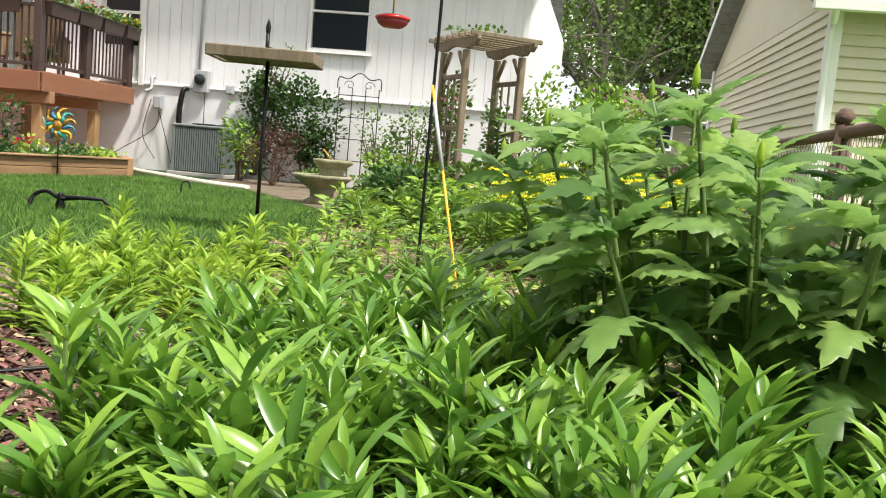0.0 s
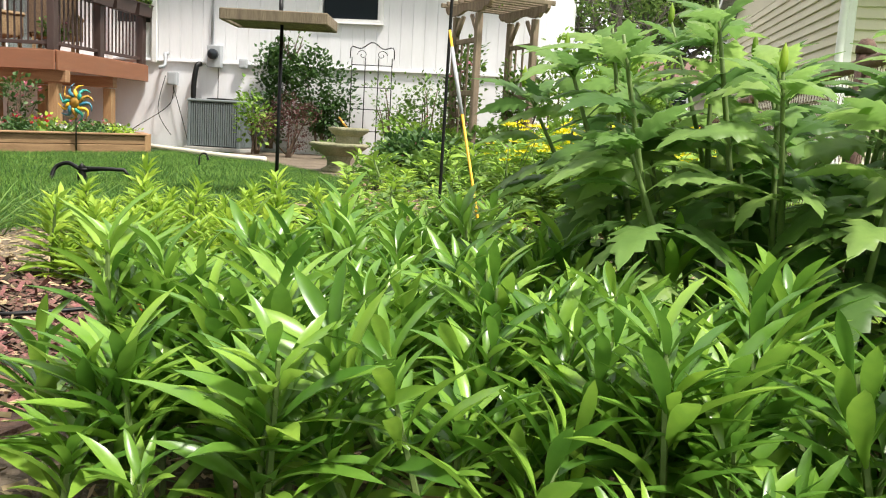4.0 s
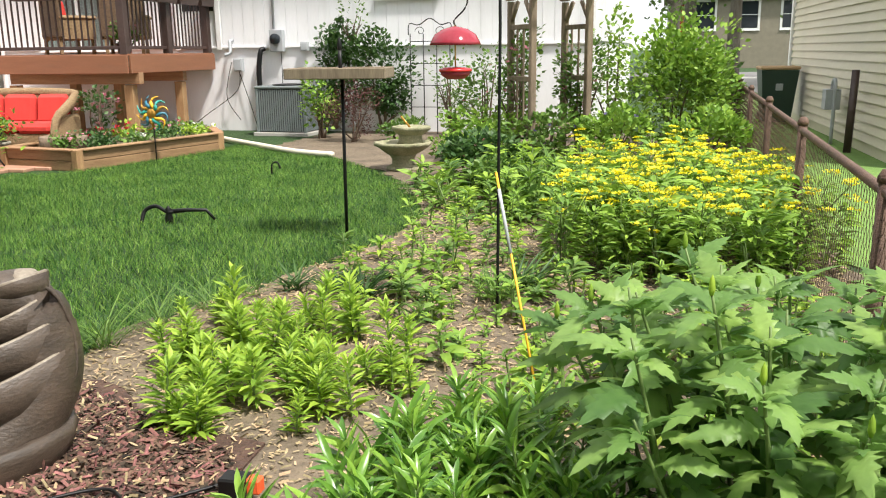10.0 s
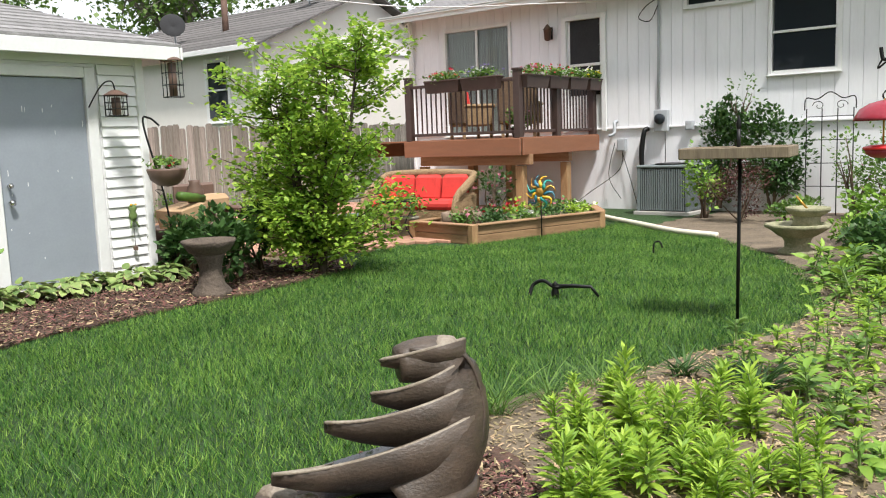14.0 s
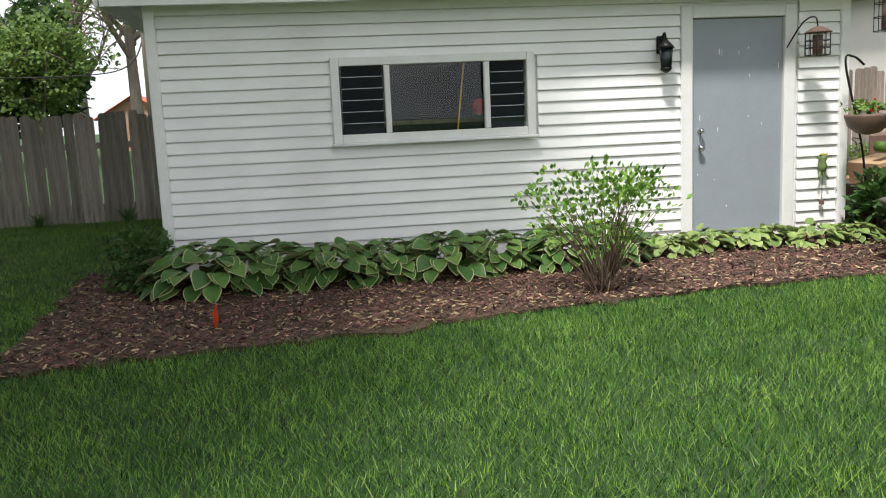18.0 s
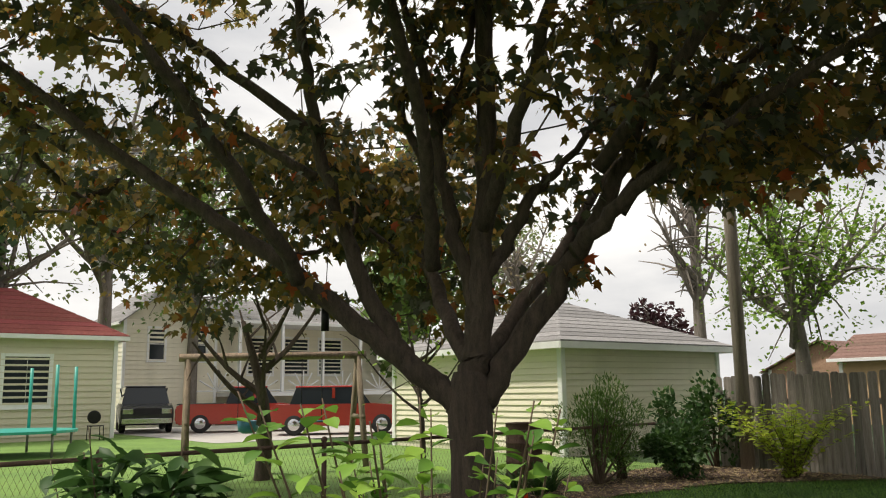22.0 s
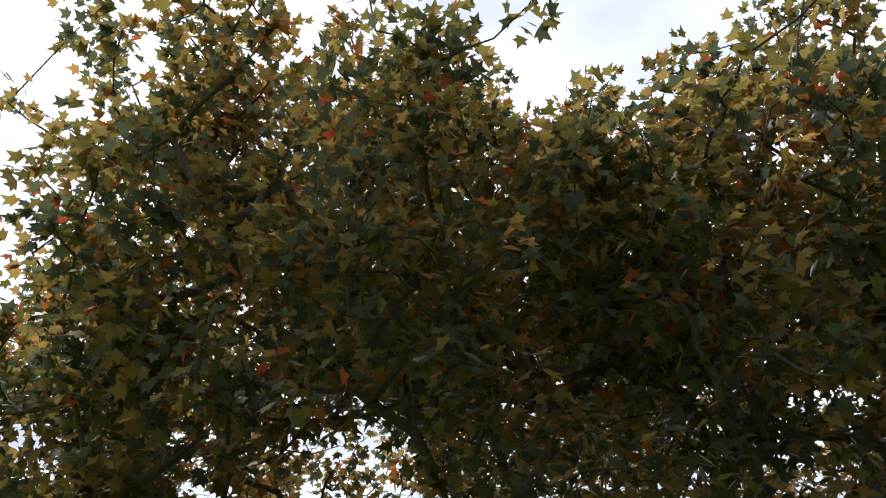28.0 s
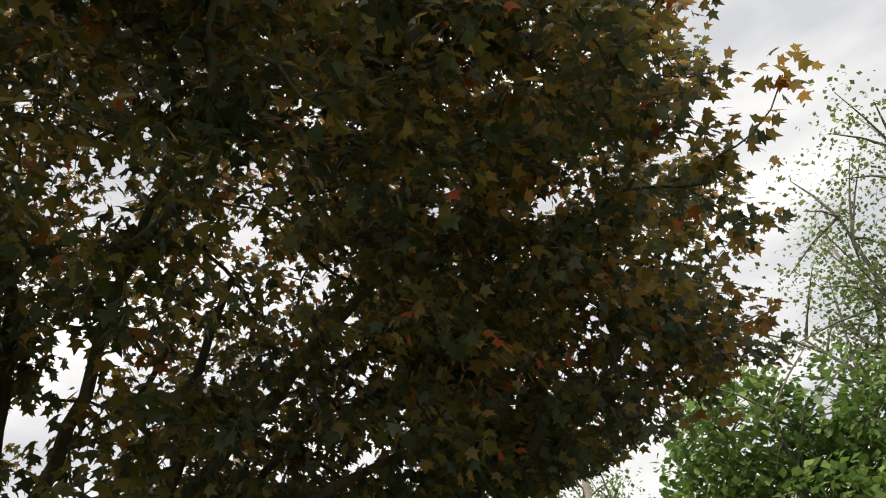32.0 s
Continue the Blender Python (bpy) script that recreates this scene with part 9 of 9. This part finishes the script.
TREES = [
    # beyond the house and the east fence
    (6.0, 33.0, 10, 4.5, L_FAR, 2600, 0.34), (10.5, 36.0, 12, 5, L_FAR, 2600, 0.36), (1.5, 38.0, 12, 5, L_FAR, 2600, 0.38), (-3.0, 40.0, 13, 5, L_FARPALE, 2400, 0.4),
    (4.2, 27.0, 8.5, 3.2, L_FAR, 2200, 0.26), (15.0, 32.0, 12, 5, L_FARPALE, 2000, 0.4), (0.3, 24.5, 7, 2.2, L_FAR, 1600, 0.2),
    # behind the west neighbour
    (-20.0, 30.0, 11, 4.5, L_FAR, 2600, 0.36), (-27.0, 27.0, 12, 5, L_FAR, 2600, 0.38), (-33.0, 23.0, 11, 5, L_FAR, 2400, 0.4), (-14.0, 33.0, 11, 4.5, L_FAR, 2400, 0.38), (-8.0, 36.0, 11, 4.5, L_FARPALE, 2200, 0.38), (-40.0, 18.0, 11, 5, L_FAR, 2200, 0.42),
    # past the wooden fence
    (-42.0, -11.6, 7.4, 3.7, L_FARDARK, 6500, 0.42), (-37.0, -9.9, 5.0, 2.5, L_FAR, 3200, 0.32), (-38.0, -14.4, 8.4, 2.2, L_FARPALE, 1500, 0.26), (-36.0, -6.0, 11.5, 3.0, L_FAR, 1500, 0.3), (5.0, 30.0, 9.5, 3.6, L_FAR, 2600, 0.3), (2.4, 29.0, 8.5, 3.0, L_FAR, 2400, 0.28), (-49.4, -11.3, 11.5, 3.2, L_TAN, 900, 0.3),
    (-17.3, -8.9, 5.8, 2.3, L_FRESH, 2600, 0.16), (-36.5, -27.3, 6.3, 2.4, L_PURPLE, 3400, 0.34), (-32.0, -21.5, 14, 2.4, L_TAN, 90, 0.25),
    (-41.0, 3.2, 15.8, 8.0, L_FAR, 13000, 0.46), (-41.0, 10.0, 24.0, 6.0, L_FARPALE, 3600, 0.4),
    # behind the maple
    (-16.0, -38.0, 13, 4.5, L_FAR, 2600, 0.42), (-28.0, -37.0, 14.6, 3.6, L_FAR, 5000, 0.42), (-7.0, -33.5, 13, 4.2, L_FARPALE, 1500, 0.38), (-3.4, -33.5, 13, 5.0, L_FARDARK, 5200, 0.42), (2.0, -34.0, 12, 5, L_FAR, 2600, 0.42), (-11.4, -36.0, 15.5, 4.0, L_TAN, 1500, 0.3), (-33.0, -34.0, 11, 3.5, L_TAN, 500, 0.34), (10.0, -32.0, 12, 5, L_FAR, 2200, 0.44), (14.0, -12.0, 11, 4.5, L_FAR, 2200, 0.44), (-38.0, -42.0, 12, 4.5, L_FARPALE, 1500, 0.44),
]
for k, (x, y, h, r, m, n, s) in enumerate(TREES):
    kind_word = {L_FAR: "leafy green tree in the distance", L_FARPALE: "pale thin-leaved spring tree in the distance", L_FARDARK: "dense dark green tree in the distance", L_TAN: "nearly bare tree with tan buds", L_PURPLE: "dark purple-leaved tree in the distance", L_FRESH: "fresh green spring tree in the distance"}[m]
    far_tree(on(x, y), h, r, m, kind_word, 900 + k, n if n > 4500 or m in (L_FARDARK, L_PURPLE, L_TAN) else int(n * (3.2 if y > 20 else 2.2)), s if n > 4500 or m in (L_FARDARK, L_PURPLE) else s * 0.62, 0.12 + 0.018 * h, 0.32, 9 if m is not L_TAN else 14, sparse=0.3, dense=n > 4500 or m in (L_FARDARK, L_PURPLE))
bt = far_tree(on(-7.3, -12.5), 3.0, 1.5, L_TAN, "small nearly bare pruned tree by the swing", 980, 60, 0.06, 0.16, 0.3, 7, M_BARK, twigs=3)
bt = far_tree(on(-9.6, -11.2), 3.0, 1.2, L_FRESH, "small thin sapling behind the fence", 981, 160, 0.08, 0.07, 0.3, 7, M_BARK, twigs=4)
